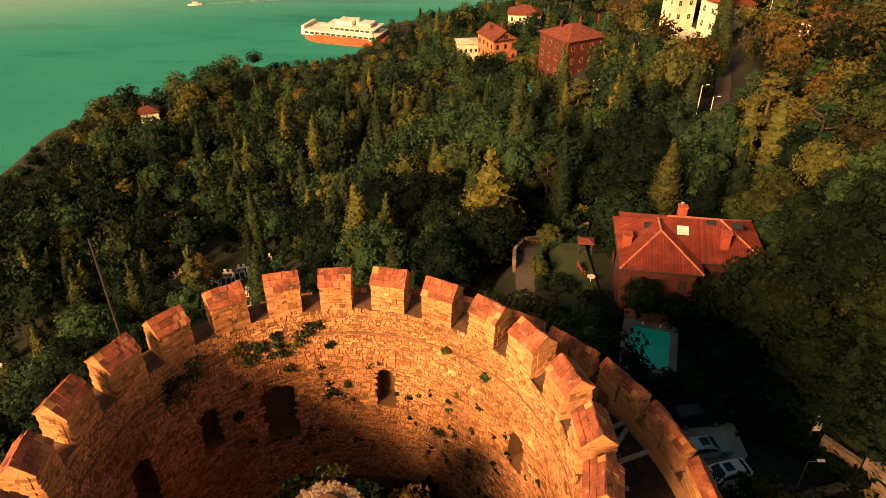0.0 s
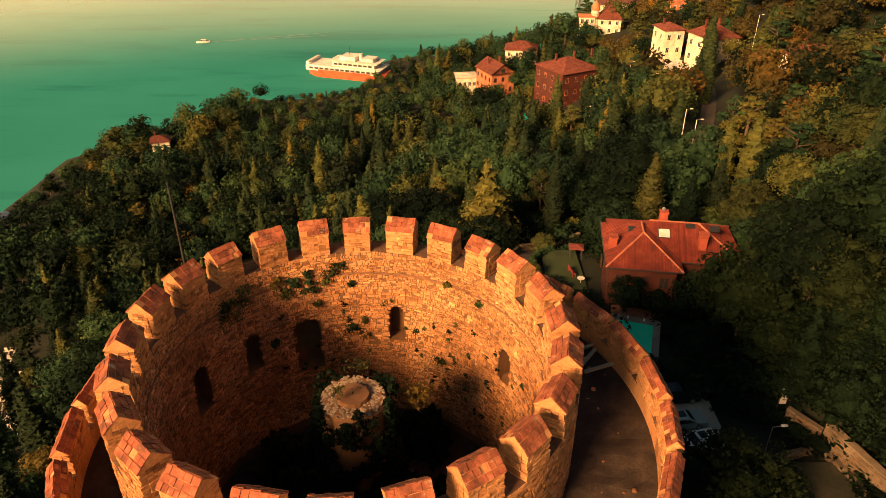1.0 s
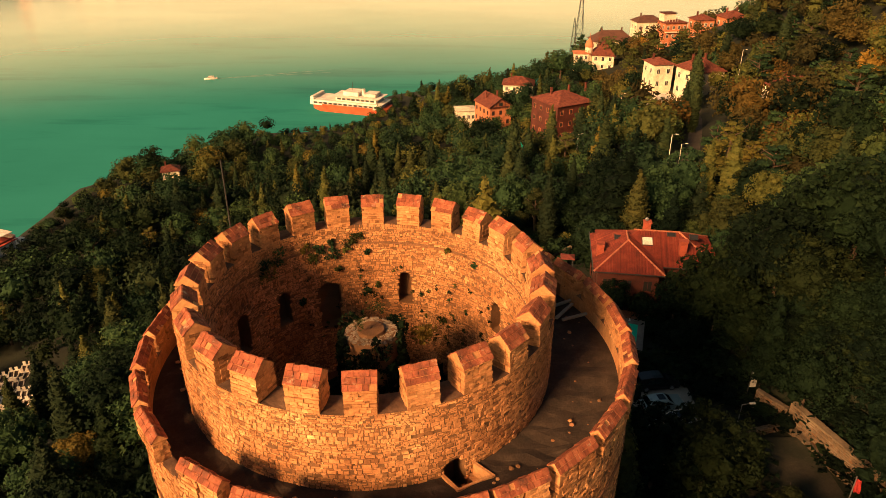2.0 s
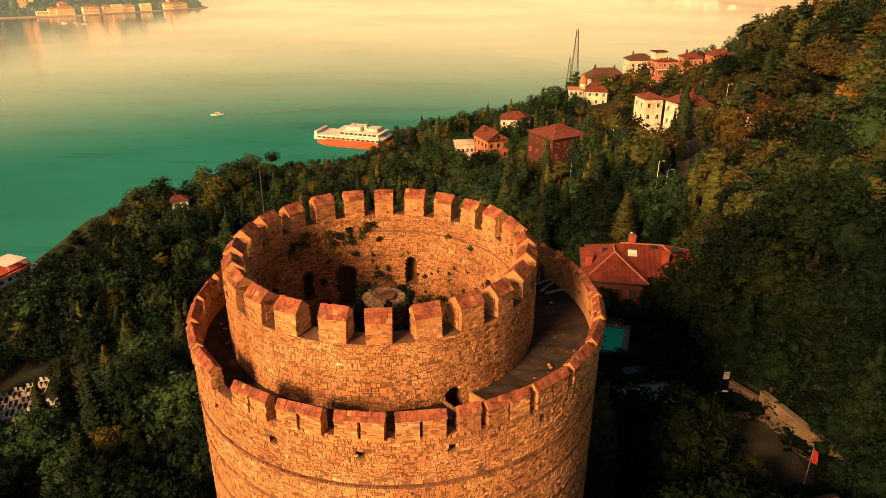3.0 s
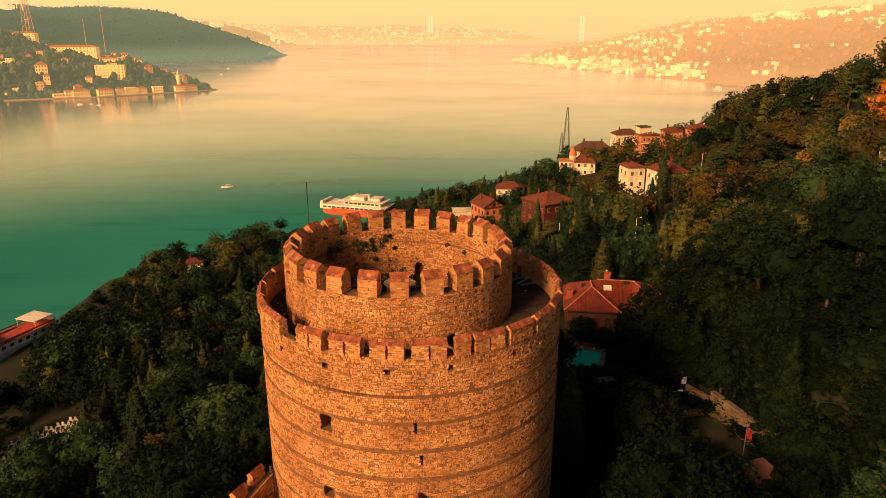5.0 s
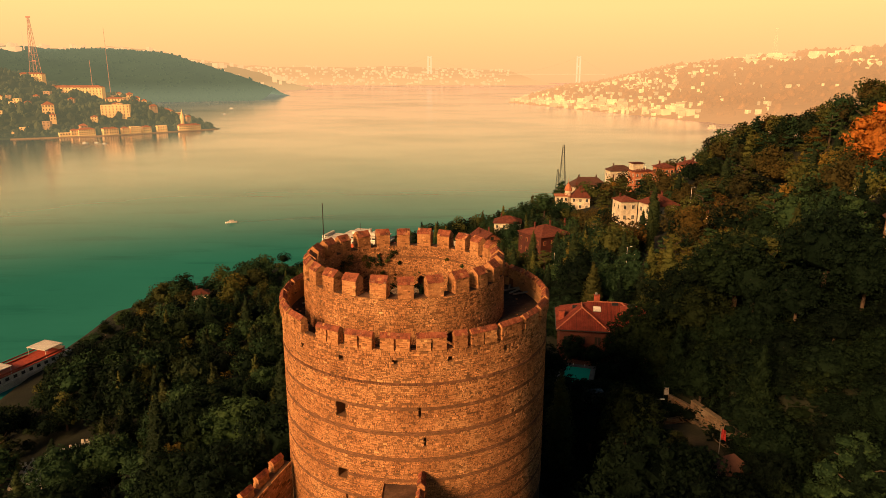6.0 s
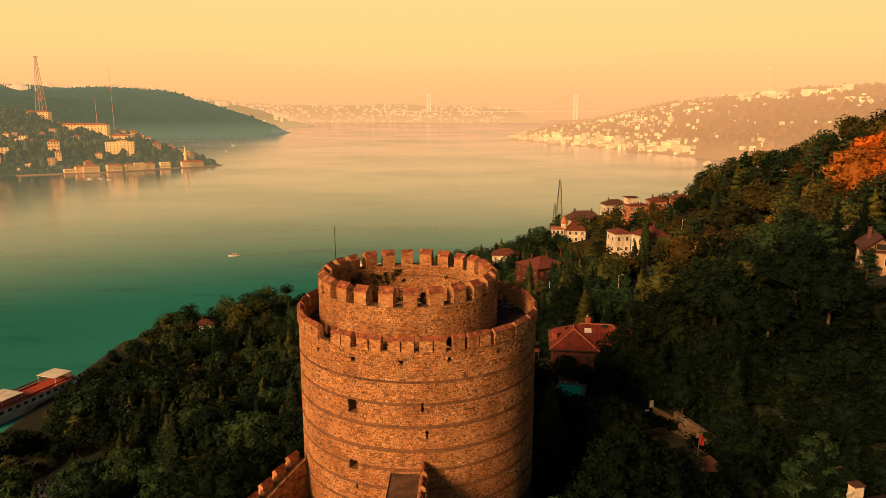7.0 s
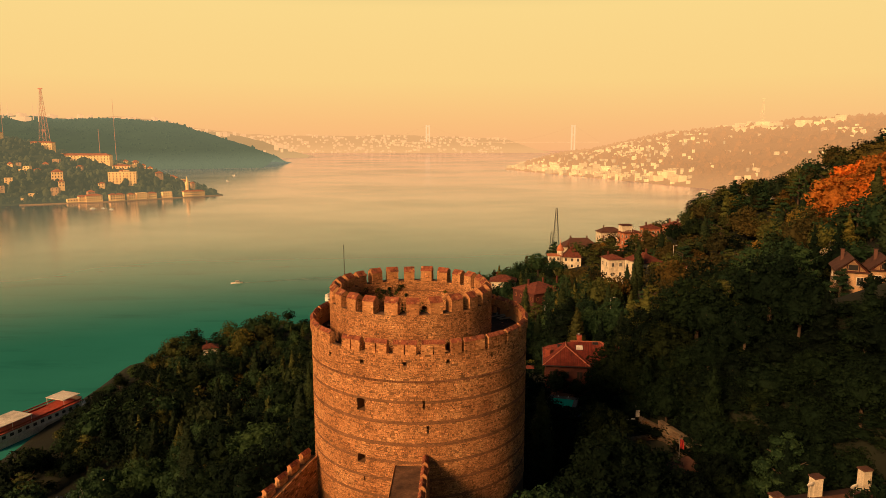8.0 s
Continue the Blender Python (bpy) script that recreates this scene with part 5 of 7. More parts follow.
house("house", "sunlit cream villa with a red tiled roof", 78.2, 197, 9, 11, 16.5, 20, WHITEWALL, ROOF2, 3.2, 4, (3, 3), z=33.5, chim=2)
house("house", "ornate cream mansion with a steep red roof", 68, 285, 9, 9.5, 6.2, -12, WHITEWALL, ROOF2, 5.4, 2, (3, 3), z=30.5)
house("house", "low cream wing of the ornate mansion with a shallow roof", 58.6, 285.5, 6.0, 6, 6.6, -6, WHITEWALL, ORANGEWALL, 0.7, 2, (3, 2), z=30.5, chim=0)
house("house", "long cream house with a low tiled roof and chimneys", 74.5, 301, 18, 9, 7.2, 4, WHITEWALL, ROOFDARK, 4.0, 2, (5, 2), z=32.4, chim=3)
house("house", "cream cottage with a dull red hip roof", 89, 160, 11, 9, 6, 25, WHITEWALL, ROOF2, 2.6, 1, (2, 2), z=48)
house("house", "gabled cream villa with timber framing under cedars", 78.3, 64.5, 5.0, 8, 7.0, -22, VILLAWALL, ROOFDARK, 2.6, 2, (2, 2), z=65.2, gable=True, over=0.5)
house("house", "cream villa wing with a white-framed gable", 85.0, 65, 4.8, 7, 7.0, -22, VILLAWALL, ROOFDARK, 2.5, 2, (2, 2), z=65.2, gable=True, over=0.5)
house("house", "pale narrow house rising above the trees", 101.5, 114, 4.0, 4.0, 9, 10, WHITEWALL, ROOFDARK, 0.6, 3, (1, 1), z=62.5, chim=0)
house("house", "pale house with a broad low brown roof", 98.5, 333, 13, 8, 8.7, 8, WHITEWALL, ROOFDARK, 2.6, 2, (4, 2), z=34, chim=1)
hs = house("house", "rose-red house with a cream roof loggia", 108, 324, 11, 8, 11.4, 12, ORANGEWALL, ROOF2, 1.3, 3, (4, 2), z=32.3, chim=0)
part("loggia_wall", box(-5.2, 0.6, -1.0, 3.8, 11.2, 15.2), WHITEWALL, hs, "cream loggia wall")
part("loggia_roof", box(-5.7, 1.2, -1.6, 4.2, 15.2, 15.5, 0.05), ROOF2, hs)
for k in range(5):
    part("loggia_post", rod(bmesh.new(), (-5.1 + 1.4 * k, -3.6, 11.9), (-5.1 + 1.4 * k, -3.6, 14.0), 0.13, None, 6), WHITEWALL, hs)
part("loggia_rail", box(-5.4, 0.8, -3.72, -3.5, 14.0, 14.25), WHITEWALL, hs)
part("balcony", box(-5.6, 5.6, -5.4, -4.0, 7.2, 7.5, 0.03), WHITEWALL, hs)
house("house", "cream house with a red roof on the hill's shoulder", 106.2, 281, 7.5, 7, 7.5, 10, ORANGEWALL, ROOF2, 1.8, 2, (3, 2), z=44.2, chim=1)
house("house", "long red-roofed house on the shoulder of the hill", 118.5, 281, 9, 8, 8.4, 12, ORANGEWALL, ROOF2, 2.4, 2, (4, 2), z=44.2, chim=2)
house("house", "small cream waterside cottage among trees", -96, 213, 5.5, 5, 4.2, 20, WHITEWALL, ROOF2, 1.6, 1, (2, 2), z=6.6)
house("house", "low red-roofed outbuilding between the trees", 39, 157, 5, 4, 3, 30, WHITEWALL, ROOF2, 1.4, 1, (1, 1), chim=0, z=37)
house("house", "low red-roofed shed between the trees", 43, 118.5, 4, 3.5, 2.6, 20, WHITEWALL, ROOF2, 1.2, 1, (1, 1), chim=0, z=44)
pl2 = thing("swimming_pool", pose(29, 216.5, 18.0, 0, 0, 10), "far turquoise garden pool among trees", "swimming pool")
part("coping", box(-3.6, 3.6, -6, 6, -5.5, 0.0), PAVE, pl2)
part("water", box(-3.1, 3.1, -5.5, 5.5, -0.3, 0.02), POOLW, pl2)


# the stepped garden terrace below the stair-tower villa
te = thing("garden_terrace", pose(72.6, 212.6, 30.0, 0, 0, 6), "stepped cream garden terrace with an outside stair", "terrace")
part("terrace_wall", box(-4.2, 5.4, -0.2, 3.0, -3, 8.0, 0.05), WHITEWALL, te)
part("terrace_wall", box(-6.2, -4.2, -1.4, 2.6, -3, 6.2, 0.05), WHITEWALL, te)
part("coping", box(-4.4, 5.6, -0.35, 0.15, 8.0, 8.22, 0.03), TRIM, te)
for k in range(14):
    part("step", box(-2.6 + 0.42 * k, -2.16 + 0.42 * k, -1.8, -0.2, -3, 7.8 - 0.36 * k), WHITEWALL, te)
bm = bmesh.new()
vs = [bm.verts.new(p) for p in ((-2.9, -2.05, -3), (3.3, -2.05, -3), (3.3, -2.05, 4.0), (-2.9, -2.05, 8.9))]
bmesh.ops.solidify(bm, geom=[bm.faces.new(vs)], thickness=0.22)
part("stair_parapet", bm, WHITEWALL, te)

# the ornate mansion's corner turret with its little dome
tu = thing("turret", pose(61.6, 284.5, 30.0), "cream corner turret with a small pointed dome", "turret")
part("wall", rod(bmesh.new(), (0, 0, -3), (0, 0, 9.5), 1.6, 1.6, 12), WHITEWALL, tu)
bm = bmesh.new()
for (ra, za), (rb, zb) in zip(((1.9, 9.5), (1.75, 10.6), (1.3, 11.8), (0.5, 12.6), (0.18, 13.2)), ((1.75, 10.6), (1.3, 11.8), (0.5, 12.6), (0.18, 13.2), (0.04, 15.4))):
    rod(bm, (0, 0, za), (0, 0, zb), ra, rb, 12)
part("dome", bm, ORANGEWALL, tu)
for k in range(6):
    a = k * math.pi / 3
    w = put("window", bpy.data.meshes["window_frame"], tu, pose(1.63 * math.sin(a), -1.63 * math.cos(a), 6.6, 0, 0, math.degrees(a)))
# the stepped wings below the sunlit villas
for x, y, w, d, h, r, z, lab in ((70.0, 204, 7, 6, 9, 14, 30, "stepped cream villa wing with a flat terrace"), (66.5, 211, 6, 5, 6, 10, 29, "low cream villa wing with a flat terrace"), (84, 205, 8, 7, 12, 14, 35, "cream upper villa with a low roof")):
    b = thing("villa_wing", pose(x, y, z, 0, 0, r), lab, "house")
    part("wall", box(-w / 2, w / 2, -d / 2, d / 2, -4, h), WHITEWALL, b)
    part("terrace", box(-w / 2 - 0.2, w / 2 + 0.2, -d / 2 - 0.2, d / 2 + 0.2, h + 0.003, h + 0.25), TRIM, b)
    for s in (-1, 1):
        part("parapet", box(s * w / 2 - 0.12, s * w / 2 + 0.12, -d / 2, d / 2, h + 0.253, h + 1.0), WHITEWALL, b)
    window_set(b, -w / 2, w / 2, -d / 2, d / 2, h - 6, 2, 3, 2, 2)


# ---- the red house with its garden and pool ----
def roof_ribs(poly, z_of, spacing, along, mat, parent, r=0.05):
    """Half-round tile rows on one roof slope: poly in plan, z_of(x, y) its plane, along the way down the slope."""
    ax, ay = along
    px, py = -ay, ax
    us = [p[0] * px + p[1] * py for p in poly]
    vs, fs = [], []
    u = min(us) + spacing * 0.5
    while u < max(us):
        ts = []
        for (x0, y0), (x1, y1) in zip(poly, poly[1:] + poly[:1]):
            a, b = x0 * px + y0 * py - u, x1 * px + y1 * py - u
            if a * b < 0:
                k = a / (a - b)
                ts.append((x0 + k * (x1 - x0)) * ax + (y0 + k * (y1 - y0)) * ay)
        if len(ts) >= 2 and max(ts) - min(ts) > 0.15:
            n = len(vs)
            for t in (min(ts), max(ts)):
                x, y = ax * t + px * u, ay * t + py * u
                for du, dz in ((-r, 0.0), (-r * 0.7, r * 0.8), (r * 0.7, r * 0.8), (r, 0.0)):
                    vs.append((x + px * du, y + py * du, z_of(x, y) + dz + 0.005))
            fs += [(n + k, n + k + 1, n + 5 + k, n + 4 + k) for k in range(3)]
        u += spacing
    return vs, fs


def red_house():
    hs = thing("house", pose(19.4, 62.4, 46.6, 0, 0, -8), "dark red house under a red tiled hip roof with skylights", "house")
    e = 7.0
    part("wall", box(1.2, 16.2, 3.1, 12.2, -1.5, e - 0.1), REDWALL, hs)
    part("wing_wall", box(0.6, 8.4, 0.6, 8.0, -1.5, e - 0.1), REDWALL, hs)
    part("roof", hip_roof(bmesh.new(), 1.3, 16.1, 3.0, 12.3, e, 2.75, 0.5), ROOF, hs)
    part("wing_roof", hip_roof(bmesh.new(), 0.5, 8.5, 0.5, 11.0, e + 0.02, 2.62, 0.5), ROOF, hs)
    # tile rows
    vs, fs = [], []
    for poly, zf, way in (([(0, 0), (9, 0), (4.5, 4.5)], lambda x, y: e + 0.02 + y * 2.62 / 4.5, (0, 1)), ([(0, 0), (4.5, 4.5), (4.5, 7), (0, 11.5)], lambda x, y: e + 0.02 + x * 2.62 / 4.5, (1, 0)),
                          ([(9, 0), (4.5, 4.5), (4.5, 7), (9, 7)], lambda x, y: e + 0.02 + (9 - x) * 2.62 / 4.5, (1, 0)),
                          ([(9, 2.5), (16.6, 2.5), (11.45, 7.65), (5.9, 7.65)], lambda x, y: e + (y - 2.5) * 2.75 / 5.15, (0, 1)), ([(16.6, 2.5), (16.6, 12.8), (11.45, 7.65)], lambda x, y: e + (16.6 - x) * 2.75 / 5.15, (1, 0))):
        v, f = roof_ribs(poly, zf, 0.34, way, ROOF, hs, 0.085)
        n = len(vs)
        vs += v
        fs += [tuple(n + k for k in q) for q in f]
    tagged(put("tile_ribbing", mesh_from("tile_ribbing", vs, fs, ROOF), hs), kind="stuff")
    bm = bmesh.new()
    for a, b in (((0, 0, e), (4.5, 4.5, e + 2.64)), ((9, 0, e), (4.5, 4.5, e + 2.64)), ((4.5, 4.5, e + 2.66), (4.5, 7.2, e + 2.66)), ((5.5, 7.65, e + 2.78), (11.45, 7.65, e + 2.78)), ((16.6, 2.5, e), (11.45, 7.65, e + 2.78)), ((16.6, 12.8, e), (11.45, 7.65, e + 2.78))):
        rod(bm, a, b, 0.13, 0.13, 6)
    part("ridge_tile", bm, HIPTILE, hs, "pale mortared ridge tiles")
    bm = bmesh.new()
    for a, b in (((-0.02, -0.02, e - 0.08), (9.02, -0.02, e - 0.08)), ((-0.02, -0.02, e - 0.08), (-0.02, 12.0, e - 0.08)), ((9.02, 2.48, e - 0.08), (16.6, 2.48, e - 0.08)), ((9.02, 0, e - 0.08), (9.02, 2.5, e - 0.08))):
        rod(bm, a, b, 0.1, 0.1, 6)
    part("gutter", bm, DARK, hs, "black metal gutter")
    for x, y, z0, z1 in ((0.95, 4.3, e + 0.3, e + 1.9), (11.6, 4.6, e + 0.7, e + 2.9), (7.3, 8.6, e + 1.8, e + 3.6)):
        chimney(hs, x, y, z0, z1, surface("chimney_red", (0.36, 0.075, 0.04)), 0.95)
    dish = bmesh.new()
    bmesh.ops.create_uvsphere(dish, u_segments=14, v_segments=6, radius=0.26, matrix=Matrix.Translation((7.2, 8.7, e + 3.95)) @ Matrix.Diagonal((1, 0.35, 1, 1)))
    part("satellite_dish", dish, GREYM, hs, "grey satellite dish")
    sk = math.degrees(math.atan2(2.75, 5.15))
    for x, y, w, d, mat in ((7.2, 6.0, 1.3, 1.2, TRIM), (13.3, 7.0, 1.0, 0.7, GLASS), (10.4, 7.2, 1.0, 0.5, GLASS), (3.4, 6.4, 0.9, 0.7, GLASS)):
        z = e + ((y - 2.5) * 2.75 / 5.15 if x > 5 else x * 2.62 / 4.5)
        bm = box(-w / 2 - 0.08, w / 2 + 0.08, -d / 2 - 0.08, d / 2 + 0.08, 0, 0.12)
        s = part("skylight", bm, DARK, hs)
        s.matrix_basis = pose(x, y, z, sk, 0, 0)
        part("pane", box(-w / 2, w / 2, -d / 2, d / 2, 0.124, 0.15), mat, s)
    window_set(hs, 0.6, 8.4, 0.6, 12.0, 0.3, 2, 3.1, 3, 3, REDWALL)
    part("terrace_door", box(4.2, 5.8, 0.54, 0.62, 0, 2.1), GLASS, hs)


red_house()


def swimming_pool():
    pl = thing("swimming_pool", pose(21.8, 55.6, 48.35, 0, 0, -17), "small rectangular pool with bright turquoise water", "swimming pool")
    bm = bmesh.new()
    for a in ((-2.9, 2.9, -4.1, -3.2), (-2.9, 2.9, 3.2, 4.1), (-2.9, -2.1, -3.2, 3.2), (2.1, 2.9, -3.2, 3.2)):
        bm_box(bm, a[0], a[1], a[2], a[3], -1.4, 0.05)
    part("coping", bm, PAVE, pl, "grey stone coping")
    part("basin", box(-2.1, 2.1, -3.2, 3.2, -1.4, -0.4), TRIM, pl)
    part("water", box(-2.097, 2.097, -3.197, 3.197, -0.395, -0.12), POOLW, pl, "turquoise pool water")
    for x in (-0.9, 1.0):
        part("lamp", rod(bmesh.new(), (x, 3.6, 0.05), (x, 3.6, 0.35), 0.12, 0.08, 8), TRIM, pl)


swimming_pool()
part_ob = thing("deck", pose(21.8, 55.6, 48.35, 0, 0, -17), "red-brown timber pool deck beside the house", "deck")
for k in range(16):
    part("plank", box(-3.0 + k * 0.4, -2.62 + k * 0.4, 4.2, 6.2, -0.25, -0.1), surface("deck_wood", (0.2, 0.08, 0.045), fine=10) if k == 0 else bpy.data.materials["deck_wood"], part_ob)


def slab_on_ground(name, label, cat, pts, lift, mat, thick=0.5):
    """A path or yard: a strip that follows the ground; pts are centre points with half widths."""
    vs, fs = [], []
    for k, (x, y, hw) in enumerate(pts):
        x2, y2 = pts[min(k + 1, len(pts) - 1)][:2]
        x1, y1 = pts[max(k - 1, 0)][:2]
        t = Vector((x2 - x1, y2 - y1)).normalized()
        zz = ground_z(x, y) + lift
        for s in (-1, 1):
            vs.append((x - s * t.y * hw, y + s * t.x * hw, zz))
            vs.append((x - s * t.y * hw, y + s * t.x * hw, zz - thick))
    for k in range(len(pts) - 1):
        a, b = 4 * k, 4 * k + 4
        fs += [(a, a + 2, b + 2, b), (a + 1, a, b, b + 1), (a + 2, a + 3, b + 3, b + 2)]
    return tagged(put(name, mesh_from(name, vs, fs, mat)), label, cat, kind="structure")


def bent(a, b, n, hw, sway=0.0):
    return [(a[0] + (b[0] - a[0]) * k / n + sway * math.sin(math.pi * k / n), a[1] + (b[1] - a[1]) * k / n, hw) for k in range(n + 1)]


slab_on_ground("pavement", "pale gravel parking strip by the tower", "parking", [(23, 34 + 2 * k, 3.4) for k in range(7)], 0.45, GRAVEL)
slab_on_ground("road", "narrow paved lane climbing between the trees", "lane", bent((50, 119), (72.5, 180), 20, 1.6, 1.0), 0.5, ROADM)
GARDEN_PATH = [(10.8, 60), (10.3, 64), (10.2, 68), (10.4, 72), (10.6, 75), (12.0, 77.6), (14.5, 79.8), (18, 82.2), (22, 85.4)]
slab_on_ground("path", "curved grey path round the garden", "path", [(x, y, 1.2) for x, y in GARDEN_PATH], 0.35, ROADM)
slab_on_ground("lawn", "clipped garden lawn beside the red house", "lawn", [(16.4, 62 + 2 * k, 2.5) for k in range(9)], 0.4, GRASS)


def garden():
    """Low wall outside the path, clipped hedge inside it, a bench, a table and a bin on the lawn."""
    rng = random.Random(5)
    for k in range(3, 8):
        (x0, y0), (x1, y1) = GARDEN_PATH[k], GARDEN_PATH[k + 1]
        t = Vector((x1 - x0, y1 - y0)).normalized()
        a = (x0 - t.y * 1.35, y0 + t.x * 1.35, 0)
        b = (x1 - t.y * 1.35, y1 + t.x * 1.35, 0)
        wall_run("garden_wall", "low grey garden wall beside the path", a, b, ground_z(x0, y0) + 1.3, ground_z(x1, y1) + 1.3, 1.6, 0.3, 0.08, 80 + k, mat=GREYSTONE)
    for k in range(1, 7):
        (x0, y0), (x1, y1) = GARDEN_PATH[k], GARDEN_PATH[k + 1]
        t = Vector((x1 - x0, y1 - y0)).normalized()
        L = math.hypot(x1 - x0, y1 - y0)
        lobes = [((L * (i + 0.5) / 5, rng.uniform(-0.1, 0.1), 0.7), (L / 7, 0.5, 0.75)) for i in range(5)]
        vs, fs = leaf_cloud(rng, lobes, 700, 0.10, 0.8)
        add_cores(vs, fs, lobes, 0.85)
        h = tagged(put("hedge", mesh_from("hedge", vs, fs, LEAVES[1])), "clipped green hedge along the garden path", "hedge", "garden hedges")
        h.matrix_basis = pose(x0 + t.y * 1.9, y0 - t.x * 1.9, ground_z(x0, y0) + 0.2, 0, 0, math.degrees(math.atan2(t.y, t.x)))
    redp = surface("red_garden_paint", (0.22, 0.035, 0.025), rough=0.6, fine=12)
    z = ground_z(17.6, 72) + 0.42
    b = thing("garden_bench", pose(17.4, 71.5, z, 0, 0, 100), "red painted garden bench on the lawn", "bench")
    part("seat", box(-0.9, 0.9, -0.25, 0.25, 0.42, 0.5, 0.02), redp, b)
    part("backrest", box(-0.9, 0.9, 0.22, 0.3, 0.5, 0.98, 0.02), redp, b)
    for x in (-0.8, 0.8):
        for y in (-0.2, 0.2):
            part("leg", box(x - 0.04, x + 0.04, y - 0.04, y + 0.04, -0.1, 0.42), redp, b)
    b = thing("garden_shed", pose(18.6, 76.0, z, 0, 0, -8), "small open garden shed with a red roof", "shed")
    part("roof", hip_roof(bmesh.new(), -0.9, 0.9, -0.7, 0.7, 1.7, 0.3, 0.15), surface("garden_roof_felt", (0.16, 0.035, 0.025), rough=0.9), b)
    for x in (-0.8, 0.8):
        for y in (-0.6, 0.6):
            part("post", box(x - 0.06, x + 0.06, y - 0.06, y + 0.06, -0.1, 1.7), DARK, b)
    b = thing("garden_table", pose(18.2, 69.3, z, 0, 0, 20), "small white round garden table", "table")
    part("tabletop", rod(bmesh.new(), (0, 0, 0.7), (0, 0, 0.75), 0.5, 0.5, 16), TRIM, b)
    part("stand", rod(bmesh.new(), (0, 0, -0.1), (0, 0, 0.7), 0.05, 0.05, 8), TRIM, b)



# ---- parked cars ----
def car(label, x, y, rot, paint, glassc, length=4.5, width=1.8, height=1.45, estate=0.0, z=None):
    c = thing("car", pose(x, y, (ground_z(x, y) + 0.45) if z is None else z, 0, 0, rot), label, "car", "cars parked by the tower")
    L, W, H = length / 2, width / 2, height
    prof = [(-L, 0.45), (-L + 0.05, 0.80), (-L * 0.55 + 0.1, 0.92), (-L * 0.18, H - 0.06), (L * 0.22, H), (L * (0.62 + estate * 0.25), H - 0.12), (L * (0.86 + estate * 0.1), 0.98), (L - 0.03, 0.86), (L, 0.45), (L - 0.1, 0.25), (-L + 0.1, 0.25)]
    bm = bmesh.new()
    rings = []
    for s, k in ((-1, 1.0), (-0.86, 1.0), (0.86, 1.0), (1, 1.0)):
        ring = []
        for px, pz in prof:
            inset = max(0, (pz - 0.9)) * 0.42
            w = W * s if abs(s) == 1 else W * s
            side = (1 if s > 0 else -1)
            yy = w - side * inset * (1 if abs(s) == 1 else 0.7)
            zz = pz - (0.04 if abs(s) == 1 and pz > 0.9 else 0)
            ring.append(bm.verts.new((px, yy, zz)))
        rings.append(ring)
    n = len(prof)
    for a, b in zip(rings, rings[1:]):
        for i in range(n):
            bm.faces.new((a[i], a[(i + 1) % n], b[(i + 1) % n], b[i]))
    bm.faces.new(rings[0][::-1])
    bm.faces.new(rings[-1])
    bmesh.ops.recalc_face_normals(bm, faces=bm.faces[:])
    part("body", bm, paint, c)

    def pane(name, pts):
        b2 = bmesh.new()
        b2.faces.new([b2.verts.new(p) for p in pts])
        bmesh.ops.solidify(b2, geom=b2.faces[:], thickness=0.012)
        part(name, b2, glassc, c, "dark tinted glass")

    wi = W - 0.22
    pane("windscreen", [(-L * 0.55 + 0.16, -wi, 0.955), (-L * 0.55 + 0.16, wi, 0.955), (-L * 0.18 - 0.05, wi - 0.1, H - 0.05), (-L * 0.18 - 0.05, -wi + 0.1, H - 0.05)])
    xr0, xr1 = L * (0.62 + estate * 0.25) + 0.05, L * (0.86 + estate * 0.1) - 0.05
    pane("rear_window", [(xr1, -wi, 1.03), (xr1, wi, 1.03), (xr0, wi - 0.08, H - 0.12), (xr0, -wi + 0.08, H - 0.12)])
    pane("sunroof", [(-L * 0.1, -0.42, H + 0.012), (-L * 0.1, 0.42, H + 0.012), (L * 0.24, 0.42, H + 0.016), (L * 0.24, -0.42, H + 0.016)])
    for s in (-1, 1):
        pane("side_window", [(-L * 0.42, s * (W - 0.03), 0.96), (L * 0.62, s * (W - 0.03), 0.98), (L * 0.46, s * (W - 0.19), H - 0.16), (-L * 0.12, s * (W - 0.19), H - 0.14)])
        for wx in (-L * 0.62, L * 0.6):
            tyre = part("wheel", rod(bmesh.new(), (wx, s * (W - 0.22), 0.33), (wx, s * (W + 0.01), 0.33), 0.33, 0.33, 16), DARK, c)
            part("rim", rod(bmesh.new(), (wx, s * (W + 0.012), 0.33), (wx, s * (W + 0.025), 0.33), 0.22, 0.2, 12), GREYM, tyre)
        part("headlight", box(-L + 0.02, -L + 0.16, s * (W - 0.5) - 0.18, s * (W - 0.5) + 0.18, 0.66, 0.80, 0.02), TRIM, c)
        part("tail_light", box(L - 0.14, L - 0.005, s * (W - 0.4) - 0.17, s * (W - 0.4) + 0.17, 0.72, 0.84, 0.02), HULLRED, c)
    return c


def paint(name, col, rough=0.25, metal=0.3):
    m = surface(name, col, tuple(k * 0.9 for k in col), tuple(min(1, k * 1.05) for k in col), rough, 0.6, 30, 0.02, 0.01, metal=metal, spec=0.6)
    return m


TINTED = surface("tinted_glass", (0.012, 0.03, 0.028), rough=0.08, fine=3, bump=0, spec=0.7)
car("black estate car with a pale roof rail", 23.0, 44.2, 188, paint("black_paint", (0.012, 0.012, 0.014)), TINTED, 4.7, 1.9, 1.65, 1.0)
car("silver-green saloon with a dark sunroof", 22.6, 40.6, 190, paint("silver_paint", (0.36, 0.44, 0.40)), TINTED)
car("white saloon with a dark sunroof", 23.3, 37.6, 15, paint("white_paint", (0.72, 0.68, 0.60), 0.3, 0.0), TINTED)


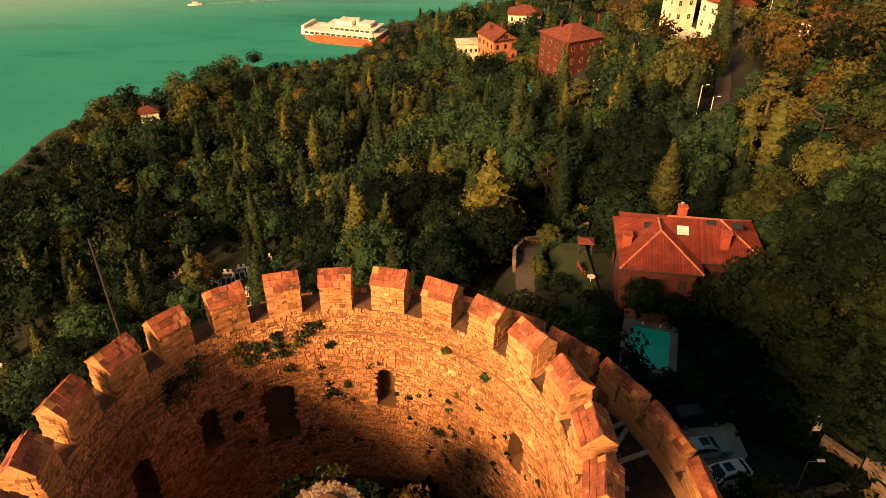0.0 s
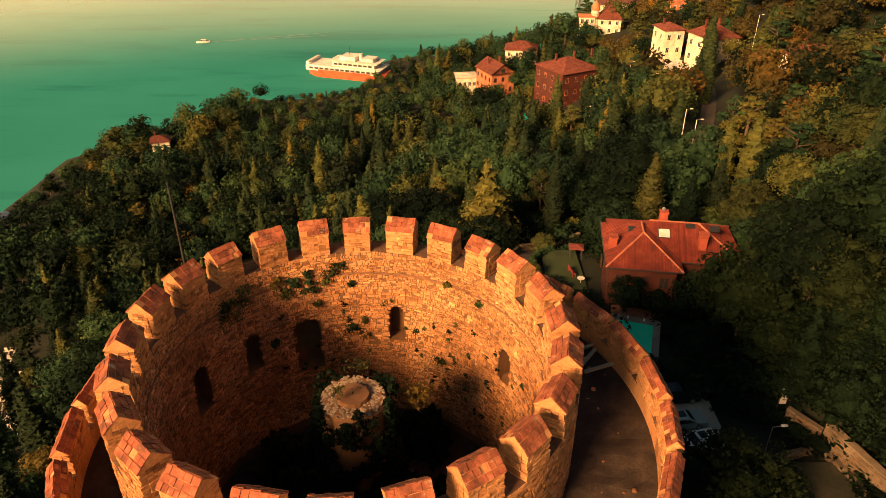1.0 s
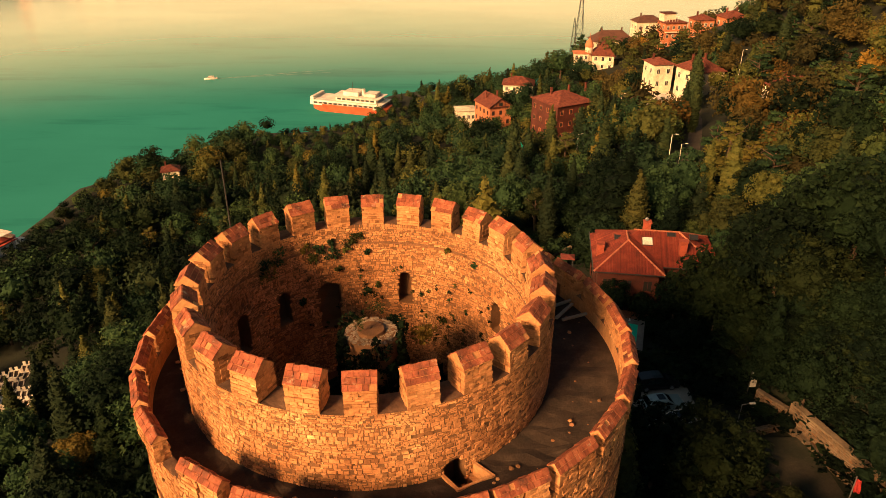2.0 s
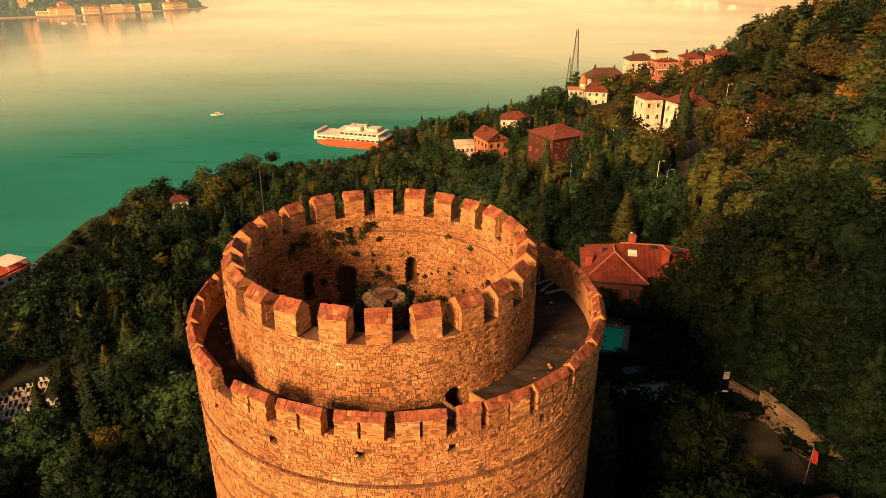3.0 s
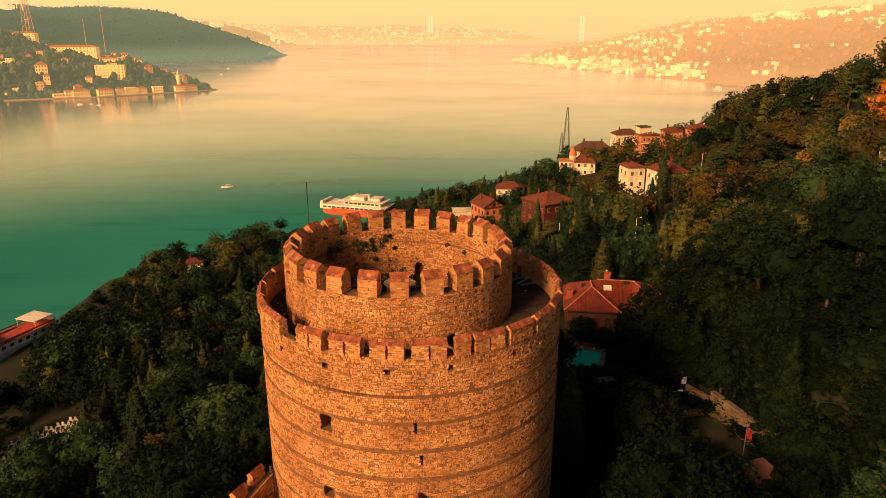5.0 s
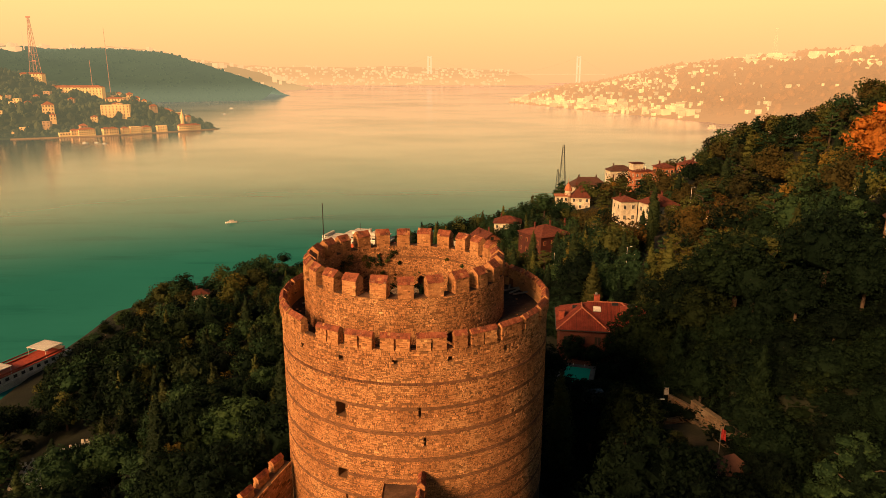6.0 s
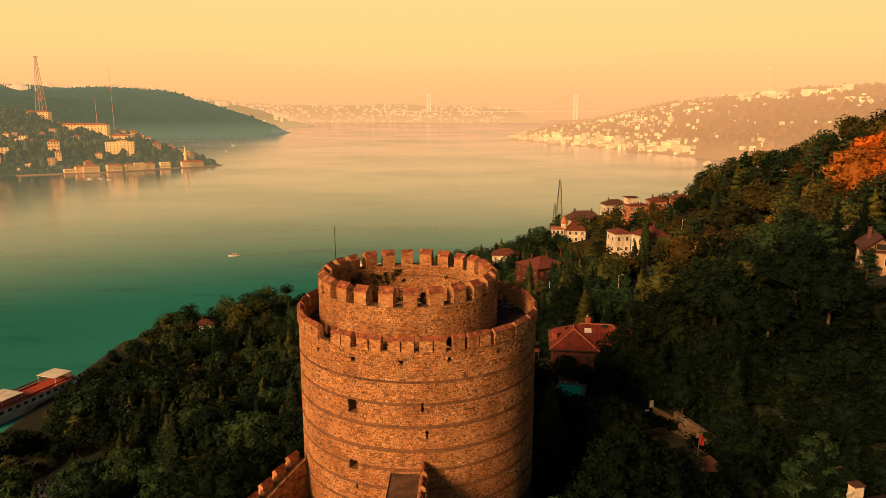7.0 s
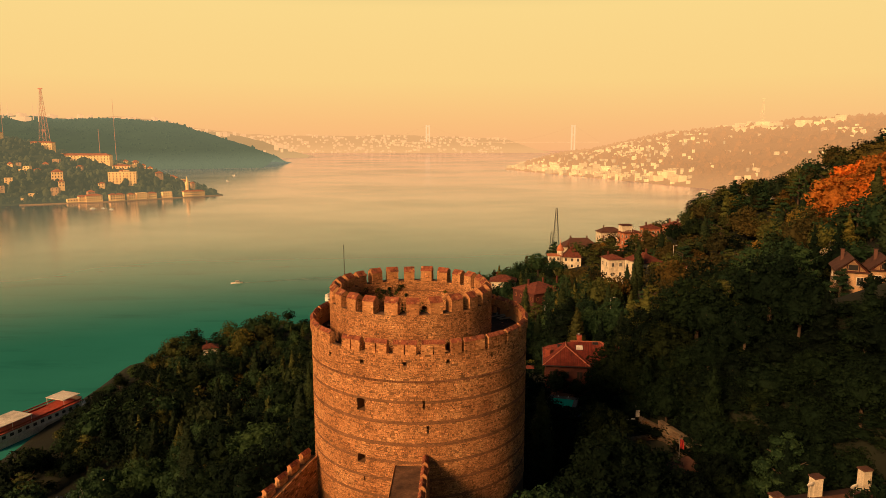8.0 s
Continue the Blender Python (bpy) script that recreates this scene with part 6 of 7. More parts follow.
# ---- the yard, its rubble wall and the low buildings beside the tower ----
def wall_run(name, label, a, b, za, zb, height, thick, cap, seed, merlons=0, mh=0.9, mat=None):
    """A straight rubble wall from a to b: core, proud stones on both faces, coping; crenellated where merlons > 0."""
    a, b = Vector(a), Vector(b)
    L = (b - a).length
    ang = math.degrees(math.atan2(b.y - a.y, b.x - a.x))
    w = thing(name, pose(a.x, a.y, 0, 0, 0, ang), label, "wall")
    rng = random.Random(seed)

    def top(u):
        return za + (zb - za) * u / L

    vs = [(0, -thick / 2, za - height), (L, -thick / 2, zb - height), (L, thick / 2, zb - height), (0, thick / 2, za - height), (0, -thick / 2, za), (L, -thick / 2, zb), (L, thick / 2, zb), (0, thick / 2, za)]
    put("core", mesh_from("core", vs, [(0, 1, 5, 4), (1, 2, 6, 5), (2, 3, 7, 6), (3, 0, 4, 7), (4, 5, 6, 7)], MORTAR), w)
    if thick >= 1:
        wv = [(0, -thick / 2 + 0.05, za + 0.012), (L, -thick / 2 + 0.05, zb + 0.012), (L, thick / 2 - 0.05, zb + 0.012), (0, thick / 2 - 0.05, za + 0.012)]
        put("wall_walk", mesh_from("wall_walk", wv + [(x, y, z - 0.01) for x, y, z in wv], [(0, 1, 2, 3), (0, 4, 5, 1), (1, 5, 6, 2), (2, 6, 7, 3), (3, 7, 4, 0)], WALK), w)
    sv, sf = [], []
    for side in (-1, 1):
        z = 0.05
        while z < height:
            h = rng.uniform(0.14, 0.3)
            u = rng.uniform(-0.1, 0.1)
            while u < L:
                ln = rng.uniform(0.2, 0.6)
                u1 = min(L, u + ln - 0.03)
                if u1 - u > 0.08 and rng.random() > 0.05:
                    pr = rng.uniform(0.02, 0.07)
                    n = len(sv)
                    for dd, g in ((-0.02, 0), (pr, 0.02)):
                        for uu, zz in ((max(0, u) + g, z - h + g), (u1 - g, z - h + g), (u1 - g, z - g - 0.03), (max(0, u) + g, z - g - 0.03)):
                            sv.append((uu + rng.uniform(-0.015, 0.015), side * (thick / 2 + dd), top(uu) - height + zz + h + rng.uniform(-0.012, 0.012)))
                    for q in ((4, 5, 6, 7), (0, 1, 5, 4), (1, 2, 6, 5), (2, 3, 7, 6), (3, 0, 4, 7)):
                        sf.append(tuple(n + k for k in (q if side < 0 else q[::-1])))
                u += ln
            z += h
    tagged(put("rubble_facing", mesh_from("rubble_facing", sv, sf, mat or STONE), w), kind="stuff")
    if merlons:
        me3 = merlon_meshes(L / merlons * 0.68, thick * 0.9 if thick < 1 else 0.6, mh, 0.35, seed + 1)
        for k in range(merlons):
            u = L * (k + 0.5) / merlons
            ob = put("merlon", me3[0], w, pose(u, -thick / 2 + 0.35 if thick >= 1 else 0, top(u) - 0.1))
            dress_merlon(me3, ob)
    else:
        cv = [(0, -thick / 2 - 0.06, za), (L, -thick / 2 - 0.06, zb), (L, thick / 2 + 0.06, zb), (0, thick / 2 + 0.06, za)]
        cv += [(x, y, z + cap) for x, y, z in cv]
        put("coping", mesh_from("wall_coping", cv, [(0, 1, 5, 4), (1, 2, 6, 5), (2, 3, 7, 6), (3, 0, 4, 7), (4, 5, 6, 7)], mat or STONE_ONE), w)
    return w


garden()
wall_run("rubble_wall", "grey rubble boundary wall of the yard", (34.1, 37.2), (37.6, 26.5), 53.0, 53.0, 3.0, 0.6, 0.1, 61, mat=GREYSTONE)
wall_run("rubble_wall", "low end of the rubble boundary wall", (31.6, 39.6), (33.9, 37.4), 52.6, 52.0, 2.4, 0.5, 0.1, 62, mat=GREYSTONE)
wall_run("yard_kerb", "low stone kerb wall round the yard", (27.5, 34.8), (33.6, 36.6), 50.9, 50.9, 1.2, 0.35, 0.08, 63, mat=GREYSTONE)
wall_run("yard_kerb", "low stone kerb wall round the yard", (33.7, 36.4), (36.4, 27.2), 50.9, 50.9, 1.2, 0.35, 0.08, 64, mat=GREYSTONE)
slab_on_ground("yard", "dark worn turf yard below the tower", "yard", [(30.5, 21 + 2 * k, 4.4) for k in range(8)], 0.3, YARD)
wall_run("castle_wall", "crenellated curtain wall running down from the tower", (-15.4, 9.9), (-26.5, -14.0), 60.6, 55.8, 14, 1.25, 0, 65, 12)
wall_run("castle_wall", "crenellated curtain wall abutting the tower", (-5.6, -62.0), (-3.5, 2.5), 63.2, 63.0, 16, 3.6, 0, 66, 26, 1.15)


def roofed_block(name, label, x, y, rot, w, d, z0, h, rise, wall, roof):
    hs = thing(name, pose(x, y, z0, 0, 0, rot), label, "building")
    part("wall", box(-w / 2, w / 2, -d / 2, d / 2, -2, h), wall, hs)
    part("roof", hip_roof(bmesh.new(), -w / 2, w / 2, -d / 2, d / 2, h, rise, 0.4, False), roof, hs)
    return hs


blk = roofed_block("outbuilding", "long low building with a dark tiled roof and chimneys", 42.5, 3.5, 12, 20, 8, 51.5, 5.2, 2.2, WHITEWALL, ROOFDARK)
for x, y, zt in ((-8.2, -0.6, 8.6), (-2.2, 0.8, 9.3), (3.8, 0.6, 9.6)):
    bm = box(x - 0.55, x + 0.55, y - 0.45, y + 0.45, 5.5, zt, 0.03)
    ch = part("chimney", bm, WHITEWALL, blk, "cream rendered chimney")
    part("cap", box(x - 0.65, x + 0.65, y - 0.55, y + 0.55, zt + 0.003, zt + 0.16, 0.02), ROOFDARK, ch)
for x, y in ((-3.4, 0.2), (0.8, -1.2)):
    d = bmesh.new()
    bmesh.ops.create_uvsphere(d, u_segments=14, v_segments=6, radius=0.42, matrix=Matrix.Translation((x, y, 8.9)) @ Matrix.Rotation(0.5, 4, "X") @ Matrix.Diagonal((1, 0.3, 1, 1)))
    rod(d, (x, y, 6.4), (x, y, 8.9), 0.03)
    part("satellite_dish", d, TRIM, blk, "white satellite dish")
gb = thing("gatehouse", pose(31.6, 18.5, 51.0, 0, 0, 15), "small cream gatehouse with a steep dark roof", "building")
part("wall", box(-1.8, 1.8, -1.6, 1.6, -2, 3.4), WHITEWALL, gb)
part("roof", hip_roof(bmesh.new(), -1.8, 1.8, -1.6, 1.6, 3.4, 1.7, 0.25), ROOFDARK, gb)


def post(name, label, cat, x, y, z0, z1, r=0.06, mat=None, head=0):
    p = thing(name, pose(x, y, z0), label, cat)
    part("pole", rod(bmesh.new(), (0, 0, 0), (0, 0, z1 - z0), r, r * 0.7, 8), mat or GREYM, p)
    if head == 1:
        part("arm", rod(bmesh.new(), (0, 0, z1 - z0 - 0.05), (0.9, 0, z1 - z0 + 0.1), 0.035, 0.03, 6), GREYM, p)
        part("lantern", box(0.7, 1.25, -0.12, 0.12, z1 - z0 + 0.06, z1 - z0 + 0.18, 0.02), TRIM, p)
    return p


fl = post("flagpole", "short pole with a hanging red flag", "flagpole", 32.8, 24.6, 50.4, 56.0)
fb = bmesh.new()
vv = [[fb.verts.new((0.06 + 0.14 * i, 0.12 * math.sin(i * 1.9 + k), 5.3 - 0.34 * k - 0.05 * i)) for i in range(5)] for k in range(5)]
for k in range(4):
    for i in range(4):
        fb.faces.new((vv[k][i], vv[k][i + 1], vv[k + 1][i + 1], vv[k + 1][i]))
part("flag", fb, surface("red_cloth", (0.3, 0.02, 0.018), fine=20), fl, "plain red cloth flag")
bn = post("banner_pole", "pole with a small white banner at the yard", "banner", 31.2, 40.6, 49.6, 54.2, mat=DARK)
part("banner", box(0.08, 0.7, -0.02, 0.02, 2.6, 4.4), TRIM, bn, "plain white cloth banner")
post("street_lamp", "slim grey street lamp by the yard", "street lamp", 28.6, 36.2, 50.3, 53.6, 0.05, head=1)
for x, y, h in ((33, 148, 6), (48, 118, 5), (47.5, 123, 6), (55, 196, 6), (88, 192, 6), (62, 176, 6)):
    z = ground_z(x, y)
    post("street_lamp", "pale street lamp rising from the trees", "street lamp", x, y, z, z + h + 3, 0.09, TRIM, 1)
post("flagpole", "bare steel pole on the tower's terrace", "flagpole", -12.75, 21.0, Z_TERR, 83.6, 0.06, DARK)


# ---- the far shores ----
def far_land(name, label, height, x0, x1, y0, y1, nx, ny, mat):
    xs, ys = np.linspace(x0, x1, nx), np.linspace(y0, y1, ny)
    vs = [(x, y, height(x, y)) for y in ys for x in xs]
    fs = [(j * nx + i, j * nx + i + 1, (j + 1) * nx + i + 1, (j + 1) * nx + i) for j in range(ny - 1) for i in range(nx - 1)]
    return tagged(put(name, mesh_from(name, vs, fs, mat, smooth=True)), label, "hills", kind="structure")


# haze is painted into these far materials as an emission mix
M_PROM = painted_haze_mat("far_wood_near", (0.052, 0.058, 0.027), (0.46, 0.43, 0.235), 0.22, 0.6, (950, 0.16), 0.05, 20)
M_PWALL = painted_haze_mat("far_cream_wall", (0.90, 0.60, 0.28), (1.05, 0.56, 0.22), 0.26, 0.35)
M_PDULL = painted_haze_mat("far_dull_wall", (0.40, 0.24, 0.12), (0.75, 0.46, 0.22), 0.28, 0.4)
M_PROOF = painted_haze_mat("far_red_roof", (0.46, 0.15, 0.07), (0.8, 0.40, 0.18), 0.22, 0.35)
M_PGLASS = painted_haze_mat("far_dark_pane", (0.16, 0.11, 0.07), (0.6, 0.38, 0.2), 0.25, 0.2)
M_RIDGE = painted_haze_mat("far_wood_mid", (0.024, 0.046, 0.026), (0.40, 0.43, 0.25), 0.20, 0.16, (2000, 0.34), 0.26, 60, 0.012)
M_RIGHT = painted_haze_mat("far_wood_right", (0.17, 0.085, 0.032), (1.06, 0.515, 0.20), 0.52, 0.4, (1400, 0.32), 0.14, 40)
M_RTOWN = painted_haze_mat("far_town", (0.88, 0.66, 0.38), (1.20, 0.70, 0.30), 0.50, 0.6, (1400, 0.24))
M_LAST = painted_haze_mat("far_hills_last", (0.10, 0.08, 0.05), (1.02, 0.535, 0.215), 0.84, 0.3, (4050, 0.1), 0.16, 70)
M_LTOWN = painted_haze_mat("far_town_last", (0.8, 0.6, 0.4), (1.18, 0.64, 0.28), 0.82, 0.4)
M_BRIDGE = painted_haze_mat("far_steel", (0.6, 0.55, 0.45), (1.22, 0.74, 0.36), 0.88)
M_PYLON = painted_haze_mat("far_red_steel", (0.5, 0.12, 0.07), (0.95, 0.46, 0.2), 0.5)


def ramp01(v, a, b):
    t = min(1.0, max(0.0, (v - a) / (b - a)))
    return t * t * (3 - 2 * t)


def rugged(x, y, s, amp):
    return amp * noise.fractal((x / s, y / s, 0.3), 0.8, 2.0, 4)


def prom_in(x, y):
    d = (y - 912) * 0.811 - (x + 620) * 0.584
    if x > -492:
        d = min(d, (y - 979) * 0.80 - (x + 492) * 0.6)
    tip = -(x + 359) - (y - 1099) * 0.55
    return min(d, tip * 0.9)


def prom_h(x, y):
    e = prom_in(x, y)
    return -3 + 5 * ramp01(e, 0, 5) + ramp01(e, 12, 130) * (34 + rugged(x, y, 60, 9)) + ramp01(e, 120, 420) * 62 + ramp01(e, 380, 900) * 40


def ridge_in(x, y):
    return min((y - 2040) * 0.75 - (x + 769) * 0.33, -(x + 587) - (y - 2650) * 0.6)


def ridge_h(x, y):
    e = ridge_in(x, y)
    return -3 + 4 * ramp01(e, 0, 10) + ramp01(e, 5, 520) * (150 + rugged(x, y, 170, 12)) + ramp01(e, 400, 900) * 20


def right_in(x, y):
    return min((x - 191) * 0.933 + (y - 2023) * 0.362, (x - 191) - (y - 2023) * 0.25)


def right_h(x, y):
    e = right_in(x, y)
    return -3 + 5 * ramp01(e, 0, 8) + ramp01(e, 10, 160) * 26 + ramp01(e, 120, 620) * (74 + rugged(x, y, 130, 14)) + ramp01(e, 500, 1200) * 52


def last_h(x, y):
    crest = 92 + rugged(x, y, 300, 20) + 135 * ramp01(-x, 1000, 2150) + 14 * math.exp(-((x + 250) / 260.0) ** 2)
    return -2 + crest * ramp01(y, 4080, 4420) * (1 - ramp01(x, 330, 800)) ** 1.5


def between_in(x, y):
    return min((y - 3050) * 0.8 - (x + 900) * 0.45, -(x + 640) - (y - 3500) * 0.5)


def between_h(x, y):
    e = between_in(x, y)
    return -3 + 4 * ramp01(e, 0, 10) + ramp01(e, 5, 420) * (105 + rugged(x, y, 200, 16)) + ramp01(e, 350, 900) * 85


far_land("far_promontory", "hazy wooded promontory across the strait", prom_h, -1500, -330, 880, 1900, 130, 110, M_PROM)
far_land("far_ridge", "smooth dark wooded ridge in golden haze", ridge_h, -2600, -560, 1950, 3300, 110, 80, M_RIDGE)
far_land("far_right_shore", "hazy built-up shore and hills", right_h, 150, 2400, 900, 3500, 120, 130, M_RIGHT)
M_BETWEEN = painted_haze_mat("far_wood_between", (0.09, 0.07, 0.035), (0.86, 0.50, 0.21), 0.62, 0.3, (3000, 0.2), 0.25, 50)
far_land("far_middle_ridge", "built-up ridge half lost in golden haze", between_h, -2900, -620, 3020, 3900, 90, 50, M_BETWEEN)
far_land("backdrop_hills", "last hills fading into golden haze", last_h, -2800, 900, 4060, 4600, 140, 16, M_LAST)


def clumps(name, label, count, area, inside, height, size, mat, seed, lo=8):
    """Crowns of a far wood: many lumpy tufts in one sheet."""
    rng = random.Random(seed)
    bm = bmesh.new()
    bmesh.ops.create_icosphere(bm, subdivisions=1, radius=1)
    base = np.array([v.co[:] for v in bm.verts])
    tri = [tuple(v.index for v in f.verts) for f in bm.faces]
    bm.free()
    vs, fs = [], []
    tries = 0
    while len(vs) < count * len(base) and tries < count * 12:
        tries += 1
        x, y = rng.uniform(area[0], area[1]), rng.uniform(area[2], area[3])
        if inside(x, y) < lo:
            continue
        s = size * rng.uniform(0.5, 1.4)
        z = height(x, y)
        jit = np.array([[rng.uniform(0.7, 1.3)] for _ in base])
        p = base * jit * np.array([s, s, s * rng.uniform(0.7, 1.5)]) + np.array([x, y, z + s * 0.5])
        n = len(vs)
        vs.extend(p.tolist())
        fs.extend([(n + a, n + b, n + c) for a, b, c in tri])
    tagged(put(name, mesh_from(name, vs, fs, mat)), label, "woods", kind="stuff")


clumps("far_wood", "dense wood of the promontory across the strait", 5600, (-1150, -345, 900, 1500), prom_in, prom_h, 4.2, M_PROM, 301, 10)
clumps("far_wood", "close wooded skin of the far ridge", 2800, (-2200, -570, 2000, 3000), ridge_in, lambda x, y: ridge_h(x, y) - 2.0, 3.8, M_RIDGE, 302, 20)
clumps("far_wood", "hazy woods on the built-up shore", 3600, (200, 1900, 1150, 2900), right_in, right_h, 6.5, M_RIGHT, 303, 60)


def town(name, label, count, area, inside, height, dims, mat, seed, keep=None):
    rng = random.Random(seed)
    vs, fs = [], []
    tries = 0
    while len(fs) < count * 5 and tries < count * 30:
        tries += 1
        x, y = rng.uniform(area[0], area[1]), rng.uniform(area[2], area[3])
        e = inside(x, y)
        if e < 6 or (keep is not None and not keep(x, y, e, rng)):
            continue
        w, d, h = rng.uniform(*dims[0]), rng.uniform(*dims[0]), rng.uniform(*dims[1])
        a = rng.uniform(-0.5, 0.5)
        z = height(x, y)
        n = len(vs)
        for zz in (z - 6, z + h):
            for ux, uy in ((-1, -1), (1, -1), (1, 1), (-1, 1)):
                vs.append((x + (ux * w * math.cos(a) - uy * d * math.sin(a)) / 2, y + (ux * w * math.sin(a) + uy * d * math.cos(a)) / 2, zz))
        for q in ((0, 1, 5, 4), (1, 2, 6, 5), (2, 3, 7, 6), (3, 0, 4, 7), (4, 5, 6, 7)):
            fs.append(tuple(n + k for k in q))
    tagged(put(name, mesh_from(name, vs, fs, mat)), label, "town", kind="stuff")


def right_keep(x, y, e, r):
    slope = math.exp(-((x - 590) / 170.0) ** 2 - ((y - 2200) / 330.0) ** 2)
    foot = 0.9 * math.exp(-((e - 70) / 55.0) ** 2) if y < 2050 else 0.0
    quay = 0.8 if e < 34 else 0.0
    crest = 0.5 if 610 < e < 700 and x > 1000 else 0.0
    patch = noise.noise((x / 90.0, y / 110.0, 4.0)) > -0.1
    return r.random() < max(slope * 0.95 if patch else slope * 0.25, foot * (0.8 if patch else 0.2) if 1450 < y else 0.1 * foot, quay * 0.45 if y > 1500 else quay * 0.15, crest, 0.006)


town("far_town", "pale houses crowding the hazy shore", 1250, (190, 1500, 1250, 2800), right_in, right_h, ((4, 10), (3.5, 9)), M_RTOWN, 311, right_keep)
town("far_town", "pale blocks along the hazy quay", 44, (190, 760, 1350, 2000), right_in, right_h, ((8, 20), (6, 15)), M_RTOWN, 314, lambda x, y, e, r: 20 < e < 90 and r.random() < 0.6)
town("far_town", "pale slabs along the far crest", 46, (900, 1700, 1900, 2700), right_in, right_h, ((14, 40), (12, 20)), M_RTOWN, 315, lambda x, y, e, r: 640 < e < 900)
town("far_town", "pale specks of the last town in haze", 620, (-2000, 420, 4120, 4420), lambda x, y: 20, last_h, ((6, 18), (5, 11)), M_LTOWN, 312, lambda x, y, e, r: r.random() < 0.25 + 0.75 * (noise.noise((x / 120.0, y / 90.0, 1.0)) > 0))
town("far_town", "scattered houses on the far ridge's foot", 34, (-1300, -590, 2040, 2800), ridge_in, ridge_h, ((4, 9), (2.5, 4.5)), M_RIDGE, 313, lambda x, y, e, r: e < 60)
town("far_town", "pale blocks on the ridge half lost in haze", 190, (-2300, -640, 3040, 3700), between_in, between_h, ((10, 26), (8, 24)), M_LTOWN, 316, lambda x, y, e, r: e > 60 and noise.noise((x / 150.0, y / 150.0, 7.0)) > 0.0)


def far_house(label, x, y, w, d, h, rot, storeys, cols, rise=3.0, z=None, wall=None, group="houses on the far promontory"):
    z = prom_h(x, y) if z is None else z
    hs = thing("waterside_house", pose(x, y, z, 0, 0, rot), label, "house", group)
    part("wall", box(-w / 2, w / 2, -d / 2, d / 2, -8, h), wall or M_PWALL, hs)
    if rise:
        part("roof", hip_roof(bmesh.new(), -w / 2, w / 2, -d / 2, d / 2, h, rise, 0.7), M_PROOF, hs)
    key = "pane_%d" % int(h / storeys * 10)
    me = bpy.data.meshes.get(key)
    if me is None:
        bm = box(-0.8, 0.8, -0.06, 0.05, 0, h / storeys * 0.55)
        me = bpy.data.meshes.new(key)
        bm.to_mesh(me)
        bm.free()
        me.materials.append(M_PGLASS)
    for s in range(storeys):
        for k in range(cols):
            put("window", me, hs, pose(-w / 2 + w * (k + 0.5) / cols, -d / 2 - 0.02, s * h / storeys + h / storeys * 0.25))
    return hs


def shore(u):
    """A point just behind the promontory's quay, u from its near end to the tip."""
    if u < 0.5:
        k = u / 0.5
        return -620 + 128 * k, 918 + 67 * k
    k = (u - 0.5) / 0.5
    return -492 + 110 * k, 986 + 98 * k


for u, w, h, st, lab in ((0.30, 17, 5, 1, "low cream boathouse standing on the quay"), (0.345, 12, 9, 2, "cream waterside house with a red roof"), (0.40, 26, 10, 3, "long cream waterside mansion with red roofs"), (0.49, 13, 10, 2, "sunlit cream waterside house on the quay"), (0.525, 15, 10, 2, "sunlit cream waterside house on the quay"),
                         (0.58, 12, 9, 2, "cream waterside house with a red roof"), (0.63, 17, 11, 3, "red-roofed waterside mansion with balconies"), (0.685, 14, 9, 2, "terracotta waterside house on the quay"), (0.765, 17, 10, 2, "bright cream waterside house on the quay"), (0.88, 15, 9, 2, "bright end of a long quayside hall"), (0.92, 34, 8, 2, "long red-roofed quayside hall")):
    x, y = shore(u)
    far_house(lab, x - 4, y + 8 + (w % 5), w * 0.86, 11, h * 0.8, 37 + (w % 7) - 3, st, max(3, int(w / 3.5)), 2.4 if w != 17 else 0, 2.0)
far_house("large flat-roofed cream apartment block", -521, 1082, 42, 18, 22, 16, 5, 8, 0, prom_h(-521, 1082) - 6)
far_house("long cream school building with red roofs", -668, 1255, 95, 16, 14, 4, 3, 16, 3.5, prom_h(-668, 1255) + 2)
far_house("cream wing beside the long school building", -738, 1238, 44, 14, 12, 2, 3, 8, 2.5, prom_h(-738, 1238) + 2)
far_house("gabled cream house on the wooded slope", -600, 1030, 16, 14, 15, 25, 3, 4, 4.5)
far_house("small cream house on the wooded slope", -575, 1200, 30, 12, 9, 10, 2, 6, 2.5, prom_h(-575, 1200) + 4)
far_house("pale house above the trees", -800, 1200, 26, 12, 10, 0, 2, 5, 2.0, prom_h(-800, 1200) + 4)
far_house("pale house above the trees", -850, 1220, 18, 12, 14, 0, 3, 4, 2.0, prom_h(-850, 1220) + 4)
far_house("red-roofed house near the promontory's end", -470, 1160, 18, 12, 8, 20, 2, 4, 3.5)
hr = random.Random(42)
lot = 0
while lot < 74:
    x, y = hr.uniform(-980, -400), hr.uniform(940, 1420)
    e = prom_in(x, y)
    if e < 20 or e > 360 or hr.random() < e / 460:
        continue
    lot += 1
    w = hr.uniform(6, 13)
    far_house(hr.choice(("small cream house among the promontory's trees", "red-roofed house among the promontory's trees")), x, y, w, hr.uniform(7, 10), hr.choice((5, 6, 7, 8)), hr.uniform(0, 45), 2, int(w / 4), hr.choice((0, 2.2, 3.0)), prom_h(x, y) + hr.uniform(0, 4), hr.choice((M_PWALL, M_PWALL, M_PDULL)))
x, y = shore(0.86)
mn = thing("waterside_turret", pose(x, y + 16, 2), "slender white turret with a pointed top", "turret")
part("shaft", rod(bmesh.new(), (0, 0, 0), (0, 0, 17), 3.0, 2.6, 12), M_PWALL, mn)
part("gallery", rod(bmesh.new(), (0, 0, 17), (0, 0, 21), 3.6, 3.6, 12), M_PWALL, mn)
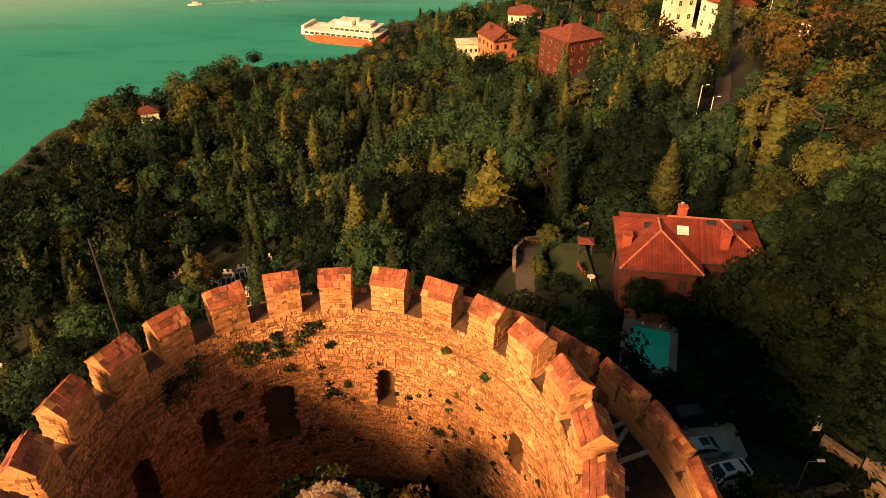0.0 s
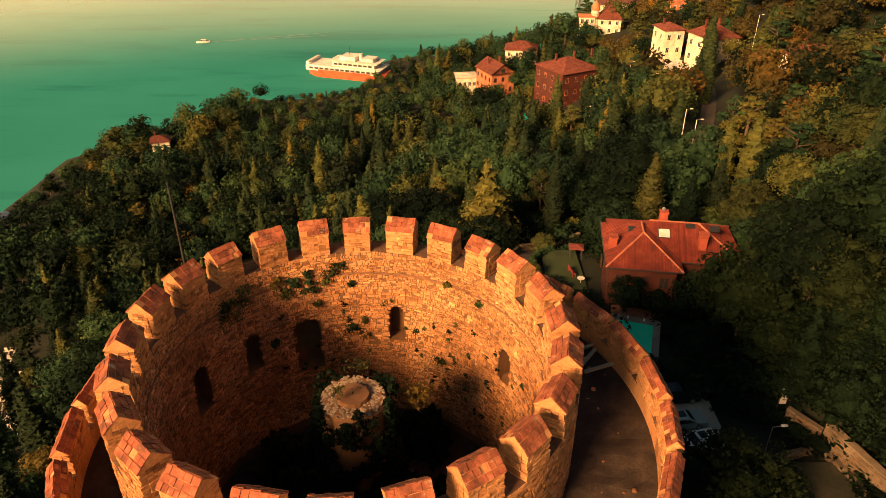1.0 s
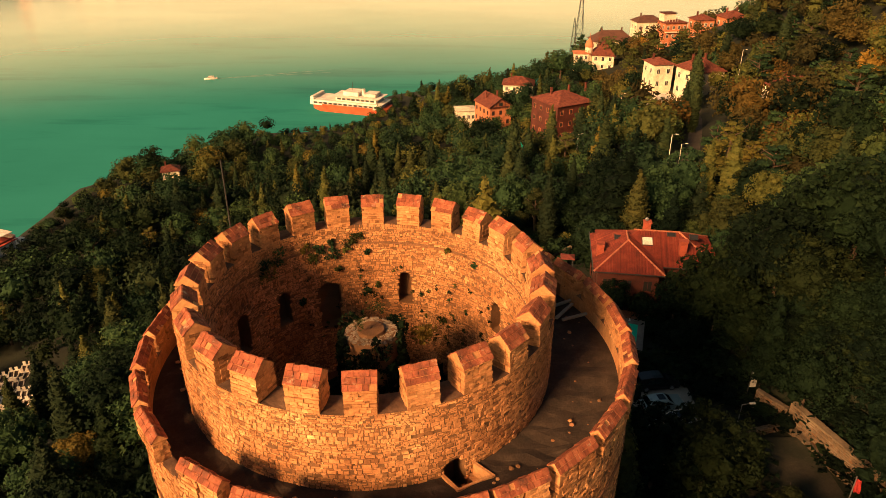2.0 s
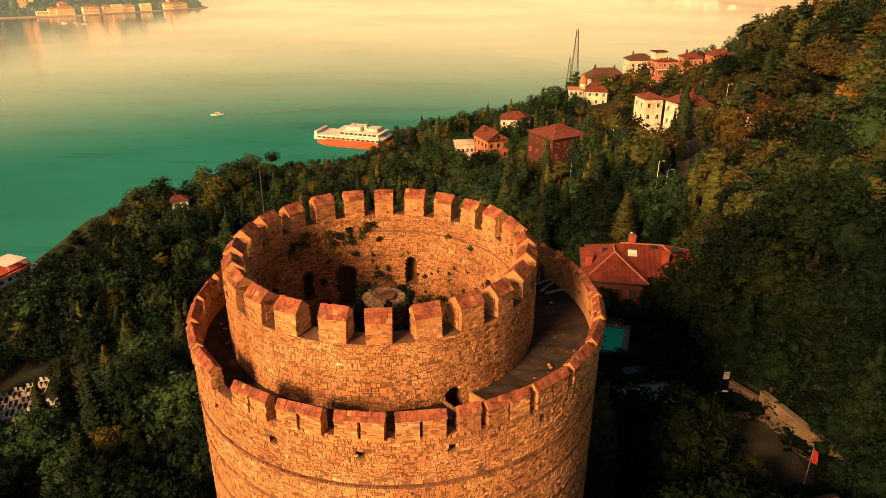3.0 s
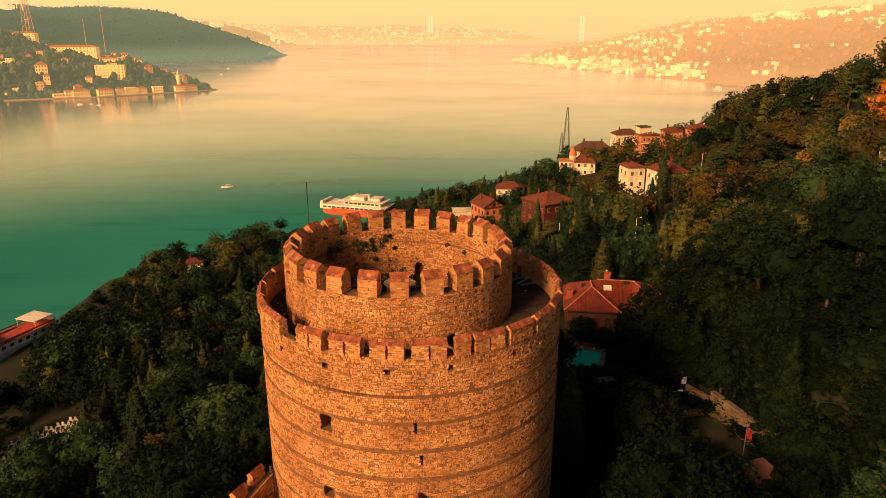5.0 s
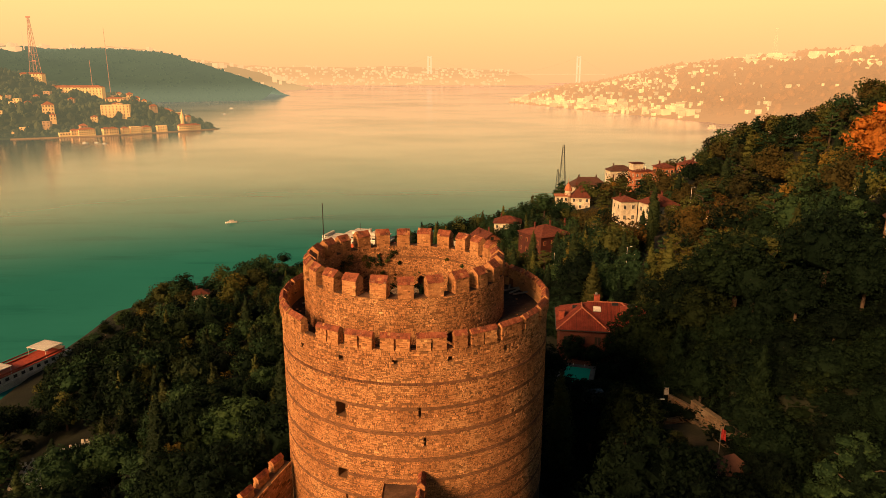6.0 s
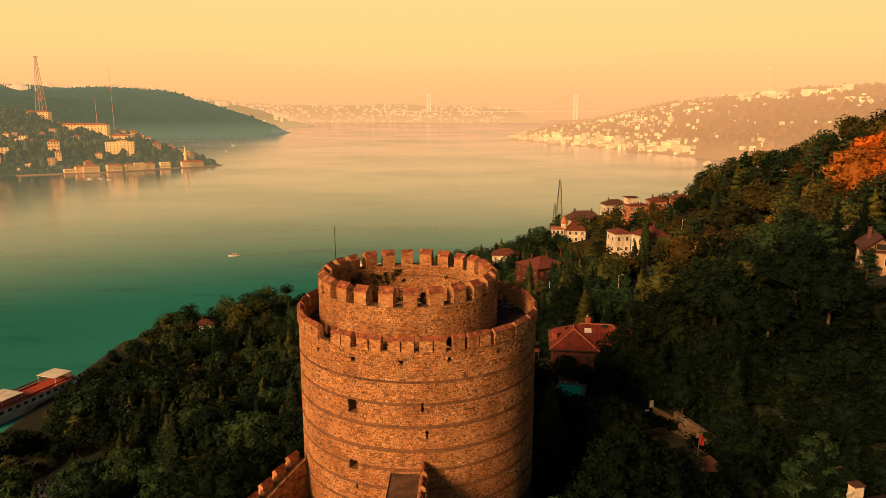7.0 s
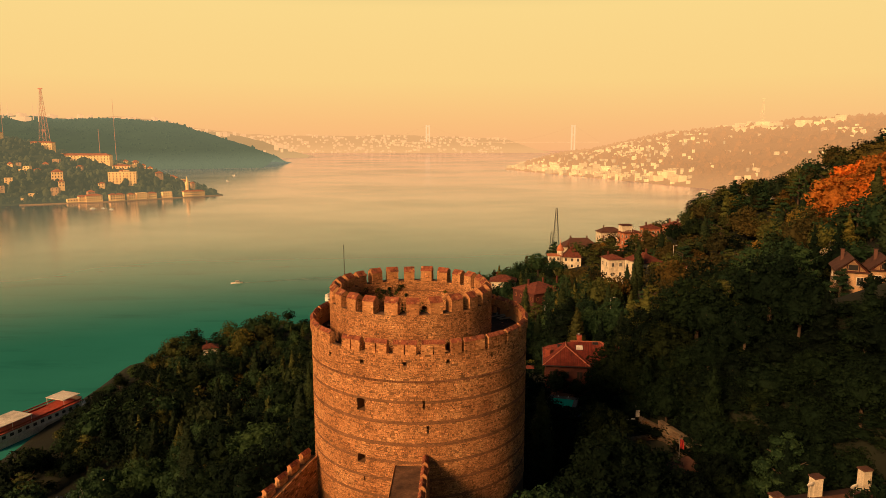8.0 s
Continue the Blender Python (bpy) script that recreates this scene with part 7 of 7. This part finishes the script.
part("spire", rod(bmesh.new(), (0, 0, 21), (0, 0, 32), 2.4, 0.1, 12), M_PWALL, mn)
qv = [(-600, 924, -2), (-492, 978.5, -2), (-364, 1094, -2), (-368, 1099, -2), (-494, 984, -2), (-603, 930, -2)]
qv += [(a, b, 1.3) for a, b, _ in qv]
tagged(put("quay", mesh_from("quay", qv, [(6, 7, 10, 11), (7, 8, 9, 10), (0, 1, 7, 6), (1, 2, 8, 7), (2, 3, 9, 8)], M_PDULL)), "pale stone quay along the far promontory", "quay", kind="structure")


def lattice(name, label, x, y, z, h, base, mat, arms=True):
    t = thing(name, pose(x, y, z), label, "mast")
    bm = bmesh.new()
    n = 9
    for k in range(n):
        for half in (0,):
            a, b = base * (1 - 0.86 * (k / n)), base * (1 - 0.86 * ((k + 1) / n))
            z0, z1 = h * k / n, h * (k + 1) / n
            c0 = [(-a, -a, z0), (a, -a, z0), (a, a, z0), (-a, a, z0)]
            c1 = [(-b, -b, z1), (b, -b, z1), (b, b, z1), (-b, b, z1)]
            for i in range(4):
                rod(bm, c0[i], c1[i], base * 0.05, None, 4)
                rod(bm, c0[i], c1[(i + 1) % 4], base * 0.022, None, 4)
                rod(bm, c1[i], c1[(i + 1) % 4], base * 0.022, None, 4)
    part("lattice", bm, mat, t)
    if arms:
        part("crossarm", box(-base * 0.5, base * 0.5, -1, 1, h, h + 3.0), mat, t)
        part("platform", box(-base * 0.35, base * 0.35, -base * 0.35, base * 0.35, h * 0.34, h * 0.34 + 2), mat, t)
    return t


lattice("radio_mast", "red and white lattice radio mast on the hill", -934, 1600, prom_h(-934, 1600) - 4, 211 - prom_h(-934, 1600), 10, M_PYLON)
lattice("radio_mast", "hazy lattice mast on the far crest", 1043, 2200, right_h(1043, 2200), 215 - right_h(1043, 2200), 8, M_RTOWN)
for x, y, zt, lab in ((-860, 1800, 196, "thin mast on the wooded hill"), (-685, 1350, 112, "slim flagpole by the long school"), (-1340, 2100, 225, "thin mast on the far crest"), (-1395, 2150, 215, "thin mast on the far crest")):
    zb = prom_h(x, y) if y < 1900 else ridge_h(x, y)
    p = thing("mast", pose(x, y, zb - 4), lab, "mast")
    part("pole", rod(bmesh.new(), (0, 0, 0), (0, 0, zt - zb + 4), 0.7, 0.3, 6), M_PYLON, p)
mq = thing("mosque", pose(-1470, 2420, ridge_h(-1470, 2420) - 8), "pale domed mosque on the far crest in haze", "mosque")
part("hall", box(-26, 26, -20, 20, 0, 20), M_LTOWN, mq)
d = bmesh.new()
bmesh.ops.create_uvsphere(d, u_segments=20, v_segments=10, radius=15, matrix=Matrix.Translation((0, 0, 20)))
part("dome", d, M_LTOWN, mq)
for x in (-62, -44, 44, 62):
    part("minaret", rod(bmesh.new(), (x, 0, 0), (x, 0, 70), 2.0, 0.5, 8), M_LTOWN, mq)

# the suspension bridge far down the strait
br = thing("suspension_bridge", pose(0, 4300, 0), "pale suspension bridge far off in haze", "bridge")
for x in (-69.5, 836.0):
    for dx in (-9, 9):
        part("tower_leg", box(x + dx - 4.0, x + dx + 4.0, -5, 5, 0, 168), M_BRIDGE, br)
    part("portal_beam", box(x - 10, x + 10, -4, 4, 158, 165), M_BRIDGE, br)
    part("portal_beam", box(x - 10, x + 10, -4, 4, 104, 110), M_BRIDGE, br)
part("deck", box(-320, 1000, -14, 14, 61, 64), M_LTOWN, br)
for s in (-9, 9):
    bm = bmesh.new()
    pts = [(-320, 66)] + [(-69.5 + 905.5 * k / 24, 68 + 98 * (2 * k / 24 - 1) ** 2) for k in range(25)] + [(1000, 66)]
    for (xa, za), (xb, zb) in zip(pts, pts[1:]):
        rod(bm, (xa, s, za), (xb, s, zb), 0.2, None, 4)
    part("main_cable", bm, M_LAST, br)


# ---- boats ----
def ferry():
    f = thing("ferry", pose(-65.5, 331, 0, 0, 0, -18), "moored ferry with an orange hull and white upper decks", "ship")
    n = 16
    vs, fs = [], []
    L, W = 46.0, 5.6
    for k in range(n + 1):
        u = k / n
        w = W * min(1.0, (0.25 + u * 5.0)) if u < 0.15 else W * (1.0 if u < 0.85 else 1 - 0.55 * ((u - 0.85) / 0.15) ** 1.5)
        for y, z in ((-w * 0.8, -0.6), (-w, 4.4), (w, 4.4), (w * 0.8, -0.6)):
            vs.append((L * u, y, z))
    for k in range(n):
        a, b = 4 * k, 4 * k + 4
        fs += [(a, b, b + 1, a + 1), (a + 1, b + 1, b + 2, a + 2), (a + 2, b + 2, b + 3, a + 3)]
    fs += [(0, 1, 2, 3), (4 * n + 3, 4 * n + 2, 4 * n + 1, 4 * n)]
    f.scale = (0.90, 1.2, 0.92)
    put("hull", mesh_from("hull", vs, fs, HULLRED), f, label="orange-red painted hull")
    part("main_deck_house", box(1.0, 43, -5.4, 5.4, 3.62, 6.2, 0.1), SHIPWHITE, f)
    for k in range(13):
        part("window", box(3.2 + k * 3.0, 5.6 + k * 3.0, -5.46, -5.36, 4.5, 5.5), DARK, f)
    part("upper_deck", box(2.0, 44, -5.6, 5.6, 6.2, 6.45, 0.05), SHIPWHITE, f)
    part("upper_house", box(16, 40, -4.2, 4.2, 6.46, 8.9, 0.15), SHIPWHITE, f)
    for k in range(8):
        part("window", box(17 + k * 2.8, 19.2 + k * 2.8, -4.26, -4.16, 7.2, 8.2), DARK, f)
    part("canopy", box(14, 42, -5.0, 5.0, 8.95, 9.15, 0.05), SHIPWHITE, f)
    part("bridge_house", box(20, 29, -3.4, 3.4, 9.2, 11.4, 0.3), SHIPWHITE, f)
    part("bridge_house", box(32, 39, -3.0, 3.0, 9.2, 11.0, 0.3), SHIPWHITE, f)
    part("funnel", rod(bmesh.new(), (30.5, 0, 9.2), (30.5, 0, 12.5), 1.1, 0.9, 12), SHIPWHITE, f)
    part("mast", rod(bmesh.new(), (24, 0, 11.4), (24, 0, 16), 0.12, 0.06, 6), DARK, f)
    bm = bmesh.new()
    for k in range(14):
        rod(bm, (2.2 + k, -5.4, 6.4), (2.2 + k, -5.4, 7.5), 0.05, None, 4)
    rod(bm, (2.2, -5.4, 7.5), (15.2, -5.4, 7.5), 0.06, None, 4)
    part("railing", bm, SHIPWHITE, f)
    part("stern_post", box(1.2, 3.0, -5.2, 5.2, 6.46, 8.0, 0.1), SHIPWHITE, f)


ferry()


def small_boat(label, x, y, rot, L, mat=None, z=0.0, cabin=True):
    b = thing("motor_boat", pose(x, y, z, 0, 0, rot), label, "boat")
    vs, fs = [], []
    n = 8
    for k in range(n + 1):
        u = k / n
        w = L * 0.16 * (1 - max(0, (u - 0.5) / 0.5) ** 2) + 0.02
        for yy, zz in ((-w * 0.7, -0.3), (-w, 0.11 * L), (w, 0.11 * L), (w * 0.7, -0.3)):
            vs.append((L * (u - 0.5), yy, zz))
    for k in range(n):
        a, c = 4 * k, 4 * k + 4
        fs += [(a, c, c + 1, a + 1), (a + 1, c + 1, c + 2, a + 2), (a + 2, c + 2, c + 3, a + 3)]
    fs.append((0, 1, 2, 3))
    put("hull", mesh_from("boat_hull", vs, fs, mat or SHIPWHITE), b)
    if cabin:
        part("cabin", box(-L * 0.25, L * 0.15, -L * 0.11, L * 0.11, 0.11 * L, 0.24 * L, 0.08), SHIPWHITE, b)
        part("window", box(-L * 0.2, L * 0.155, -L * 0.112, L * 0.112, 0.16 * L, 0.20 * L), DARK, b)
    return b


small_boat("small white motor boat on the strait", -136.5, 390, 200, 7.5)
foam = surface("boat_wake_foam", (0.30, 0.42, 0.38), rough=0.4, fine=1.5)
for k, (ax, sp) in enumerate(((3.0, 0.5), (4.2, 0.9))):
    vs, fs = [], []
    for i in range(25):
        u = i / 24
        cx, cy = -133 + 64 * u, 391.2 + 20 * u + (ax * u if k else -ax * u)
        hw = 0.12 + sp * 0.35 * math.sin(math.pi * u) * (0.7 + 0.3 * math.sin(i * 2.1))
        vs += [(cx, cy - hw, 0.05), (cx, cy + hw, 0.05)]
    fs = [(2 * i, 2 * i + 2, 2 * i + 3, 2 * i + 1) for i in range(24)]
    tagged(put("boat_wake", mesh_from("boat_wake", vs, fs, foam)), "faint pale wake trailing the motor boat", "wake", kind="structure")
for x, y, L in ((-474, 880, 14), (-462, 885, 10), (-445, 872, 12), (-520, 1700, 18), (-470, 1480, 14), (452, 1120, 22), (470, 1165, 18), (560, 1400, 22), (430, 1450, 16), (380, 1560, 20), (345, 1600, 18)):
    small_boat("small pale boat far out on the strait", x, y, 170, L * 0.6, M_RTOWN if x > 0 else SHIPWHITE)


def excursion_boat(label, x, y, rot, L, W, deck, z=0.0):
    b = thing("excursion_boat", pose(x, y, z, 0, 0, rot), label, "ship")
    vs, fs = [], []
    n = 12
    for k in range(n + 1):
        u = k / n
        w = W / 2 * (1 - max(0, (u - 0.78) / 0.22) ** 2 * 0.8)
        for yy, zz in ((-w * 0.85, -0.4), (-w, 2.4), (w, 2.4), (w * 0.85, -0.4)):
            vs.append((L * u, yy, zz))
    for k in range(n):
        a, c = 4 * k, 4 * k + 4
        fs += [(a, c, c + 1, a + 1), (a + 1, c + 1, c + 2, a + 2), (a + 2, c + 2, c + 3, a + 3)]
    fs.append((0, 1, 2, 3))
    put("hull", mesh_from("excursion_hull", vs, fs, SHIPWHITE), b)
    part("saloon", box(0.5, L * 0.86, -W / 2 + 0.35, W / 2 - 0.35, 2.42, 4.6, 0.08), SHIPWHITE, b)
    for k in range(12):
        part("window", box(1.2 + k * L * 0.07, 1.2 + k * L * 0.07 + 1.3, -W / 2 + 0.29, -W / 2 + 0.37, 3.0, 4.0), DARK, b)
    part("top_deck", box(0.4, L * 0.88, -W / 2 + 0.2, W / 2 - 0.2, 4.62, 4.8), deck, b, "red carpeted top deck")
    bm = bmesh.new()
    for s in (-1, 1):
        for k in range(int(L * 0.5)):
            rod(bm, (0.6 + k * 1.7, s * (W / 2 - 0.3), 4.8), (0.6 + k * 1.7, s * (W / 2 - 0.3), 5.7), 0.04, None, 4)
        bm_box(bm, 0.6, L * 0.86, s * (W / 2 - 0.3) - 0.05, s * (W / 2 - 0.3) + 0.05, 5.3, 5.75)
    part("railing", bm, deck, b)
    part("canopy", box(0.4, L * 0.38, -W / 2 + 0.1, W / 2 - 0.1, 7.2, 7.4, 0.05), SHIPWHITE, b, "pale canopy roof")
    part("crossbeam", box(L * 0.7, L * 0.715, -W / 2 + 0.6, W / 2 - 0.6, 6.9, 7.28), SHIPWHITE, b)
    for s in (-1, 1):
        part("bench", box(L * 0.42, L * 0.66, s * (W / 2 - 1.2) - 0.25, s * (W / 2 - 1.2) + 0.25, 4.81, 5.25, 0.03), deck, b)
    part("bow_screen", box(L * 0.865, L * 0.875, -W / 2 + 0.5, W / 2 - 0.5, 4.8, 6.2), SHIPWHITE, b)
    part("wheelhouse_roof", box(L * 0.68, L * 0.86, -W / 2 + 0.4, W / 2 - 0.4, 7.3, 7.5, 0.05), SHIPWHITE, b)
    for sx in (0.69, 0.85):
        for s in (-1, 1):
            part("stanchion", rod(bmesh.new(), (L * sx, s * (W / 2 - 0.6), 4.8), (L * sx, s * (W / 2 - 0.6), 7.3), 0.08, None, 6), SHIPWHITE, b)
    for sx in (0.02, 0.2, 0.37):
        for s in (-1, 1):
            part("stanchion", rod(bmesh.new(), (L * sx, s * (W / 2 - 0.4), 4.8), (L * sx, s * (W / 2 - 0.4), 7.2), 0.08, None, 6), SHIPWHITE, b)
    return b


REDDECK = surface("red_deck_paint", (0.42, 0.07, 0.04), rough=0.7, fine=4)
excursion_boat("moored excursion boat with a red top deck and pale canopy", -143.5, 138, 70, 40, 9, REDDECK)

# the crane mast and the coast house
lattice("crane_mast", "dark slim crane mast on the shore", 81, 412, 2, 46, 3.2, DARK, False)
lattice("crane_mast", "dark short crane mast on the shore", 77.5, 410, 2, 30, 2.2, DARK, False)


# ---- graves on the wooded slope ----
rng = random.Random(41)
slab_bm = bmesh.new()
for x0, x1, y0, y1 in ((-1.1, 1.1, -1.5, -1.28), (-1.1, 1.1, 1.28, 1.5), (-1.1, -0.88, -1.28, 1.28), (0.88, 1.1, -1.28, 1.28), (-0.1, 0.1, -1.28, 1.28)):
    bm_box(slab_bm, x0, x1, y0, y1, -0.4, 0.42, 0.03)
slab_me = bpy.data.meshes.new("kerb_frame")
slab_bm.to_mesh(slab_me)
slab_bm.free()
slab_me.materials.append(MARBLE)
hb = box(-0.28, 0.28, -0.07, 0.07, 0.0, 0.95, 0.03)
head_me = bpy.data.meshes.new("headstone")
hb.to_mesh(head_me)
hb.free()
head_me.materials.append(MARBLE)
first = None
for cx, cy, n, rot in ((-80, 80, 28, 20), (-92, 96, 18, 20), (-71, 66, 12, 20), (-42, 114, 12, 15), (-33, 92, 10, 15), (-31, 96, 5, 10), (-20, 128, 5, 0), (-58, 120, 5, 10)):
    for k in range(n):
        c, s = math.cos(radians(rot)), math.sin(radians(rot))
        u, v = (k % 6 - 2.5) * 2.7 + rng.uniform(-0.2, 0.2), (k // 6 - 1.5) * 3.6 + rng.uniform(-0.3, 0.3)
        x, y = cx + u * c - v * s, cy + u * s + v * c
        z = ground_z(x, y) + 0.35
        m = pose(x, y, z, rng.uniform(-3, 3), rng.uniform(-3, 3), rot + rng.uniform(-6, 6))
        if first is None:
            first = thing("grave", m, "kerbed pale marble grave plot with two headstones", "grave", "graves on the wooded slope")
            put("kerb_frame", slab_me, first)
            part("earth", box(-0.95, 0.95, -1.35, 1.35, -0.4, 0.2), TERRACE, first, "dark planted earth")
            put("headstone", head_me, first, pose(-0.5, 1.4, 0.3))
            put("headstone", head_me, first, pose(0.5, 1.4, 0.2))
        else:
            copy_thing(first, m)


# ---- plants that grow on the tower ----
def tuft(name, label, cat, c, r, a, z, size, count, mat, seed, flat=1.0, leaf=0.07):
    rg = random.Random(seed)
    lobes = [((rg.uniform(-0.7, 0.7) * size, rg.uniform(-0.4, 0.4) * size * flat, rg.uniform(-0.7, 0.6) * size), (size * rg.uniform(0.2, 0.6), size * rg.uniform(0.3, 0.6) * flat, size * rg.uniform(0.2, 0.6))) for _ in range(6)]
    vs, fs = leaf_cloud(rg, lobes, count, leaf, 1.0)
    base = thing(name, pose(c[0] + r * math.cos(radians(a)), c[1] + r * math.sin(radians(a)), z, 0, 0, a - 90), label, cat, "plants growing on the tower")
    put("leaves", mesh_from("leaves", vs, fs, mat), base)
    sb = bmesh.new()
    for k in range(4):
        rod(sb, (0, 0.15 * flat, -size * 0.6), (rg.uniform(-0.3, 0.3) * size, rg.uniform(-0.2, 0.2) * size * flat, size * 0.3), 0.02, 0.008, 4)
    part("stem", sb, BARK, base)
    return base


k = 0
for a, z, s in ((104, 77.6, 0.5), (118, 77.2, 0.42), (121, 76.7, 0.4), (112, 76.8, 0.55), (124, 77.5, 0.3), (113.5, 77.5, 0.35), (100, 77.7, 0.25), (138, 77.4, 0.8), (141, 76.8, 0.9), (145, 77.3, 0.6), (106, 76.9, 0.25), (97, 76.6, 0.2), (60, 77.2, 0.2), (46, 76.8, 0.22), (92, 74.0, 0.3), (98, 73.6, 0.35),
                (62, 71.8, 0.4), (128, 73.8, 0.3), (110, 75.6, 0.25)):
    k += 1
    tuft("wall_shrub", "small shrub rooted in the tower's inner wall", "shrub", UC, R_IN - 0.12, a, z, s, int(60 + 150 * s), LEAVES[1 + k % 2], 500 + k, 0.5)
wr = random.Random(88)
for k in range(64):
    tuft("wall_weed", "small dry weed rooted between the inner wall's stones", "weed", UC, R_IN - 0.07, wr.uniform(18, 125), wr.uniform(69.5, 75.5), wr.uniform(0.12, 0.26), 26, LEAVES[wr.choice((0, 1, 2))], 1200 + k, 0.4, 0.05)
tuft("shrub", "yellow-leaved shrub beside the broken pier", "shrub", UC, 3.0, 22, 75.6, 0.95, 300, LEAVES[4], 540, 1.0, 0.09)
tuft("shrub", "dry weeds on top of the broken pier", "shrub", UC, 1.2, 80, 76.9, 0.5, 90, LEAVES[2], 541, 1.0, 0.06)
tuft("shrub", "dry weeds on top of the broken pier", "shrub", UC, 0.9, 225, 76.85, 0.45, 90, LEAVES[2], 542, 1.0, 0.06)
# shrubs added to darken the chamber floor, standing in for its deep shade
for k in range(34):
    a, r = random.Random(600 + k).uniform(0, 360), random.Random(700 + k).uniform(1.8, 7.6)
    tuft("shrub", "near-black shrub added for the shade on the chamber floor", "shrub", UC, r, a, Z_FLOOR + 0.6, 1.7, 380, LEAVES[0], 800 + k, 1.0, 0.2)

# creeper round the pier; the shaft's shade is put into its near-black leaves
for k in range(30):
    tuft("creeper", "creeper on the broken pier, near black for the shaft's shade", "creeper", UC, 1.66, k * 47.3, 75.7 - (k % 6) * 0.95, 0.95, 230, LEAVES[0], 900 + k, 0.4, 0.11)

# fallen stones and rubbish on the terrace
drng = random.Random(77)
for k in range(70):
    a, r = drng.uniform(0, 360), drng.uniform(R_UP + 0.35, R_LOW - 0.9)
    sz = drng.choice((0.06, 0.08, 0.1, 0.14))
    db = bmesh.new()
    bmesh.ops.create_icosphere(db, subdivisions=1, radius=sz)
    for v in db.verts:
        v.co *= drng.uniform(0.7, 1.2)
        v.co.z *= 0.6
    ob = part("fallen_stone", db, drng.choice((STONE_ONE, STONE_ONE, BRICK, MORTAR)), None)
    ob.matrix_basis = pose(LC[0] + r * math.cos(radians(a)), LC[1] + r * math.sin(radians(a)), Z_TERR + sz * 0.35, 0, 0, drng.uniform(0, 360))
    tagged(ob, "small fallen stone lying on the terrace", "stone", "fallen stones on the terrace")

# old timbers lying on the terrace
for k, (a, r, rot, ln) in enumerate(((28, 11.4, 30, 2.6), (24, 11.2, 55, 2.2), (20, 11.5, 20, 1.8), (32, 11.6, 80, 1.5), (176, 11.0, 10, 0.6))):
    p = (LC[0] + r * math.cos(radians(a)), LC[1] + r * math.sin(radians(a)), Z_TERR + 0.25)
    bmx = box(-ln / 2, ln / 2, -0.09, 0.09, -0.07, 0.07, 0.015)
    ob = part("timber", bmx, GRAVEL, None)
    ob.matrix_basis = pose(p[0], p[1], p[2], 0, rng.uniform(-4, 4), rot)
    tagged(ob, "weathered grey timber lying on the terrace", "timber", "timbers on the terrace")
